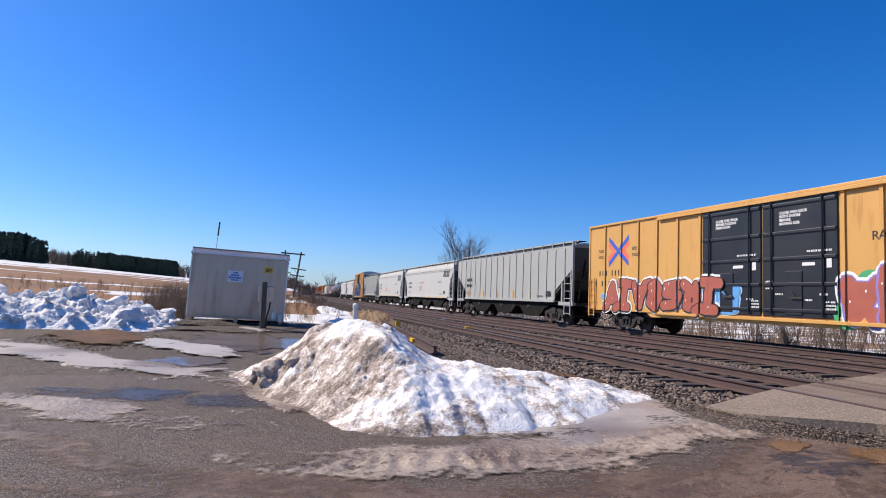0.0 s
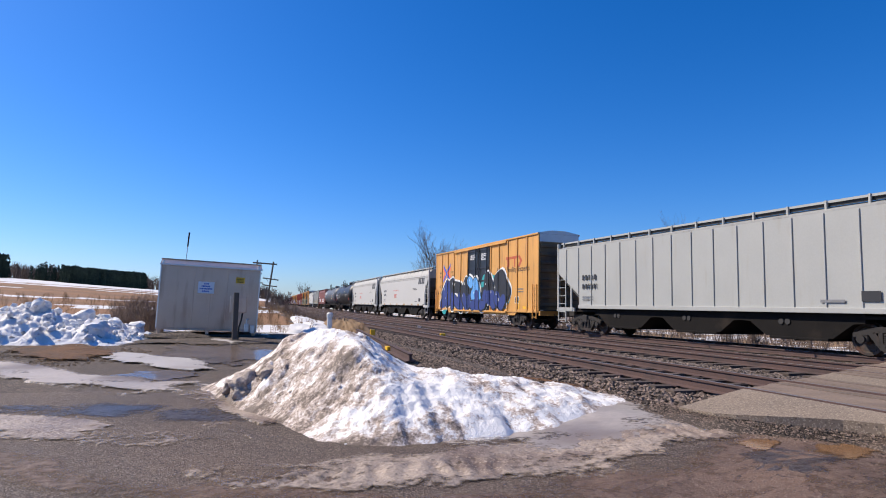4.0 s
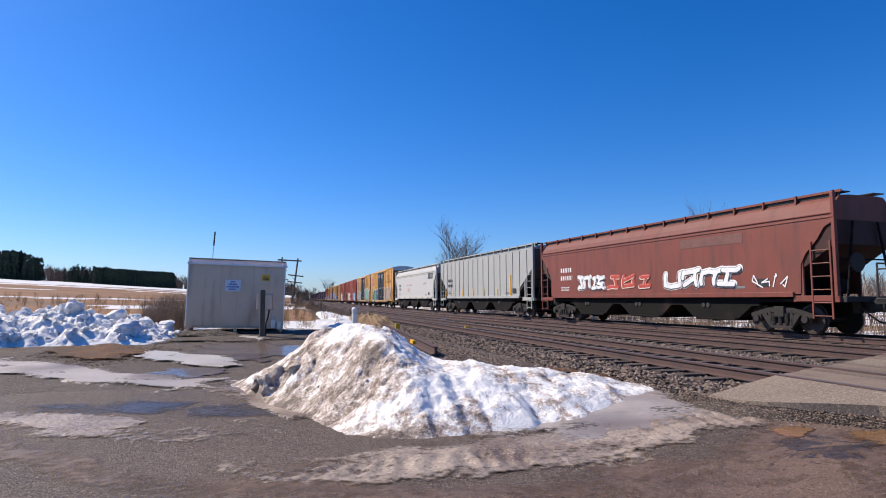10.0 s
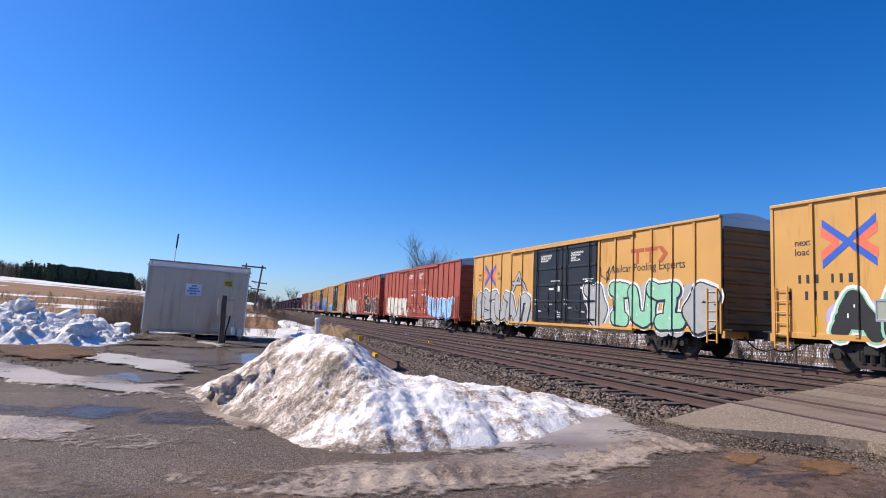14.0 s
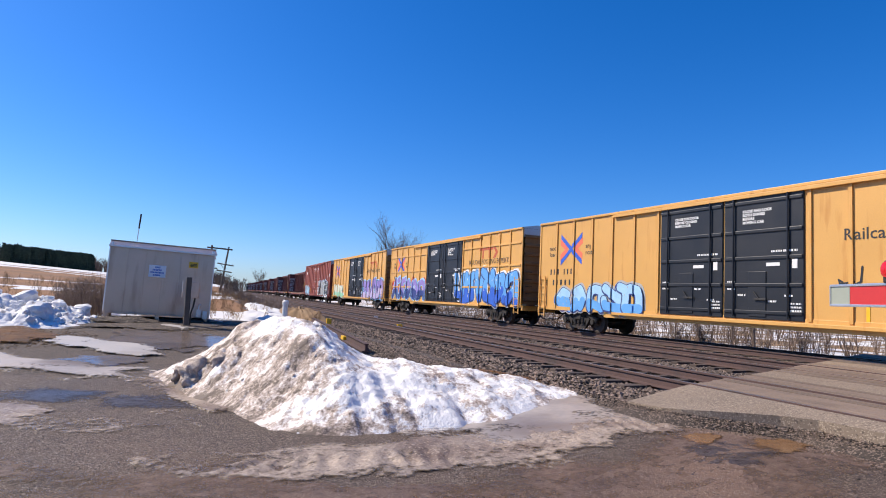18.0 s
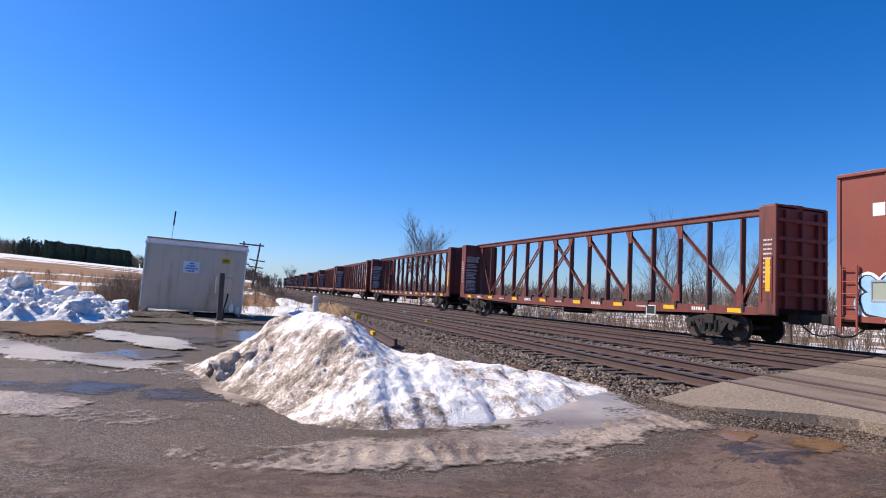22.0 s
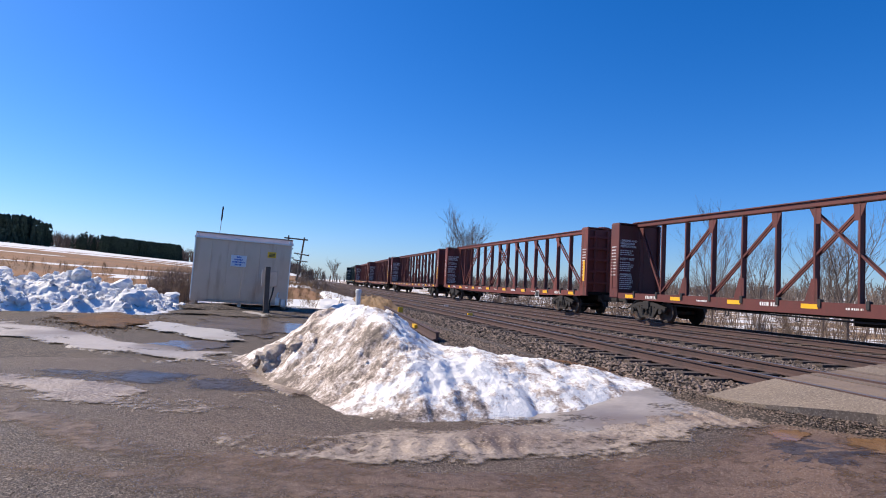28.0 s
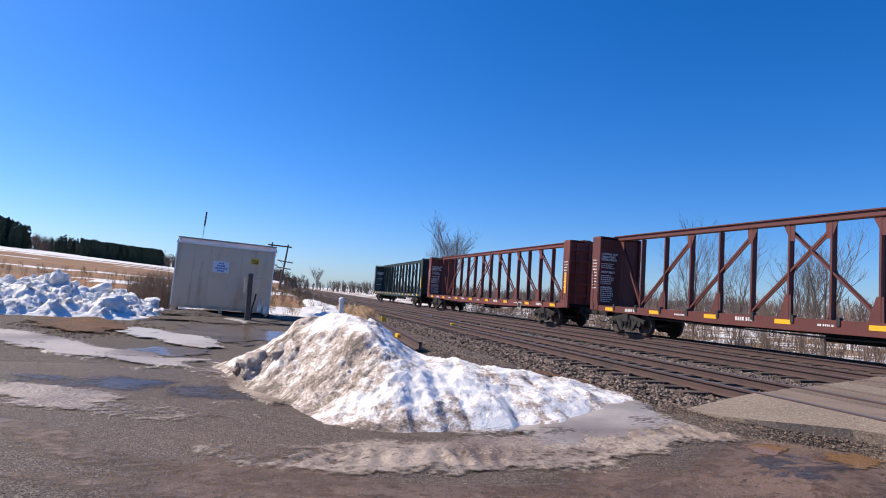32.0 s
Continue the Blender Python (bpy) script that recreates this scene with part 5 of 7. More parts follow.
def text_mesh(words, size, material, bold=0.0):
    key = (words, size, material.name, bold)
    if key not in TEXTS:
        c = bpy.data.curves.new("lettering", "FONT")
        c.body, c.size, c.offset, c.align_x = words, size, bold, "LEFT"
        c.resolution_u = 2
        o = bpy.data.objects.new("lettering", c)
        me = bpy.data.meshes.new_from_object(o)
        bpy.data.objects.remove(o)
        me.materials.clear()
        me.materials.append(material)
        me.name = "lettering"
        TEXTS[key] = me
    return TEXTS[key]


def write(parent, words, x, y, z, size, material, bold=0.0, label=""):
    """Words on the near side, starting at y and running down the line."""
    return part("lettering", text_mesh(words, size, material, bold), None, parent, label, at=pose(-x, y, z) @ SIDE)


def bars(parent, x, y, z, width, height, material, glyph=0.6, gap=0.35, seed=1, name="lettering", label=""):
    """A run of plain bars in place of letters that cannot be read."""
    r = random.Random(seed)
    s = Shape()
    u = 0.0
    while u < width:
        w = height * glyph * r.uniform(0.6, 1.2)
        w = min(w, width - u)
        s.box(-x - 0.003, -x + 0.003, y - u, y - u - w, z, z + height)
        u += w + height * gap * (2.2 if r.random() < 0.15 else 1)
    return part(name, s, material, parent, label)


def patch(parent, x, y0, y1, z0, z1, material, name="decal", label=""):
    return part(name, Shape().box(-x - 0.004, -x + 0.004, y0, y1, z0, z1), material, parent, label)


# ---- trucks and couplers
def wheel_pair():
    s = Shape()
    for sg in (-1, 1):
        w = Shape().lathe([(0.655, 0.30), (0.66, 0.475), (0.685, 0.48), (0.70, 0.445), (0.80, 0.435), (0.805, 0.36), (0.765, 0.33), (0.765, 0.14), (0.83, 0.12)], 28, "x")
        if sg < 0:
            w.shift(mirror=True)
        s.add(w.v, w.f)
    s.tube((-1.0, 0, 0), (1.0, 0, 0), 0.08, 12)
    return s


def side_frame(sg):
    s = Shape()
    a, b = (0.92, 1.05) if sg > 0 else (-1.05, -0.92)
    s.prism([(-1.12, 0.50), (-1.12, 0.62), (-0.75, 0.72), (-0.42, 0.80), (0.42, 0.80), (0.75, 0.72), (1.12, 0.62), (1.12, 0.50), (0.7, 0.58), (0.42, 0.65), (-0.42, 0.65), (-0.7, 0.58)], a, b)
    s.prism([(-0.72, 0.60), (-0.55, 0.66), (-0.30, 0.32), (0.30, 0.32), (0.55, 0.66), (0.72, 0.60), (0.42, 0.20), (0.33, 0.16), (-0.33, 0.16), (-0.42, 0.20)], a, b)
    for y in (-0.40, 0.40):
        s.box(a, b, y - 0.06, y + 0.06, 0.24, 0.72, 0.01)
    for y in (-0.89, 0.89):
        s.box(a + 0.01, b - 0.01, y - 0.17, y + 0.17, 0.40, 0.60, 0.03)
        s.tube((b if sg > 0 else a, y, 0.455), ((b + 0.06) if sg > 0 else (a - 0.06), y, 0.455), 0.11, 14)
    return s


def spring_nest(sg):
    s = Shape()
    for y in (-0.24, 0.0, 0.24):
        for k in range(6):
            z = 0.30 + 0.055 * k
            s.tube((sg * 1.0, y, z), (sg * 1.0, y, z + 0.034), 0.1, 10)
            s.tube((sg * 1.0, y, z + 0.034), (sg * 1.0, y, z + 0.055), 0.08, 8)
    return s


M_WHEEL = wheel_pair().mesh("wheelset", WHEEL_MAT)
M_FRAME = {sg: side_frame(sg).mesh("side_frame", TRUCK_MAT) for sg in (-1, 1)}
M_SPRING = {sg: spring_nest(sg).mesh("spring_nest", TRUCK_MAT) for sg in (-1, 1)}
M_BOLSTER = Shape().box(-1.12, 1.12, -0.2, 0.2, 0.52, 0.84, 0.03).box(-0.95, 0.95, -0.62, -0.5, 0.3, 0.42, 0.02).box(-0.95, 0.95, 0.5, 0.62, 0.3, 0.42, 0.02).mesh("truck", TRUCK_MAT)
M_COUPLER = Shape().box(-0.12, 0.12, -0.75, 0.1, 0.74, 0.98, 0.03).box(-0.2, 0.2, -1.02, -0.7, 0.70, 1.02, 0.06).box(-0.32, 0.32, 0.0, 0.25, 0.66, 1.06, 0.03).mesh("coupler", TRUCK_MAT)
M_HOSE = Shape().path([(-0.35, -0.1, 0.8), (-0.37, -0.3, 0.62), (-0.3, -0.55, 0.42), (-0.2, -0.8, 0.38), (-0.1, -1.0, 0.45)], 0.025, 6).mesh("brake_hose", STEEL_DARK)


def running_gear(car, half, truck_at):
    for y in (-truck_at, truck_at):
        t = part("truck", M_BOLSTER, None, car, at=pose(0, y, 0))
        for d in (-0.89, 0.89):
            part("wheelset", M_WHEEL, None, t, at=pose(0, d, 0.455))
        for sg in (-1, 1):
            part("side_frame", M_FRAME[sg], None, t)
            part("spring_nest", M_SPRING[sg], None, t)
    for turn_, y in ((0, -half), (180, half)):
        part("coupler", M_COUPLER, None, car, at=pose(0, y, 0, 0, 0, turn_))
        part("brake_hose", M_HOSE, None, car, at=pose(0, y, 0, 0, 0, turn_))
    part("center_sill", Shape().box(-0.18, 0.18, -half + 0.1, half - 0.1, 0.72, 1.0, 0.02), UNDER, car)


def ladder(car, x, y, z0, z1, material, w=0.42, step=0.32, along=True):
    """A ladder on the near side (along the car) or on an end."""
    s = Shape()
    d = (0, w, 0) if along else (w, 0, 0)
    for k in (0, 1):
        s.box(x - 0.02 + k * d[0], x + 0.02 + k * d[0], y - 0.025 + k * d[1], y + 0.025 + k * d[1], z0, z1)
    n = int((z1 - z0) / step)
    for i in range(n + 1):
        z = z0 + 0.08 + i * step
        if z < z1:
            s.tube((x, y, z), (x + d[0], y + d[1], z), 0.016, 6)
    return part("ladder", s, material, car)


# ---- spray paint: letters of overlapping strokes
def flourish(r):
    """Strokes of one sprayed figure in a unit box: uprights, shelves and hooks that spell nothing."""
    a, b = r.uniform(0.08, 0.2), r.uniform(0.68, 0.9)
    t1, t2 = r.uniform(-0.12, 0.12), r.uniform(-0.12, 0.12)
    hi, lo, mid = r.uniform(0.88, 1.0), r.uniform(0.0, 0.1), r.uniform(0.38, 0.62)
    kind = r.randrange(6)
    if kind == 0:
        out = [[(a, lo), (a + t1, hi)], [(a + t1, hi), (b, hi - 0.1), (b + t2, mid)], [(a, mid), (b, lo)]]
    elif kind == 1:
        out = [[(a, hi), (a + t1, lo + 0.1), ((a + b) / 2, lo), (b, lo + 0.12), (b + t2, hi)]]
    elif kind == 2:
        out = [[(b, hi), (a + 0.1, hi - 0.08), (a, mid), (b, mid - 0.06), (b - 0.05, lo + 0.1), (a, lo)]]
    elif kind == 3:
        out = [[(a, lo), ((a + b) / 2 + t1, hi), (b, lo)], [(a + 0.1, mid - 0.1), (b - 0.1, mid - 0.12)]]
    elif kind == 4:
        out = [[(a, hi - 0.05), (b, hi)], [((a + b) / 2, hi), ((a + b) / 2 + t2, lo)], [(a + 0.1, lo), (b - 0.05, lo + 0.04)]]
    else:
        out = [[(b, hi - 0.15), ((a + b) / 2, hi), (a, mid), ((a + b) / 2, lo), (b, lo + 0.16), (b - 0.05, mid), ((a + b) / 2, mid)]]
    if r.random() < 0.4:
        out.append([(b, lo + 0.05), (b + r.uniform(0.1, 0.3), lo - 0.06)])
    if r.random() < 0.3:
        out.append([(a, hi), (a - r.uniform(0.1, 0.25), hi + 0.08)])
    if r.random() < 0.5:
        out = [[(1 - p, q) for p, q in line] for line in out]
    if r.random() < 0.5:
        out = [[(p, 1 - q) for p, q in line] for line in out]
    return out


BANDS = {}          # by a car's length: stretches (y0, y1, depth) of its side that stand proud of the sheets


def clipped(poly, y, above):
    """The part of a flat polygon that lies above (or below) y."""
    out = []
    for p, q in zip(poly, poly[1:] + poly[:1]):
        a, b = (p[1] - y, q[1] - y) if above else (y - p[1], y - q[1])
        if a >= 0:
            out.append(p)
        if a * b < 0:
            t = a / (a - b)
            out.append(tuple(u + (v - u) * t for u, v in zip(p, q)))
    return out


def drape(s, length):
    """Repeats flat paint on the posts and doors that stand proud of a car's side."""
    faces = [([s.v[i] for i in f], m) for f, m in zip(s.f, s.mi)]
    for y0, y1, depth in BANDS.get(length, ()):
        for poly, m in faces:
            ys = [p[1] for p in poly]
            if max(ys) < y0 or min(ys) > y1:
                continue
            c = clipped(clipped(poly, y0, True), y1, False) if min(ys) < y0 or max(ys) > y1 else poly
            if len(c) > 2:
                s.add([(p[0] - depth, p[1], p[2]) for p in c], [tuple(range(len(c)))], m)
    return s


def write_over(parent, words, x, y, z, size, material, bold, length):
    """Words painted over sheets and posts alike."""
    me = text_mesh(words, size, material, bold)
    m = pose(-x, y, z) @ SIDE
    s = Shape()
    s.v = [tuple(m @ v.co) for v in me.vertices]
    s.f = [tuple(p.vertices) for p in me.polygons]
    s.mi = [0] * len(s.f)
    return part("lettering", drape(s, length), material, parent)


def stroke_layer(strokes, radius, x, step=0.0002, s=None, m=0):
    """Flat round-ended strokes on the near side; strokes are lists of (y, z)."""
    s = s or Shape()
    k = 0
    for pts in strokes:
        for i, (y, z) in enumerate(pts):
            xx = -x - step * (k % 24)
            k += 1
            s.add([(xx, y + radius * math.cos(a), z + radius * math.sin(a)) for a in [2 * math.pi * q / 12 for q in range(12)]], [tuple(range(12))], m)
            if i + 1 < len(pts):
                y2, z2 = pts[i + 1]
                d = math.hypot(y2 - y, z2 - z) or 1.0
                ny, nz = -(z2 - z) / d * radius, (y2 - y) / d * radius
                xx = -x - step * (k % 24)
                k += 1
                s.add([(xx, y + ny, z + nz), (xx, y - ny, z - nz), (xx, y2 - ny, z2 - nz), (xx, y2 + ny, z2 + nz)], [(0, 1, 2, 3)], m)
    return s, 24 * step


def cloud(y0, y1, z0, z1, r, n=10, r0=0.3):
    """A row of round puffs as one stroke each."""
    return [[(y0 + (y1 - y0) * (i + 0.5) / n, z0 + (z1 - z0) * r.uniform(0.1, 0.8))] for i in range(n)]


def graffiti(car, x, y0, y1, z0, z1, fill, line, glow, seed, count=5, back=None, thick=0.115, mixed=None, two=None, length=19.4):
    """A sprayed tag from y0 down to y1: glow, outline, fill and small lights, layer on layer."""
    r = random.Random(seed)
    z0 = max(z0, 0.9)
    h = z1 - z0
    thick = thick * 1.75
    w = (y0 - y1) / count
    letters = []
    for i in range(count):
        g = flourish(r)
        lean = r.uniform(-0.15, 0.2)
        up, tall = r.uniform(-0.05, 0.05) * h, r.uniform(0.72, 0.86)
        letters.append([])
        for poly in g:
            dense = []
            for (a, b), (c, d) in zip(poly, poly[1:]):
                for q in range(3):
                    t = q / 3
                    dense.append((a + (c - a) * t, b + (d - b) * t))
            dense.append(poly[-1])
            letters[-1].append([(y0 - (i + 0.04 + (a + lean * (b - 0.5) + 0.03 * math.sin(7 * b + i))) * w, z0 + up + (0.12 + tall * b) * h) for a, b in dense])
    strokes = [p for one in letters for p in one]
    R = min(thick * h * 0.66, 0.19 * w)
    d = x + 0.002
    s = Shape()
    if back:
        s, used_ = stroke_layer(cloud(y0, y1, z0, z1, r, int(count * 2)), 0.3 * h, d)
        d += used_ + 0.001
    s, used_ = stroke_layer(strokes, R * 1.45 + 0.025, d, s=s, m=1)
    d += used_ + 0.001
    tag = part("sprayed_tag", drape(s, length), [SP[back or glow], SP[glow]], car, "sprayed graffiti on the car side")
    # letter over letter, each with its own outline
    fills = [fill, line, glow] + list(mixed or ()) + ([two] if two else [])
    s = Shape()
    for i, one in enumerate(letters):
        tone = 0 if not mixed or r.random() < 0.6 else 3 + r.randrange(len(mixed))
        _, used_ = stroke_layer([[(a + 0.015, b - 0.015) for a, b in p] for p in one], R * 1.2 + 0.008, d, 0.0001, s, 1)
        d += used_ + 0.0006
        _, used_ = stroke_layer(one, R, d, 0.0001, s, tone)
        d += used_ + 0.0006
        if two:
            low = [[(a, b) for a, b in p if b < z0 + (0.3 + 0.2 * r.random()) * h] for p in one]
            _, used_ = stroke_layer([p for p in low if p], R * 0.98, d, 0.0001, s, len(fills) - 1)
            d += used_ + 0.0006
        lights = [[(a + R * 0.4, b + R * 0.3), (a + R * 0.4, b + R * r.uniform(0.4, 0.8))] for p in one for a, b in p[1::3] if r.random() < 0.45]
        _, used_ = stroke_layer(lights, R * 0.09, d, 0.0001, s, 2)
        d += used_ + 0.0006
    part("letters", drape(s, length), [SP[c] for c in fills], tag)
    return tag


def scribble(car, x, y0, y1, z0, z1, col, seed, r_=0.02):
    """A thin hand-drawn scrawl."""
    r = random.Random(seed)
    n = max(3, int((y0 - y1) / 0.3))
    strokes = []
    for i in range(n):
        a = y0 - (y0 - y1) * i / n
        strokes.append([(a - r.uniform(-.05, 0.4), r.uniform(z0, z1)) for _ in range(4)])
    s, _ = stroke_layer(strokes, r_, x + 0.004)
    return part("sprayed_tag", s, SP[col], car, "thin sprayed scrawl")


def reflectors(car, x, ys, z0, z1, w=0.09, material=REFLECT):
    for y in ys:
        part("reflector", Shape().box(-x - 0.006, -x, y - w / 2, y + w / 2, z0, z1), material, car)


# ---- high box car
def box_car(L, paint, door_paint, door_y, label, posts, logo_style, TOP=4.74):
    car = thing("box_car", label, "box car", "cars of the freight train")
    H, hw = L / 2, 1.20
    B0 = 0.92
    part("body", Shape().box(-hw, hw, -H, H, B0, TOP, 0.02), paint, car)
    roof = Shape().extrude_y([(-hw - 0.05, TOP), (hw + 0.05, TOP), (hw + 0.05, TOP + 0.06), (0.4, TOP + 0.2), (-0.4, TOP + 0.2), (-hw - 0.05, TOP + 0.06)], -H + 0.02, H - 0.02)
    part("roof", roof, ROOF_METAL, car, "pale galvanised roof")
    part("eave_rail", Shape().box(-hw - 0.065, -hw + 0.01, -H, H, TOP - 0.03, TOP + 0.055, 0.012), paint, car)
    part("eave_rail", Shape().box(hw - 0.01, hw + 0.065, -H, H, TOP - 0.03, TOP + 0.055, 0.012), paint, car)
    d0, d1 = door_y
    part("door_track", Shape().box(-hw - 0.12, -hw, d1 - 2.4, d0 + 2.4, TOP - 0.16, TOP - 0.05, 0.01), paint, car)
    part("door_track", Shape().box(-hw - 0.10, -hw, d1 - 2.4, d0 + 2.4, 0.80, 0.9, 0.01), paint, car)
    part("side_sill", Shape().prism([(-5.6, B0), (-5.2, 0.68), (5.2, 0.68), (5.6, B0)], -hw + 0.02, -hw + 0.07), paint, car)
    part("side_sill", Shape().box(-hw - 0.02, -hw + 0.02, -H, H, B0 - 0.06, B0 + 0.1, 0.01), paint, car)
    part("underframe", Shape().box(-1.1, 1.1, -5.6, 5.6, 0.68, 0.9).box(-1.15, 1.15, -H + 0.1, H - 0.1, 0.82, 0.93), UNDER, car)
    post = Shape().prism([(-0.055, 0.95), (0.055, 0.95), (0.055, TOP - 0.07), (-0.055, TOP - 0.07)], -hw - 0.05, -hw).mesh("side_post", paint)
    y = d0 + 0.12
    ys = []
    while y < H - 0.1:
        ys.append(y)
        y += (H - d0 - 0.2) / posts[0]
    y = d1 - 0.12
    while y > -H + 0.1:
        ys.append(y)
        y -= (d1 + H - 0.2) / posts[1]
    for y in ys:
        part("side_post", post, None, car, at=pose(0, y, 0))
    BANDS[L] = [(y - 0.055, y + 0.055, 0.05) for y in ys] + [(d1 + 0.03, d0 - 0.03, 0.05)]
    part("corner_post", Shape().box(-hw - 0.03, -hw + 0.1, -H - 0.02, -H + 0.09, B0, TOP, 0.012), paint, car)
    part("corner_post", Shape().box(-hw - 0.03, -hw + 0.1, H - 0.09, H + 0.02, B0, TOP, 0.012), paint, car)
    # plug doors
    dw = (d0 - d1) / 2
    for k in (0, 1):
        a = d0 - k * dw
        dr = part("door", Shape().box(-hw - 0.05, -hw + 0.01, a - 0.03, a - dw + 0.03, 0.94, TOP - 0.13, 0.02), door_paint, car)
        for z in (1.15, 1.95, 2.75, 3.55, TOP - 0.3):
            part("door_rib", Shape().box(-hw - 0.085, -hw - 0.05, a - 0.06, a - dw + 0.06, z - 0.05, z + 0.05, 0.015), door_paint, dr)
        for u in (0.15, 0.82):
            yy = a - dw * u
            part("lock_rod", Shape().tube((-hw - 0.105, yy, 1.0), (-hw - 0.105, yy, TOP - 0.15), 0.028, 8), door_paint, dr)
        part("door_handle", Shape().box(-hw - 0.13, -hw - 0.09, a - dw * 0.5 - 0.2, a - dw * 0.5 + 0.2, 1.5, 1.56, 0.01).tube((-hw - 0.12, a - dw * 0.5, 1.5), (-hw - 0.12, a - dw * 0.42, 1.75), 0.02, 6), STEEL_DARK, dr)
        words = ("CLOSE THIS DOOR\nBEFORE CLOSING\nMAIN DOOR", "CLOSE AND LOCK\nBOTH DOORS\nBEFORE\nMOVING CAR")[k]
        write(dr, words, hw + 0.056, a - dw * 0.26, TOP - 0.6, 0.115, INK_WHITE, 0.005)
        for i in range(4):
            bars(dr, hw + 0.055, a - dw * (0.2 + 0.19 * i), 1.45 + 0.17 * ((i + k) % 3), dw * 0.1, 0.055, INK_WHITE, 1.0, 0.4, i + 3 * k)
        bars(dr, hw + 0.055, a - dw * 0.62, 2.9, dw * 0.3, 0.06, INK_WHITE, 0.8, 0.3, 7)
        patch(dr, hw + 0.058, a - dw * 0.35, a - dw * 0.42, 1.33, 1.6, INK_ORANGE)
        patch(dr, hw + 0.058, a - dw * 0.56, a - dw * 0.72, 2.5, 2.6, INK_WHITE)
        patch(dr, hw + 0.058, a - dw * 0.86, a - dw * 0.92, 2.42, 2.68, INK_WHITE)
        patch(dr, hw + 0.058, a - dw * 0.36, a - dw * 0.46, 1.98, 2.2, INK_WHITE)
        part("lock_plate", Shape().box(-hw - 0.075, -hw - 0.05, a - dw * 0.34, a - dw * 0.56, 1.02, 2.35, 0.01), door_paint, dr)
        for i in range(3):
            bars(dr, hw + 0.055, a - dw * 0.06, 2.02 - 0.11 * i, dw * 0.1, 0.05, INK_WHITE, 1.0, 0.4, 60 + i)
            bars(dr, hw + 0.055, a - dw * 0.84, 1.4 - 0.1 * i, dw * 0.12, 0.05, INK_WHITE, 1.0, 0.4, 70 + i)
    # ends
    for sg in (-1, 1):
        # yellow cars take the shade-darkened yellow on both ends
        end_paint = SHADED_YELLOW_END if paint in (YELLOW, YELLOW_B) else paint
        e = part("end_panel", Shape().box(-hw + 0.02, hw - 0.02, sg * H, sg * (H + 0.02), B0, TOP), end_paint, car)
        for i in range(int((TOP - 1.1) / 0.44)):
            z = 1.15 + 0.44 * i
            part("end_rib", Shape().prism([(sg * H, z), (sg * (H + 0.09), z + 0.07), (sg * (H + 0.09), z + 0.15), (sg * H, z + 0.24)], -hw + 0.1, hw - 0.1), end_paint, e)
        part("end_cap", Shape().box(-hw + 0.03, hw - 0.03, sg * (H + 0.02), sg * (H + 0.035), TOP - 0.42, TOP - 0.01), ROOF_METAL, e, "bare pale metal top of the car end")
        part("end_platform", Shape().box(-1.15, 1.15, sg * (H + 0.02), sg * (H + 0.38), 0.98, 1.02), STEEL_DARK, car)
        part("end_sill", Shape().box(-1.18, 1.18, sg * (H - 0.05), sg * (H + 0.12), 0.72, 0.96, 0.02), paint, car)
        for i in range(5):
            part("grab_iron", Shape().tube((0.7, sg * (H + 0.12), 1.2 + 0.35 * i), (1.05, sg * (H + 0.12), 1.2 + 0.35 * i), 0.015, 6), STEEL_DARK, car)
            part("grab_iron", Shape().tube((-1.05, sg * (H + 0.12), 1.2 + 0.35 * i), (-0.7, sg * (H + 0.12), 1.2 + 0.35 * i), 0.015, 6), STEEL_DARK, car)
        ladder(car, -hw - 0.07, sg * (H - 0.33) - 0.21, 0.55, 2.35, paint)
    running_gear(car, H, H - 2.75)
    if logo_style:
        # crossed chevrons between two lines of lettering
        c = H - 2.3
        s1, s2 = Shape(), Shape()
        EZ = 3.5
        for sg in (-1, 1):
            for up in (-1, 1):
                for m_, ya, za, yb, zb, w_ in ((s1, 0.0, 0.0, 0.72, 0.58, 0.11), (s2, 0.26, 0.0, 0.76, 0.34, 0.13)):
                    y0_, z0_, y1_, z1_ = c + sg * ya, EZ + up * za, c + sg * yb, EZ + up * zb
                    ex = -hw - 0.004 - 0.0006 * (sg + 1) - 0.0003 * (up + 1)
                    m_.add([(ex, y0_, z0_ + up * w_), (ex, y0_, z0_ - up * w_), (ex, y1_, z1_ - up * w_), (ex, y1_, z1_ + up * w_)], [(0, 1, 2, 3)])
        part("crossed_emblem", drape(s2, L), INK_ORANGE, car)
        part("crossed_emblem", drape(s1.shift(x=-0.003), L), INK_BLUE, car)
        write_over(car, "next\nload", hw + 0.005, c + 1.55, 3.5, 0.28, INK_BLACK, 0.004, L)
        write_over(car, "any\nroad", hw + 0.005, c - 0.95, 3.5, 0.28, INK_BLACK, 0.004, L)
        bars(car, hw + 0.005, c + 1.45, 2.42, 1.7, 0.24, INK_BLACK, 0.42, 0.7, 3)
        bars(car, hw + 0.005, c + 1.75, 1.95, 2.3, 0.24, INK_BLACK, 0.42, 0.8, 4)
        q = d1 - 2.2
        e = Shape()
        for (a, b, zz0, zz1) in ((0, 0.75, 3.85, 4.0), (0.3, 0.45, 3.4, 3.86), (0.8, 1.5, 3.85, 4.0), (1.05, 1.2, 3.4, 3.86)):
            e.box(-hw - 0.007, -hw - 0.003, q - a, q - b, zz0, zz1)
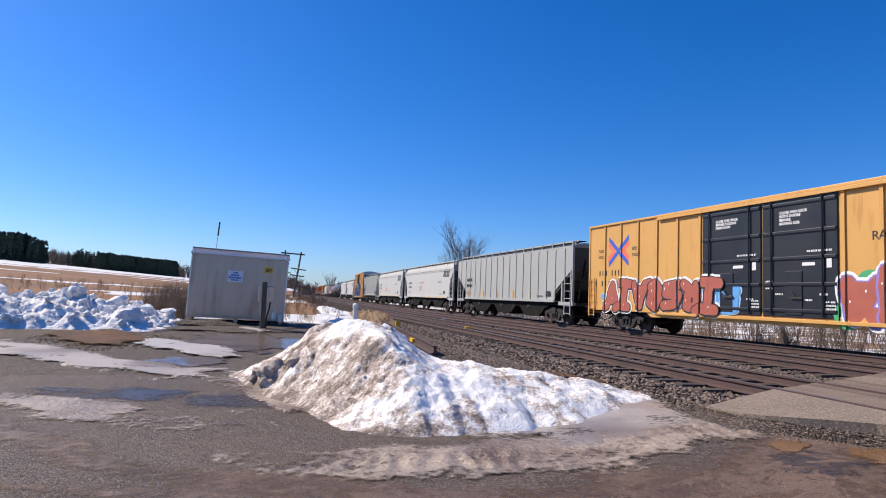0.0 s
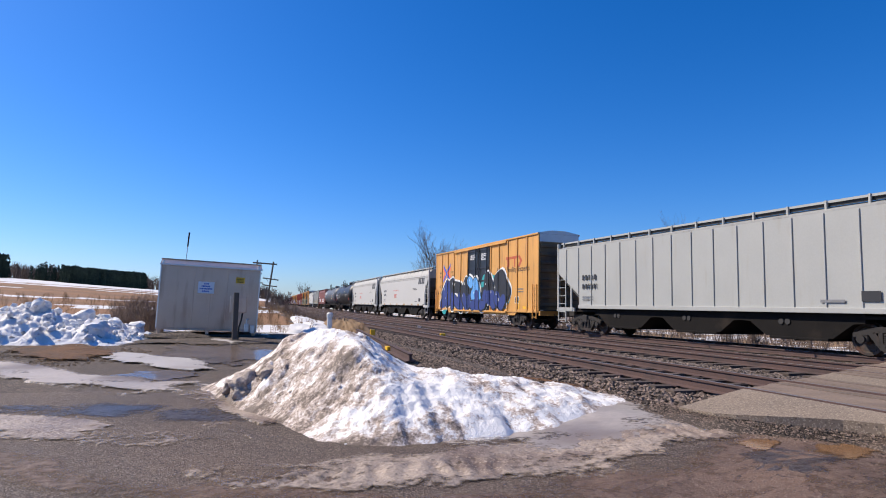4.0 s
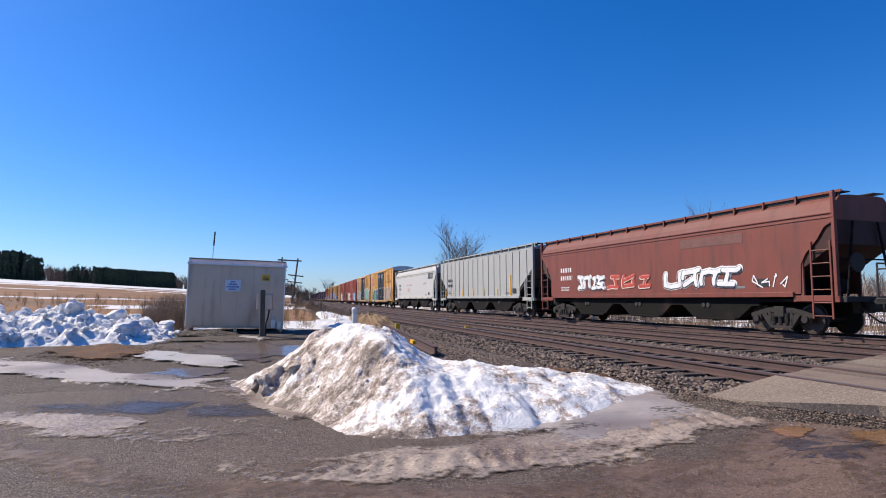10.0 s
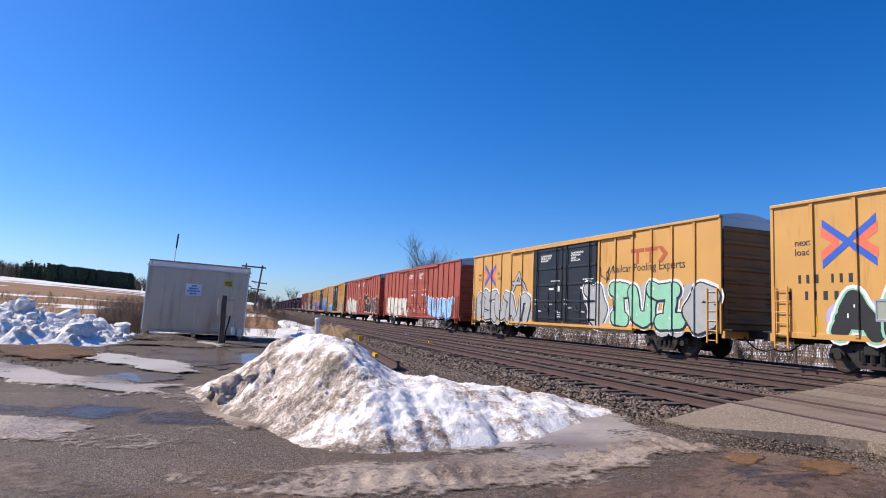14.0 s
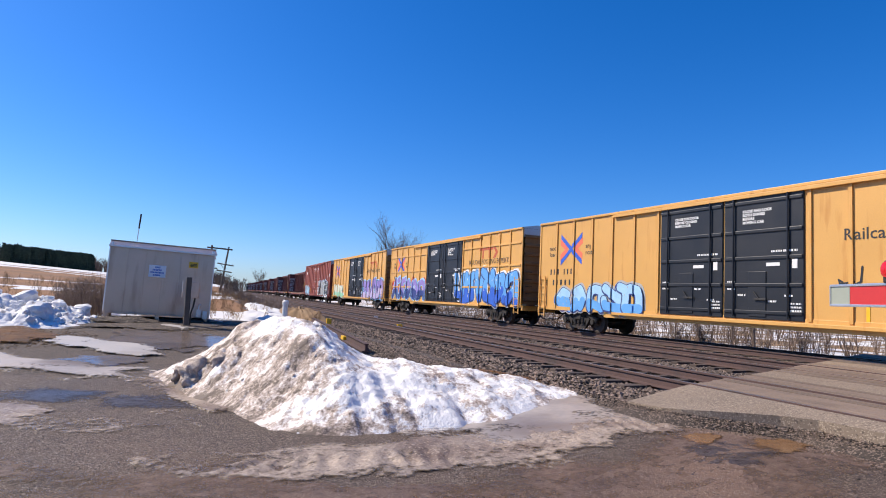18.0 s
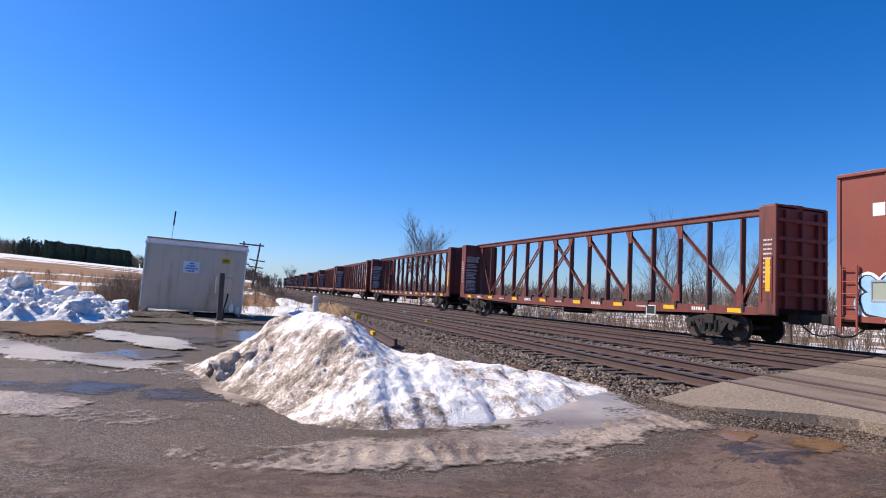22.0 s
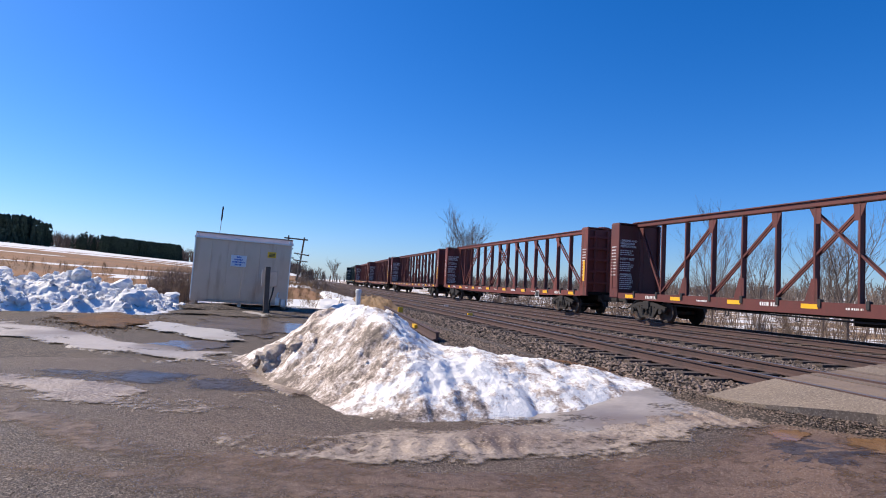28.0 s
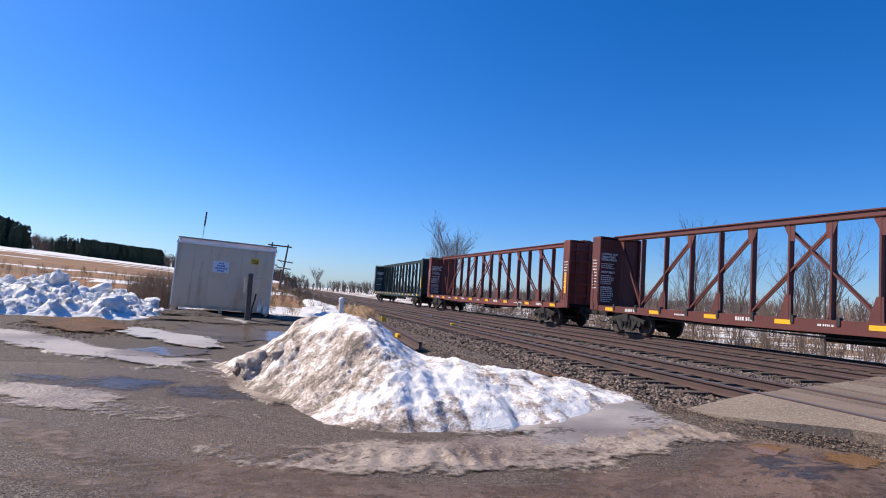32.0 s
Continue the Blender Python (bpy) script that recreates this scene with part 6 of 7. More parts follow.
        for sg in (-1, 1):
            e.add([(-hw - 0.007, q - 1.5, 3.7 + sg * 0.3), (-hw - 0.007, q - 1.75, 3.7 + sg * 0.3), (-hw - 0.007, q - 2.05, 3.7), (-hw - 0.007, q - 1.8, 3.7)], [(0, 1, 2, 3)])
        part("red_emblem", drape(e, L), mat("dull red marking", (0.5, 0.10, 0.04), 0.6, vary=0.12, scale=4, fine=30, bump=0), car)
    bars(car, hw + 0.005, -H + 2.6, 1.95, 0.9, 0.07, INK_GREY, 0.8, 0.3, 9)
    bars(car, hw + 0.005, -H + 2.6, 2.1, 0.9, 0.07, INK_GREY, 0.8, 0.3, 10)
    patch(car, hw + 0.005, -H + 2.7, -H + 2.2, 1.35, 1.72, INK_WHITE)
    patch(car, hw + 0.01, -H + 2.65, -H + 2.25, 1.39, 1.68, INK_BLACK)
    patch(car, hw + 0.005, -H + 1.75, -H + 1.2, 1.05, 1.18, REFLECT)
    reflectors(car, hw + 0.005, (H - 1.35, H - 4.2, d1 - 1.6, d1 - 3.9), 1.0, 1.5)
    return car


# ---- covered hopper
def hopper_car(L, paint, bays, ribbed, label, emblem=None):
    car = thing("hopper_car", label, "hopper car", "cars of the freight train")
    H = L / 2
    hw, B, TOP = 1.22, 1.22, (3.94 if ribbed else 3.83)
    half = [(0.0, TOP - 0.5), (0.0, 3.28), (0.28, 3.14), (0.52, 2.8), (0.92, 2.4), (1.08, 2.12), (1.12, B)]
    side = [(-H + a, z) for a, z in half] + [(H - a, z) for a, z in half[::-1]]
    if ribbed:
        side = [(-H, TOP), (-H, TOP - 1.1), (-H + 1.8, B + 0.5), (-H + 1.8, B), (H - 1.8, B), (H - 1.8, B + 0.5), (H, TOP - 1.1), (H, TOP)]
    for sg in (-1, 1):
        part("side_sheet", Shape().prism(side, sg * hw, sg * (hw - 0.04)), paint, car)
    if ribbed:
        prof = [(-hw, TOP), (-hw, TOP + 0.06), (-0.6, TOP + 0.24), (0.6, TOP + 0.24), (hw, TOP + 0.06), (hw, TOP)]
    else:
        prof = [(-hw, TOP - 0.5), (-hw + 0.015, TOP - 0.32), (-hw + 0.08, TOP - 0.12), (-hw + 0.22, TOP + 0.1), (-hw + 0.36, TOP + 0.22), (-0.5, TOP + 0.245), (0.5, TOP + 0.245), (hw - 0.36, TOP + 0.22), (hw - 0.22, TOP + 0.08), (hw - 0.08, TOP - 0.12), (hw - 0.015, TOP - 0.32), (hw, TOP - 0.5)]
    # roof tone darkened to offset the sun it catches, plus dirt streaks
    tone = {"light grey hopper paint": (0.35, 0.345, 0.32), "warm white hopper paint": (0.43, 0.415, 0.375)}.get(paint.name, (0.17, 0.045, 0.03))
    darkened = mat("darkened roof of " + paint.name, tone, 0.65, vary=0.12, scale=0.8, fine=25, bump=0.04, dirt=tuple(0.7 * c for c in tone), dirt_amount=0.3, streak=True)
    part("roof", Shape().extrude_y(prof, -H, H), darkened, car)
    CT = TOP if ribbed else TOP - 0.45
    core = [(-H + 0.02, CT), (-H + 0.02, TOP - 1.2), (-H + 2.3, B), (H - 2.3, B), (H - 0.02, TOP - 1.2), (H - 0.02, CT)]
    # shade inside the ends is put into this colour: paint times 0.14, plus grime
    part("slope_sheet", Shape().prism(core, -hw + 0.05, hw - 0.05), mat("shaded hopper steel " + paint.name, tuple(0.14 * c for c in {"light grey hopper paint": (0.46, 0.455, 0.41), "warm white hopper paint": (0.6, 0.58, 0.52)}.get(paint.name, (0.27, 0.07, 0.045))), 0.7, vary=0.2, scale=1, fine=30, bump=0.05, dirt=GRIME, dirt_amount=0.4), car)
    if not ribbed:
        for z in (TOP - 0.3, TOP - 0.42):
            part("side_bead", Shape().box(-hw - 0.018, -hw + 0.05, -H, H, z - 0.02, z + 0.02, 0.008), paint, car)
    else:
        n = 17
        for i in range(n):
            y = -H + 0.75 + (L - 1.5) * i / (n - 1)
            inset = max(0.0, 1.8 - (H - abs(y)))
            z0 = B + 0.05 + (0.5 + (TOP - 1.1 - B - 0.5) * inset / 1.8 if inset > 0 else 0)
            part("side_rib", Shape().box(-hw - 0.035, -hw, y - 0.03, y + 0.03, z0, TOP - 0.02, 0.01), paint, car)
    part("side_sill", Shape().box(-hw - 0.06, -hw + 0.06, -H + 1.35 + (0.45 if ribbed else 0), H - 1.35 - (0.45 if ribbed else 0), B - 0.09, B + 0.06, 0.012), paint, car)
    # roof walk with brackets and hatch
    part("roof_walk", Shape().box(-0.92, -0.45, -H, H, TOP + 0.32, TOP + 0.35).box(0.45, 0.92, -H, H, TOP + 0.32, TOP + 0.35).box(-0.9, -0.86, -H, H, TOP + 0.2, TOP + 0.33), STEEL_DARK, car, "steel grating roof walk")
    part("roof_rail", Shape().box(-0.96, -0.92, -H - 0.1, H + 0.1, TOP + 0.30, TOP + 0.37), paint, car)
    nb = 14
    br = Shape().prism([(-0.03, TOP + 0.1), (0.03, TOP + 0.1), (0.03, TOP + 0.38), (-0.03, TOP + 0.38)], -1.0, -0.92).mesh("walk_bracket", paint)
    for i in range(nb + 1):
        part("walk_bracket", br, None, car, at=pose(0, -H + 0.15 + (L - 0.3) * i / nb, 0))
    part("hatch_cover", Shape().box(-0.3, 0.3, -H + 0.6, H - 0.6, TOP + 0.22, TOP + 0.29, 0.02), UNDER, car)
    # outlet hoppers
    span = (L - 5.6) / bays
    for i in range(bays):
        c = -H + 2.8 + span * (i + 0.5)
        b = part("outlet_hopper", Shape().prism([(c - span * 0.5, B - 0.05), (c - span * 0.5, 0.86), (c - span * 0.42, 0.84), (c - span * 0.27, 0.42), (c + span * 0.27, 0.42), (c + span * 0.42, 0.84), (c + span * 0.5, 0.86), (c + span * 0.5, B - 0.05)], -1.08, 1.08), UNDER, car)
        part("outlet_gate", Shape().box(-1.1, 1.1, c - span * 0.24, c + span * 0.24, 0.34, 0.42, 0.015).tube((-1.2, c, 0.34), (1.2, c, 0.34), 0.03, 8), UNDER, b)
        part("vent_disc", Shape().tube((-1.08, c + 0.3, 0.86), (-1.11, c + 0.3, 0.86), 0.09, 10).tube((-1.08, c + 0.52, 0.86), (-1.11, c + 0.52, 0.86), 0.09, 10), STEEL_DARK, b)
    part("shear_plate", Shape().box(-1.1, 1.1, -H + 0.2, H - 0.2, 0.98, 1.06), UNDER, car)
    # ends: platform, upright posts, ladders, brake wheel
    for sg in (-1, 1):
        part("end_sill", Shape().box(-hw + 0.08, hw, sg * (H - 1.4), sg * (H + 0.25), 0.98, 1.14, 0.015), STEEL_DARK, car)
        part("end_sill", Shape().box(-hw, -hw + 0.08, sg * (H - 1.4), sg * (H + 0.1), 0.98, 1.16, 0.015), paint, car)
        for x in (-hw + 0.05, hw - 0.05):
            q = 0.06 if x < 0 else 0.03
            part("end_post", Shape().box(x - q, x + q, sg * (H - 0.05), sg * (H + 0.06), 1.1, TOP + 0.3, 0.01), paint if x < 0 else STEEL_DARK, car)
            part("corner_brace", Shape().box(x - 0.03, x + 0.03, sg * (H - 1.15), sg * (H - 1.03), 1.1, 2.6, 0.01), paint, car)
        ladder(car, -hw - 0.02, sg * (H - 0.1) - (0.62 if sg > 0 else 0.0), 0.5, 2.75, paint, 0.62, 0.38)
        part("step_plate", Shape().box(-hw - 0.03, -hw + 0.05, sg * (H - 0.1), sg * (H - 1.3), 1.0, 1.17, 0.01), paint, car)
        part("end_truss", Shape().tube((-0.9, sg * (H + 0.1), 1.15), (-0.5, sg * (H + 0.05), 3.3), 0.04, 6).tube((0.9, sg * (H + 0.1), 1.15), (0.5, sg * (H + 0.05), 3.3), 0.04, 6).tube((-1.1, sg * (H + 0.1), 2.2), (1.1, sg * (H + 0.1), 2.2), 0.025, 6), UNDER, car)
        # dark plate added in the recess of each end to stand for its shade
        part("end_shade_plate", Shape().box(-1.0, 1.0, sg * (H - 1.6), sg * (H - 1.5), 1.0, 2.6), UNDER, car)
    part("brake_wheel", Shape().lathe([(-0.02, 0.28), (0.02, 0.28)], 16, "y").shift(-0.6, -H - 0.2, 2.1), STEEL_DARK, car)
    part("air_tank", Shape().tube((0.2, -H + 0.9, 1.5), (0.2, -H + 1.6, 1.5), 0.22, 14), UNDER, car)
    running_gear(car, H, H - 2.05)
    x = hw + (0.004 if not ribbed else 0.037)
    ink = INK_WHITE if paint is HOPPER_RED else INK_BLACK
    my = H - 2.1
    bars(car, x, my, 2.42, 1.1, 0.22, ink, 0.55, 0.5, 5)
    bars(car, x, my, 2.02, 1.1, 0.22, ink, 0.55, 0.5, 6)
    for z in (1.62, 1.5):
        bars(car, x, my, z, 0.8, 0.06, ink if ink is INK_WHITE else INK_GREY, 0.8, 0.4, 8)
    patch(car, x, -H + 2.75, -H + 2.25, 1.45, 1.72, INK_BLACK)
    patch(car, x, -H + 3.9, -H + 3.2, 1.42, 1.5, INK_GREY)
    if emblem == "grey":
        # slanted block emblem
        s = Shape()
        y = -H + 2.95
        for i in range(4):
            for v0, v1, cut in ((0, 0.2, 0), (0.2, 0.75, 0.06), (0.75, 1.0, 0.0)):
                a0, a1 = y - 0.46 * i - cut, y - 0.46 * i - 0.40 + cut * (i % 2)
                z0, z1 = 2.9 + 0.55 * v0, 2.9 + 0.55 * v1
                s.add([(-x - 0.004, a0 - 0.16 * v0, z0), (-x - 0.004, a1 - 0.16 * v0, z0), (-x - 0.004, a1 - 0.16 * v1, z1), (-x - 0.004, a0 - 0.16 * v1, z1)], [(0, 1, 2, 3)])
        part("grey_emblem", s, mat("charcoal marking", (0.06, 0.06, 0.06), 0.6, vary=0.15, scale=5, fine=40, bump=0), car)
        write(car, "DO NOT HAMMER ON CAR", x + 0.003, 2.7, 2.45, 0.17, INK_RED)
        for i in range(4):
            bars(car, x, 2.35, 2.1 - 0.1 * i, 0.9, 0.05, INK_RED, 1.0, 0.3, 20 + i)
        bars(car, x, -H + 4.6, 2.55, 1.1, 0.05, INK_GREY, 0.8, 0.4, 30)
        bars(car, x, -H + 4.6, 2.45, 1.3, 0.05, INK_GREY, 0.8, 0.4, 31)
    return car


# ---- tank car
def tank_car(L, paint, label, style):
    car = thing("tank_car", label, "tank car", "cars of the freight train")
    H, R, C = L / 2, 1.54, 2.56
    h = H - 0.55
    rings = [(-h, 0.05), (-h + 0.02, 0.5), (-h + 0.13, 0.95), (-h + 0.33, 1.25), (-h + 0.6, 1.5), (-h + 0.85, R), (h - 0.85, R), (h - 0.6, 1.5), (h - 0.33, 1.25), (h - 0.13, 0.95), (h - 0.02, 0.5), (h, 0.05)]
    part("tank", Shape().lathe(rings, 40, "y").shift(z=C), paint, car, smooth=True)
    for y in (-h * 0.55, 0.0, h * 0.5, h * 0.78):
        part("weld_band", Shape().lathe([(y - 0.02, R + 0.002), (y, R + 0.008), (y + 0.02, R + 0.002)], 40, "y").shift(z=C), paint, car, smooth=True)
    dome = part("dome", Shape().lathe([(C + R - 0.05, 0.42), (C + R + 0.3, 0.42), (C + R + 0.38, 0.36), (C + R + 0.4, 0.05)], 20, "z"), paint, car)
    plat = part("dome_platform", Shape().box(-1.25, 1.25, -1.15, 1.15, C + R - 0.1, C + R - 0.06, 0.01).box(-1.25, -1.2, -1.15, 1.15, C + R - 0.3, C + R - 0.06), STEEL_DARK, car)
    s = Shape()
    t = C + R + 0.5
    for x in (-1.2, 1.2):
        s.path([(x, -1.15, C + R - 0.1), (x, -1.15, t), (x, -0.7, t + 0.1), (x, -0.7, C + R)], 0.025, 6).path([(x, 1.15, C + R - 0.1), (x, 1.15, t), (x, 0.7, t), (x, 0.7, C + R)], 0.025, 6)
        s.path([(x, -0.7, t + 0.1), (x, 0.6, t + 0.1), (x, 0.6, C + R)], 0.025, 6)
    part("platform_rail", s, STEEL_DARK, plat)
    for y in (-1.0, 1.0):
        part("platform_bracket", Shape().tube((-1.2, y, C + R - 0.1), (-1.05, y, C + R - 0.75), 0.04, 6), STEEL_DARK, plat)
    if style == "rails":
        s = Shape()
        for a, b in ((-h + 0.7, -1.6), (1.6, h - 0.7)):
            n = 6
            for i in range(n + 1):
                y = a + (b - a) * i / n
                s.tube((-0.55, y, C + R * 0.92), (-0.55, y, C + R + 0.32), 0.02, 6)
            s.tube((-0.55, a, C + R + 0.32), (-0.55, b, C + R + 0.32), 0.022, 6)
        part("top_handrail", s, STEEL_DARK, car)
    for y in (-h + 0.5, -h + 1.0, h - 1.0, h - 0.5):
        part("end_hoop", Shape().path([(-0.3, y, C + R - 0.15), (-0.3, y, C + R + 0.35), (0.3, y, C + R + 0.35), (0.3, y, C + R - 0.15)], 0.025, 6), STEEL_DARK, car)
    for i in range(9):
        y = -h + 1.6 + (2 * h - 3.2) * i / 8
        part("top_lug", Shape().box(-0.28, -0.22, y - 0.045, y + 0.045, C + R - 0.06, C + R + 0.03, 0.01), STEEL_DARK, car)
    for y in (-H + 2.2, H - 2.2):
        part("saddle", Shape().prism([(y - 0.5, 0.9), (y + 0.5, 0.9), (y + 0.35, 1.6), (y - 0.35, 1.6)], -1.05, 1.05), UNDER, car)
    part("side_rod", Shape().tube((-1.28, -H + 2.6, 1.0), (-1.28, H - 2.6, 1.0), 0.03, 8), STEEL_DARK, car)
    for i in range(7):
        y = -H + 3.2 + (L - 6.4) * i / 6
        part("rod_hanger", Shape().box(-1.3, -1.26, y - 0.03, y + 0.03, 0.86, 1.3), STEEL_DARK, car)
    for sg in (-1, 1):
        part("end_frame", Shape().box(-1.42, 1.42, sg * (H - 1.1), sg * H, 0.94, 1.1, 0.02).box(-1.42, -1.3, sg * (H - 2.4), sg * H, 0.98, 1.08), STEEL_DARK, car)
        part("end_rail", Shape().path([(-1.36, sg * (H - 0.05), 1.1), (-1.36, sg * (H - 0.05), 2.0), (1.36, sg * (H - 0.05), 2.0), (1.36, sg * (H - 0.05), 1.1)], 0.025, 6).path([(-1.36, sg * (H - 0.7), 1.05), (-1.36, sg * (H - 0.7), 1.85), (-1.36, sg * (H - 0.05), 1.85)], 0.025, 6), STEEL_DARK, car)
        ladder(car, -1.4, sg * (H - 0.5) - 0.2, 0.45, 1.1, STEEL_DARK, 0.4, 0.25)
        p = part("placard", Shape().add([(-1.44, sg * (h - 0.95) + 0.2, 1.85), (-1.44, sg * (h - 0.95), 1.65), (-1.44, sg * (h - 0.95) - 0.2, 1.85), (-1.44, sg * (h - 0.95), 2.05), (-1.42, sg * (h - 0.95) + 0.2, 1.85), (-1.42, sg * (h - 0.95), 1.65), (-1.42, sg * (h - 0.95) - 0.2, 1.85), (-1.42, sg * (h - 0.95), 2.05)], [(0, 1, 2, 3), (7, 6, 5, 4), (0, 4, 5, 1), (1, 5, 6, 2), (2, 6, 7, 3), (3, 7, 4, 0)]), INK_RED, car, "red diamond placard")
    running_gear(car, H, H - 2.2)

    def on_tank(z):
        return math.sqrt(max(0.01, R * R - (z - C) ** 2))

    def curved(name, y0, y1, z0, z1, material, label_=""):
        s = Shape()
        n = 5
        for i in range(n + 1):
            z = z0 + (z1 - z0) * i / n
            s.v += [(-on_tank(z) - 0.012, y0, z), (-on_tank(z) - 0.012, y1, z)]
        s.f = [(2 * i, 2 * i + 1, 2 * i + 3, 2 * i + 2) for i in range(n)]
        s.mi = [0] * n
        return part(name, s, material, car, label_)

    def curved_bars(y, z, width, height, material, glyph, seed):
        r = random.Random(seed)
        s = Shape()
        u = 0.0
        a, b = on_tank(z) + 0.012, on_tank(z + height) + 0.012
        while u < width:
            w = min(width - u, height * glyph * r.uniform(0.7, 1.2))
            s.add([(-a, y - u, z), (-a, y - u - w, z), (-b, y - u - w, z + height), (-b, y - u, z + height)], [(0, 1, 2, 3)])
            u += w + height * 0.28
        part("lettering", s, material, car)
    for y in (h - 1.0, h * 0.45, 1.5, -h * 0.25, -h * 0.55, -h + 1.0):
        curved("reflector", y + 0.05, y - 0.05, 2.3, 2.8, REFLECT_DIRTY)
    z = 2.45
    if style == "rails":
        curved_bars(h - 1.35, 2.42, 1.5, 0.24, INK_WHITE, 0.7, 4)
        curved_bars(h - 1.4, 2.1, 1.3, 0.08, INK_WHITE, 1.0, 5)
        curved_bars(h - 1.4, 1.95, 1.5, 0.08, INK_WHITE, 1.0, 6)
        o = write(car, "LIQUEFIED PETROLEUM GAS", R + 0.012, -4.3, 2.5, 0.16, INK_WHITE, 0.004)
        write(car, "NOT ODORIZED", R + 0.012, -4.8, 2.28, 0.14, INK_WHITE, 0.004)
        curved("data_plate", -3.0, -3.6, 2.85, 3.05, mat("tan data plate", (0.5, 0.4, 0.24), 0.6), "tan stencilled data plate")
    else:
        curved_bars(h - 0.95, 2.85, 4.0, 0.42, INK_WHITE, 0.95, 4)
        curved_bars(h - 0.95, 2.55, 1.2, 0.16, INK_WHITE, 0.7, 5)
        curved_bars(h - 0.95, 2.35, 1.0, 0.07, INK_WHITE, 1.0, 6)
        write(car, "NOT-ODORIZED\nLIQUEFIED\nPETROLEUM\nGAS", R + 0.012, -h + 4.1, 2.4, 0.16, INK_WHITE, 0.004)
        for i in range(4):
            curved_bars(-h + 2.5, 2.72 + 0.1 * i, 0.95, 0.05, INK_WHITE, 1.2, 40 + i)
        curved("data_plate", -h + 5.5, -h + 4.8, 2.0, 2.2, REFLECT, "yellow stencilled plate")
        curved("data_plate", -h + 2.9, -h + 2.55, 2.05, 2.25, INK_GREY)
    return car


# ---- centre-beam lumber car
def beam_car(L, paint, label, worn=False):
    car = thing("centerbeam_car", label, "flat car", "cars of the freight train")
    H, hw, D, BT, TOP = L / 2, 1.10, 1.12, 4.12, 4.3
    part("deck", Shape().box(-hw + 0.05, hw - 0.05, -H, H, D - 0.14, D, 0.01), UNDER, car)
    for sg in (-1, 1):
        part("side_sill", Shape().prism([(-H, D + 0.02), (-H, D - 0.22), (-H + 3.2, D - 0.26), (-4.5, D - 0.36), (4.5, D - 0.36), (H - 3.2, D - 0.26), (H, D - 0.22), (H, D + 0.02)], sg * hw, sg * (hw - 0.09)), paint, car)
    # bulkheads
    for sg in (-1, 1):
        b = part("bulkhead", Shape().box(-hw, hw, sg * (H - 0.5), sg * (H - 0.08), D, BT + 0.06, 0.02), paint, car)
        for x in (-hw + 0.02, hw - 0.02):
            part("bulkhead_edge", Shape().box(x - 0.05, x + 0.05, sg * (H - 0.62), sg * H, D - 0.2, BT + 0.12, 0.02), paint, b)
        for i in range(5):
            part("bulkhead_rib", Shape().box(-hw + 0.06, hw - 0.06, sg * (H - 0.08), sg * (H + 0.02), 1.5 + 0.56 * i, 1.62 + 0.56 * i, 0.02), paint, b)
        for x in (-0.7, 0.0, 0.7):
            part("bulkhead_rib", Shape().box(x - 0.05, x + 0.05, sg * (H - 0.08), sg * (H + 0.03), D, BT, 0.02), paint, b)
        ladder(b, -hw - 0.03, sg * (H - 0.35) - 0.2, 1.3, 2.7, paint, 0.36, 0.34)
        part("top_plate", Shape().box(-hw - 0.02, hw + 0.02, sg * (H - 0.56), sg * (H - 0.04), BT + 0.1, BT + 0.16, 0.02), paint, b)
        for i in range(10):
            bars(b, hw + 0.035, sg * (H - 0.28) + 0.16, 1.9 + 0.14 * i, 0.3, 0.05, INK_WHITE if worn else INK_GREY, 0.9, 0.4, i)
    inner = H - 0.5 - 0.004
    for words, z in (("LOADING AND\nUNLOADING\nINSTRUCTION", 3.45), ("SAFETY FIRST", 2.62), ("WARNING", 1.92)):
        part("lettering", text_mesh(words, 0.13, INK_WHITE, 0.006), None, car, at=pose(-0.98, inner, z, 90, 0, 0))
    rr = random.Random(int(L * 100) + 1)
    for i in range(20):
        z = 3.02 - 0.09 * i
        if abs(z - 2.66) < 0.1 or abs(z - 1.96) < 0.09:
            continue
        s = Shape()
        u, end = -0.98, rr.uniform(-0.45, -0.22)
        while u < end:
            g = rr.uniform(0.04, 0.12)
            s.box(u, min(end, u + g), inner - 0.002, inner + 0.003, z, z + 0.045)
            u += g + 0.03
        part("lettering_bar", s, INK_WHITE if worn else INK_GREY, car)
    # centre truss
    n = 15
    ys = [-H + 0.75 + (L - 1.5) * (i / n) for i in range(n + 1)]       # post 0 is at the lower end of the line
    part("top_chord", Shape().box(-0.15, 0.15, -H + 0.1, H - 0.1, TOP - 0.16, TOP + 0.02, 0.02), paint, car)
    part("top_flange", Shape().box(-0.2, 0.2, -H + 0.3, H - 0.3, TOP + 0.02, TOP + 0.06), paint, car)
    for i, y in enumerate(ys):
        w = 0.038
        s = Shape().box(-0.11, -0.08, y - w, y + w, D, TOP - 0.18, 0.008).box(0.08, 0.11, y - w, y + w, D, TOP - 0.18, 0.008).box(-0.09, 0.09, y - 0.02, y + 0.02, D, TOP - 0.18)
        part("truss_post", s, paint, car)
        if i % 2 == 1 and 1 <= i <= 14:
            part("post_gusset", Shape().prism([(y - 0.12, D), (y + 0.35, D), (y + 0.1, D + 0.75), (y - 0.1, D + 0.75)], -0.1, -0.075), paint, car)
        part("winch", Shape().tube((-hw - 0.02, y + 0.45, D + 0.06), (-hw + 0.12, y + 0.45, D + 0.06), 0.05, 8).box(-hw - 0.03, -hw + 0.02, y + 0.4, y + 0.5, D - 0.14, D + 0.1), STEEL_DARK, car)
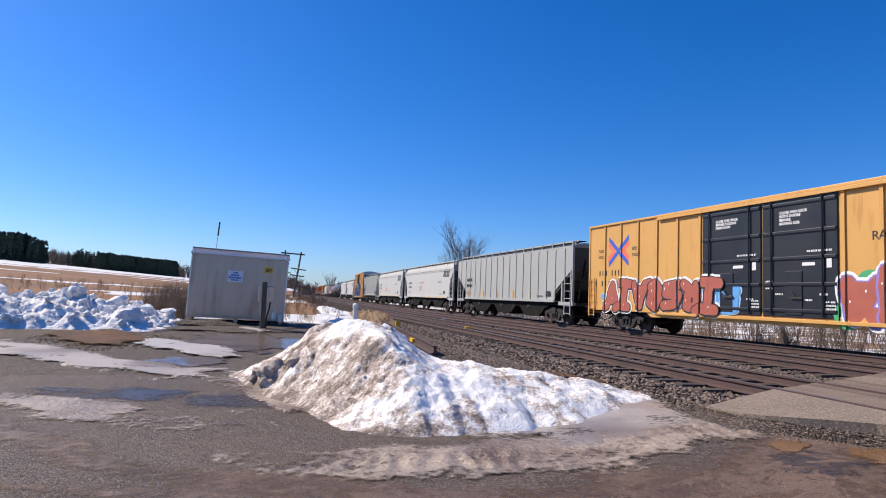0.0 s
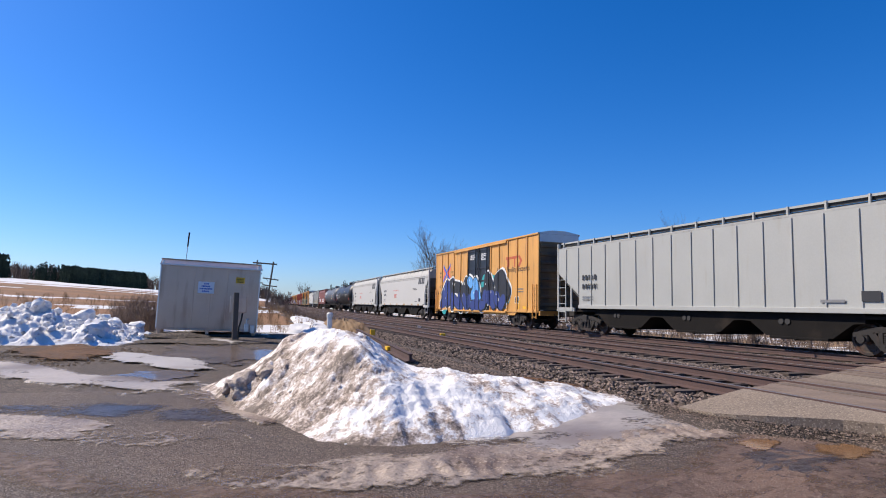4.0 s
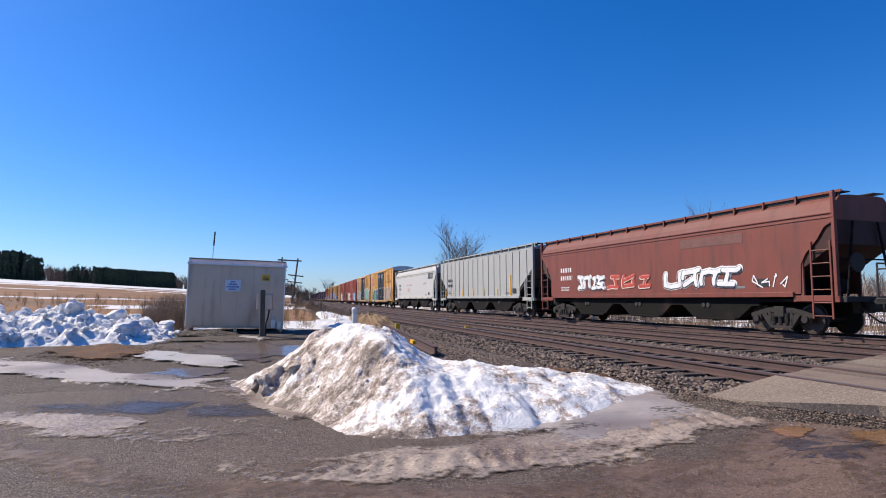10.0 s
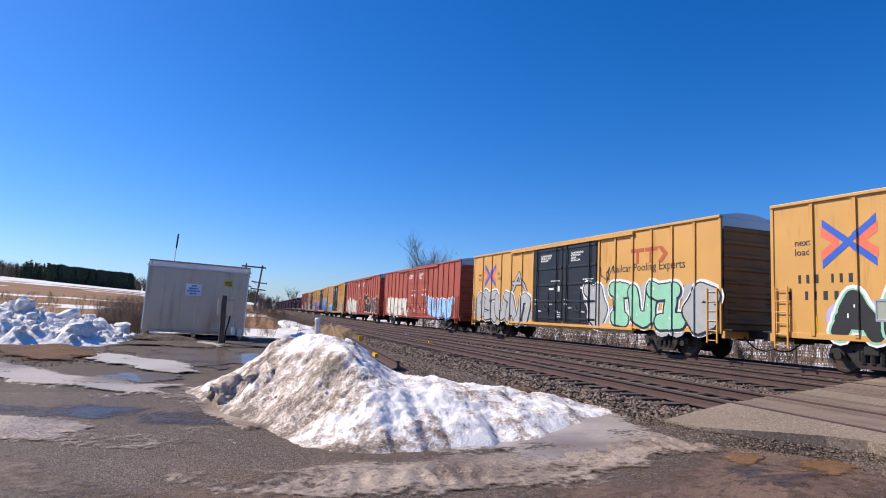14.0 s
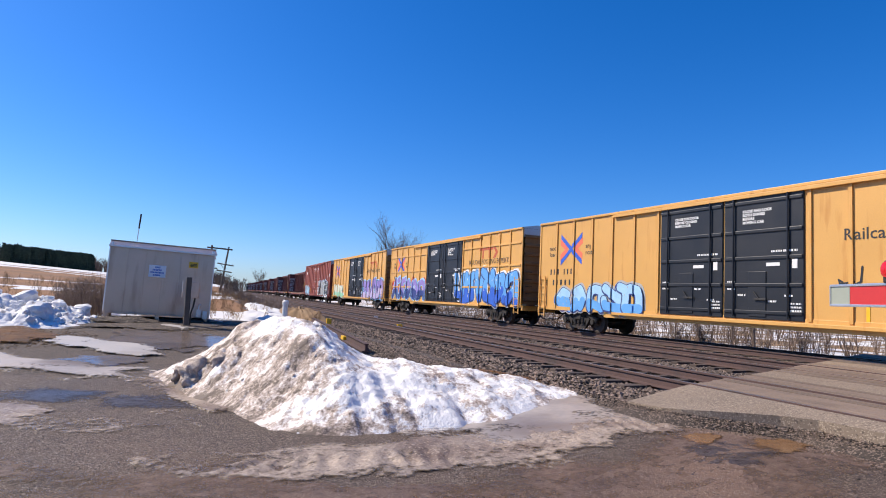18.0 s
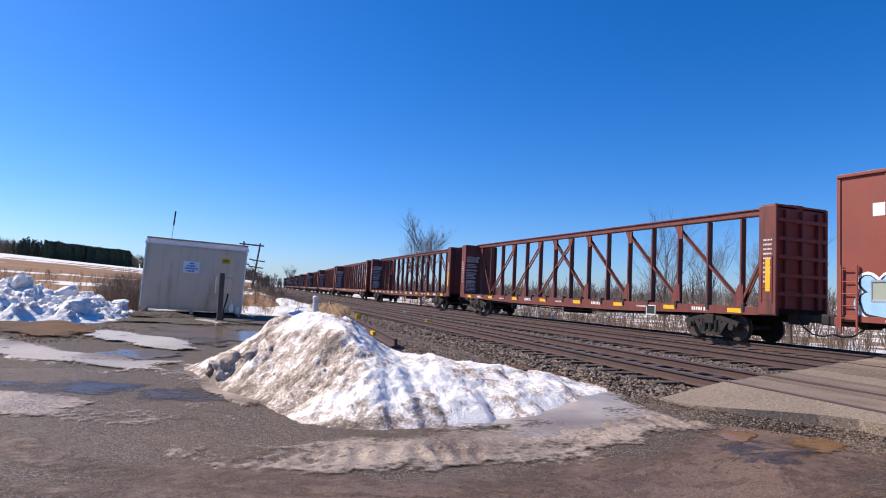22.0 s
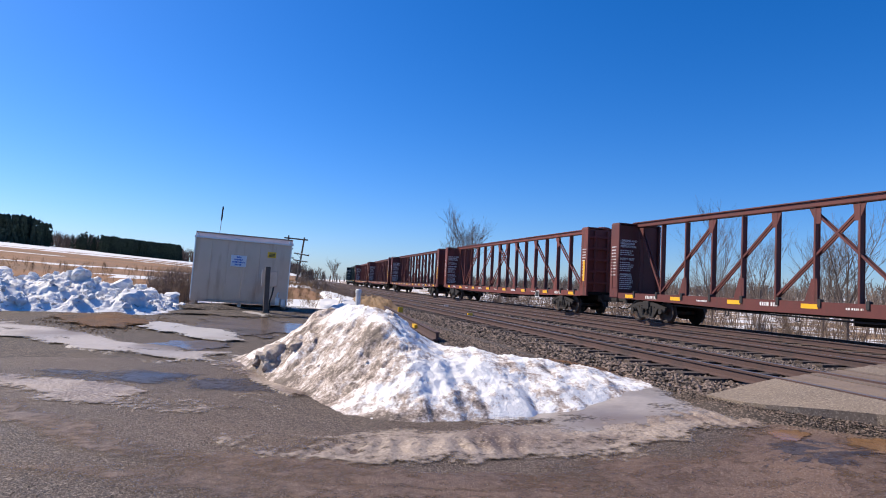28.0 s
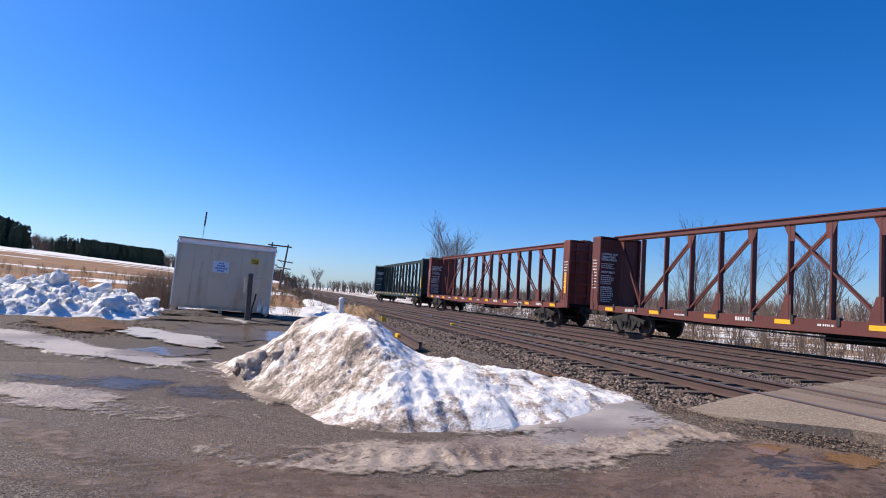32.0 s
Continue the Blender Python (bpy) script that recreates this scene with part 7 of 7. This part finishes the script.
    for a, b in ((0, 1), (3, 1), (5, 3), (7, 5), (9, 7), (8, 10), (10, 12), (12, 14), (15, 14)):
        y0, y1 = ys[a], ys[b]
        w = 0.05
        z1, z0 = TOP - 0.35, D + 0.12
        s = Shape()
        for x in (-0.085, 0.045):
            s.prism([(y0 - w, z1), (y0 + w, z1), (y1 + w, z0), (y1 - w, z0)], x, x + 0.05)
        part("diagonal_brace", s, paint, car)
        sgn = 1 if y1 < y0 else -1
        part("brace_gusset", Shape().prism([(y0 - 0.2, TOP - 0.2), (y0 + 0.2, TOP - 0.2), (y0 + 0.05 - 0.1 * sgn, TOP - 0.7), (y0 - 0.1 - 0.1 * sgn, TOP - 0.7)], -0.1, -0.075), paint, car)
    r = random.Random(int(L * 100))
    for i in range(n):
        y = ys[i] + 0.78
        if i % 2 == 0:
            patch(car, hw + 0.004, y + 0.28, y - 0.28, D - 0.19, D - 0.05, REFLECT, "reflector")
        elif i % 4 == 1:
            bars(car, hw + 0.003, y + 0.35, D - 0.18, 0.7, 0.12, INK_WHITE, 0.6, 0.3, i)
        else:
            bars(car, hw + 0.003, y + 0.3, D - 0.17, 0.5, 0.06, INK_WHITE, 0.8, 0.4, i)
    f = patch(car, hw + 0.02, -H + 5.6, -H + 5.1, D - 0.45, D - 0.08, INK_WHITE, "stencil_panel")
    patch(car, hw + 0.026, -H + 5.56, -H + 5.14, D - 0.41, D - 0.12, INK_BLACK, "stencil_panel")
    part("brake_pipe", Shape().path([(-0.9, -H + 3.5, 0.75), (-0.9, 0, 0.62), (-0.9, H - 3.5, 0.75)], 0.03, 6), STEEL_DARK, car)
    part("underframe_beam", Shape().box(-0.9, 0.9, -5.5, 5.5, 0.7, 0.95).box(-0.5, 0.1, -1.0, 0.6, 0.5, 0.75, 0.05), UNDER, car)
    for y in (-5.2, -2.6, 2.0, 4.8):
        part("tie_down_loop", Shape().path([(-hw + 0.05, y, D - 0.3), (-hw + 0.05, y, D - 0.6), (-hw + 0.05, y - 0.14, D - 0.6), (-hw + 0.05, y - 0.14, D - 0.3)], 0.015, 5), STEEL_DARK, car)
    part("corner_reflector", Shape().box(-hw - 0.045, -hw - 0.028, -H + 0.2, -H + 0.36, D + 0.5, D + 1.5), REFLECT, car)
    running_gear(car, H, H - 2.55)
    return car


# ---------------------------------------------------------------- the train
SPEED = 18.8
TRAIN = []          # thing, place of its middle along the track at the start


def join(car, lower, upper):
    TRAIN.append((car, (lower + upper) / 2))
    return car


def another(car, label=""):
    c = copy_thing(car, Matrix.Identity(4))
    if label:
        c["label"] = label
    return c


DOORS = (2.3, -3.0)
X = 1.203
b0 = box_car(19.4, YELLOW, DOOR_BLACK, DOORS, "yellow high box car with black plug doors and red graffiti", (6, 6), 1)
b0_copy = [another(b0) for _ in range(6)]
r0 = box_car(19.4, RED_BOX, RED_BOX, DOORS, "oxide red high box car with white and black graffiti", (6, 6), 0)
r_copy = [another(r0) for _ in range(2)]
s0 = box_car(16.0, YELLOW_B, DOOR_BLACK, (1.6, -1.9), "yellow box car with black doors and teal graffiti", (5, 5), 1, 5.0)
g0 = hopper_car(17.5, GREY_CAR, 3, True, "light grey ribbed covered hopper car with dark outlets")
g_copy = [another(g0) for _ in range(2)]
w0 = hopper_car(17.6, WHITE_CAR, 3, False, "smooth warm white covered hopper car with grey outlets", "grey")
w_copy = [another(w0) for _ in range(4)]
h0 = hopper_car(17.3, HOPPER_RED, 3, False, "brown red covered hopper car with pale scrawls")
t0 = tank_car(18.9, TANK_BLACK, "glossy black tank car with top handrails and tags", "rails")
t1 = tank_car(20.6, TANK_GREY, "dark grey tank car with white lettering blocks", "plain")
c0 = beam_car(23.2, BEAM_RED, "red brown empty centre-beam lumber car", True)
c1 = beam_car(23.21, BEAM_DARK, "dark maroon empty centre-beam lumber car", True)
c2 = beam_car(23.22, BEAM_GREEN, "dark green empty centre-beam lumber car at the train's end")

join(b0, 5.4, 24.8)
join(g0, 26.35, 43.85)
join(w0, 45.1, 62.7)
join(w_copy[0], 64.1, 81.7)
join(g_copy[0], 82.9, 100.4)
join(s0, 102.3, 118.3)
join(w_copy[1], 120.1, 137.7)
join(w_copy[2], 139.1, 156.7)
join(t0, 157.7, 176.6)
join(t1, 178.3, 198.9)
join(h0, 200.1, 217.4)
join(g_copy[1], 218.45, 235.95)
join(w_copy[3], 237.4, 255.0)
for i, (lo, hi) in enumerate(((256.5, 275.9), (277.75, 297.15))):
    join(b0_copy[i], lo, hi)
join(r0, 299.3, 318.7)
join(r_copy[0], 320.7, 340.1)
for i, (lo, hi) in enumerate(((342.1, 361.5), (363.0, 382.4), (383.7, 403.1))):
    join(b0_copy[2 + i], lo, hi)
join(r_copy[1], 404.8, 424.2)
spare = b0_copy.pop()
for o in list(spare.children_recursive) + [spare]:
    bpy.data.objects.remove(o)
beams = [c0, c1, another(c0), another(c0), another(c1), another(c0), another(c1), another(c1), another(c0), c2]
for i, b in enumerate(beams):
    join(b, 426.05 + 25.13 * i, 449.25 + 25.13 * i)

# ---- the slogan, in capitals on two of the cars
for car, capital, y in ((b0, 1, -3.9), (b0_copy[3], 1, -3.9), (b0_copy[0], 0, -4.0), (b0_copy[1], 0, -4.0), (b0_copy[2], 0, -4.0), (b0_copy[4], 0, -4.0), (s0, 0, -2.9)):
    write_over(car, "RAILCAR POOLING EXPERTS" if capital else "Railcar Pooling Experts", 1.206, y, 3.12, 0.36 if capital else 0.44, INK_BLACK, 0.002, 16.0 if car is s0 else 19.4)

# ---- spray paint, car by car
graffiti(b0, X, 8.9, 7.6, 0.75, 1.5, "sky", "sky", "lightblue", 4, 1)
graffiti(b0, X, 2.4, 0.6, 0.75, 1.9, "sky", "sky", "lightblue", 44, 2)
graffiti(b0, X + .012, 8.4, 1.4, 0.72, 2.2, "brick", "black", "white", 3, 7, None, 0.16)
graffiti(b0, X, -2.9, -9.2, 0.7, 2.25, "brick", "violet", "white", 5, 5, "green", 0.15)
graffiti(s0, X, 6.6, -4.6, 0.9, 3.0, "black", "black", "white", 6, 6, "teal", 0.14, ["sky", "navy"], "navy", 16.0)
graffiti(h0, 1.23, 5.0, 2.6, 1.5, 2.15, "white", "black", "white", 7, 4, None, 0.09, length=0)
graffiti(h0, 1.23, 2.4, -0.6, 1.5, 2.1, "red", "cream", "red", 70, 3, None, 0.09, length=0)
graffiti(h0, 1.23, -1.4, -5.2, 1.45, 2.15, "white", "black", "white", 8, 4, None, 0.1, length=0)
patch(h0, 1.224, -2.4, -5.4, 2.95, 3.28, mat("overpainted patch", (0.17, 0.075, 0.06), 0.7, vary=0.3, scale=2, fine=20, bump=0))
scribble(h0, 1.23, -5.8, -7.2, 1.4, 1.9, "white", 9)
graffiti(t0, 1.55, 4.9, 1.4, 2.12, 2.82, "black", "cream", "black", 10, 6, None, 0.1, length=0)
graffiti(t0, 1.55, -0.6, -2.2, 2.3, 2.68, "black", "tan", "black", 11, 5, None, 0.1, length=0)
scribble(t0, 1.545, 6.0, 5.4, 2.2, 2.45, "grey", 12, 0.012)
scribble(t0, 1.545, -3.0, -3.6, 2.25, 2.6, "grey", 13, 0.014)
a, b_, c_, d_, e_ = b0_copy[0], b0_copy[1], b0_copy[2], b0_copy[3], b0_copy[4]
graffiti(a, X, 8.0, 2.6, 0.75, 2.3, "black", "mint", "white", 12, 4, "lilac", 0.15, ["green", "navy"])
graffiti(a, X, -3.2, -8.0, 0.85, 2.5, "tan", "black", "white", 13, 5, "grey", 0.13, ["teal", "green", "grey"])
graffiti(b_, X, 9.4, 2.5, 0.85, 2.45, "grey", "black", "white", 14, 5, "grey", 0.13)
graffiti(b_, X, 5.2, 2.9, 2.3, 3.7, "grey", "black", "black", 34, 1, None, 0.05)
graffiti(b_, X, -2.2, -9.5, 0.8, 2.6, "grey", "black", "white", 15, 5, "grey", 0.15, ["mint"])
scribble(b_, X, -3.2, -3.9, 2.4, 3.6, "black", 51, 0.02)
graffiti(c_, X, 8.4, 3.2, 0.8, 1.9, "lightblue", "navy", "grey", 16, 5, None, 0.15, None, "sky")
scribble(c_, X, -3.6, -4.4, 1.7, 2.5, "black", 52, 0.025)
graffiti(c_, X, -5.2, -8.6, 0.8, 2.0, "grey", "tan", "white", 17, 4, "cream", 0.14)
graffiti(d_, X, 9.2, 2.4, 0.8, 2.5, "violet", "lightblue", "lightblue", 18, 5, "red", 0.1, None, "navy")
graffiti(d_, X, -2.2, -9.4, 0.6, 2.75, "sky", "navy", "white", 19, 6, None, 0.14, None, "blue")
graffiti(e_, X, 8.9, 4.6, 0.8, 2.0, "cream", "mint", "white", 20, 4, "cream", 0.14, None, "mint")
graffiti(e_, X, -3.0, -9.3, 0.7, 2.4, "violet", "navy", "lightblue", 21, 5, "sky", 0.15, None, "lilac")
graffiti(r0, X, 8.6, 2.0, 0.8, 2.3, "cream", "grey", "white", 22, 5, "white", 0.13)
graffiti(r0, X, -3.2, -8.4, 0.8, 2.2, "lightblue", "blue", "white", 23, 5, None, 0.14)
q = r_copy[0]
graffiti(q, X, 9.0, 1.8, 0.85, 2.4, "cream", "grey", "white", 24, 6, "lightblue", 0.16)
graffiti(q, X, -2.6, -9.2, 0.75, 2.6, "black", "white", "orange", 25, 5, "red", 0.12)
scribble(q, X, 9.2, 8.4, 2.3, 3.0, "white", 53, 0.02)
scribble(q, X, -1.2, -2.4, 3.9, 4.4, "white", 54, 0.025)
q = r_copy[1]
q["label"] = "faded maroon high box car with pale blue graffiti"
graffiti(q, X, 9.2, 5.4, 0.8, 2.0, "lightblue", "black", "white", 26, 4, "lightblue", 0.15)
graffiti(q, X, -1.6, -8.9, 0.7, 2.5, "black", "white", "lightblue", 27, 6, "white", 0.15, ["grey", "white"])
scribble(q, X, -8.0, -9.4, 2.9, 3.5, "white", 28, 0.03)
for y in (7.6, 4.3, -3.6, -7.0):
    reflectors(q, X + 0.03, (y,), 1.25, 1.75, 0.12, REFLECT)
bars(q, X, 8.8, 3.6, 1.1, 0.34, INK_WHITE, 1.2, 0.4, 3, "pale_emblem")
for ob in q.children_recursive:
    if ob.type == "MESH" and ob.name.startswith(("body", "side_post", "corner_post", "door", "lock_rod", "eave_rail", "end_", "side_sill", "ladder")):
        ob.data = ob.data.copy()
        if ob.data.materials and ob.data.materials[0] == RED_BOX:
            ob.data.materials[0] = MAROON
for z in (1.85, 2.95, 4.05):                              # one car has level rails between its posts
    for ya, yb in ((9.6, 2.45), (-3.15, -9.6)):
        part("side_rail", Shape().box(-1.245, -1.2, yb, ya, z - 0.045, z + 0.045, 0.012), YELLOW, d_)
reflectors(g0, 1.26, (H_ for H_ in (6.3, 3.4, 0.8, -1.6, -4.0)), 1.3, 1.75, 0.1)
reflectors(g_copy[1], 1.26, (7.0, 5.4, 3.2, 0.9, -1.2, -3.6), 1.3, 1.8, 0.1)
part("reflector", Shape().box(-1.268, -1.262, -5.75, -5.62, 1.3, 2.6), REFLECT, g_copy[1])
for wcar in [w0] + w_copy:
    for y in (6.0, 3.5, 1.0, -1.6, -4.2, -6.2):
        patch(wcar, 1.284, y + 0.25, y - 0.25, 1.15, 1.27, REFLECT if wcar in (w0, w_copy[0]) else REFLECT_OLD, "reflector")
scribble(w_copy[0], 1.23, 0.2, -0.6, 1.5, 1.9, "black", 33, 0.02)


def motions():
    for car, mid in TRAIN:
        rows = []
        for i in range(17):
            t = 2.0 * i
            p, h = place_on(mid - SPEED * t)
            rows.append((t, pose(p.x, p.y, 0, 0, 0, -math.degrees(h))))
        walk(car, rows)


motions()
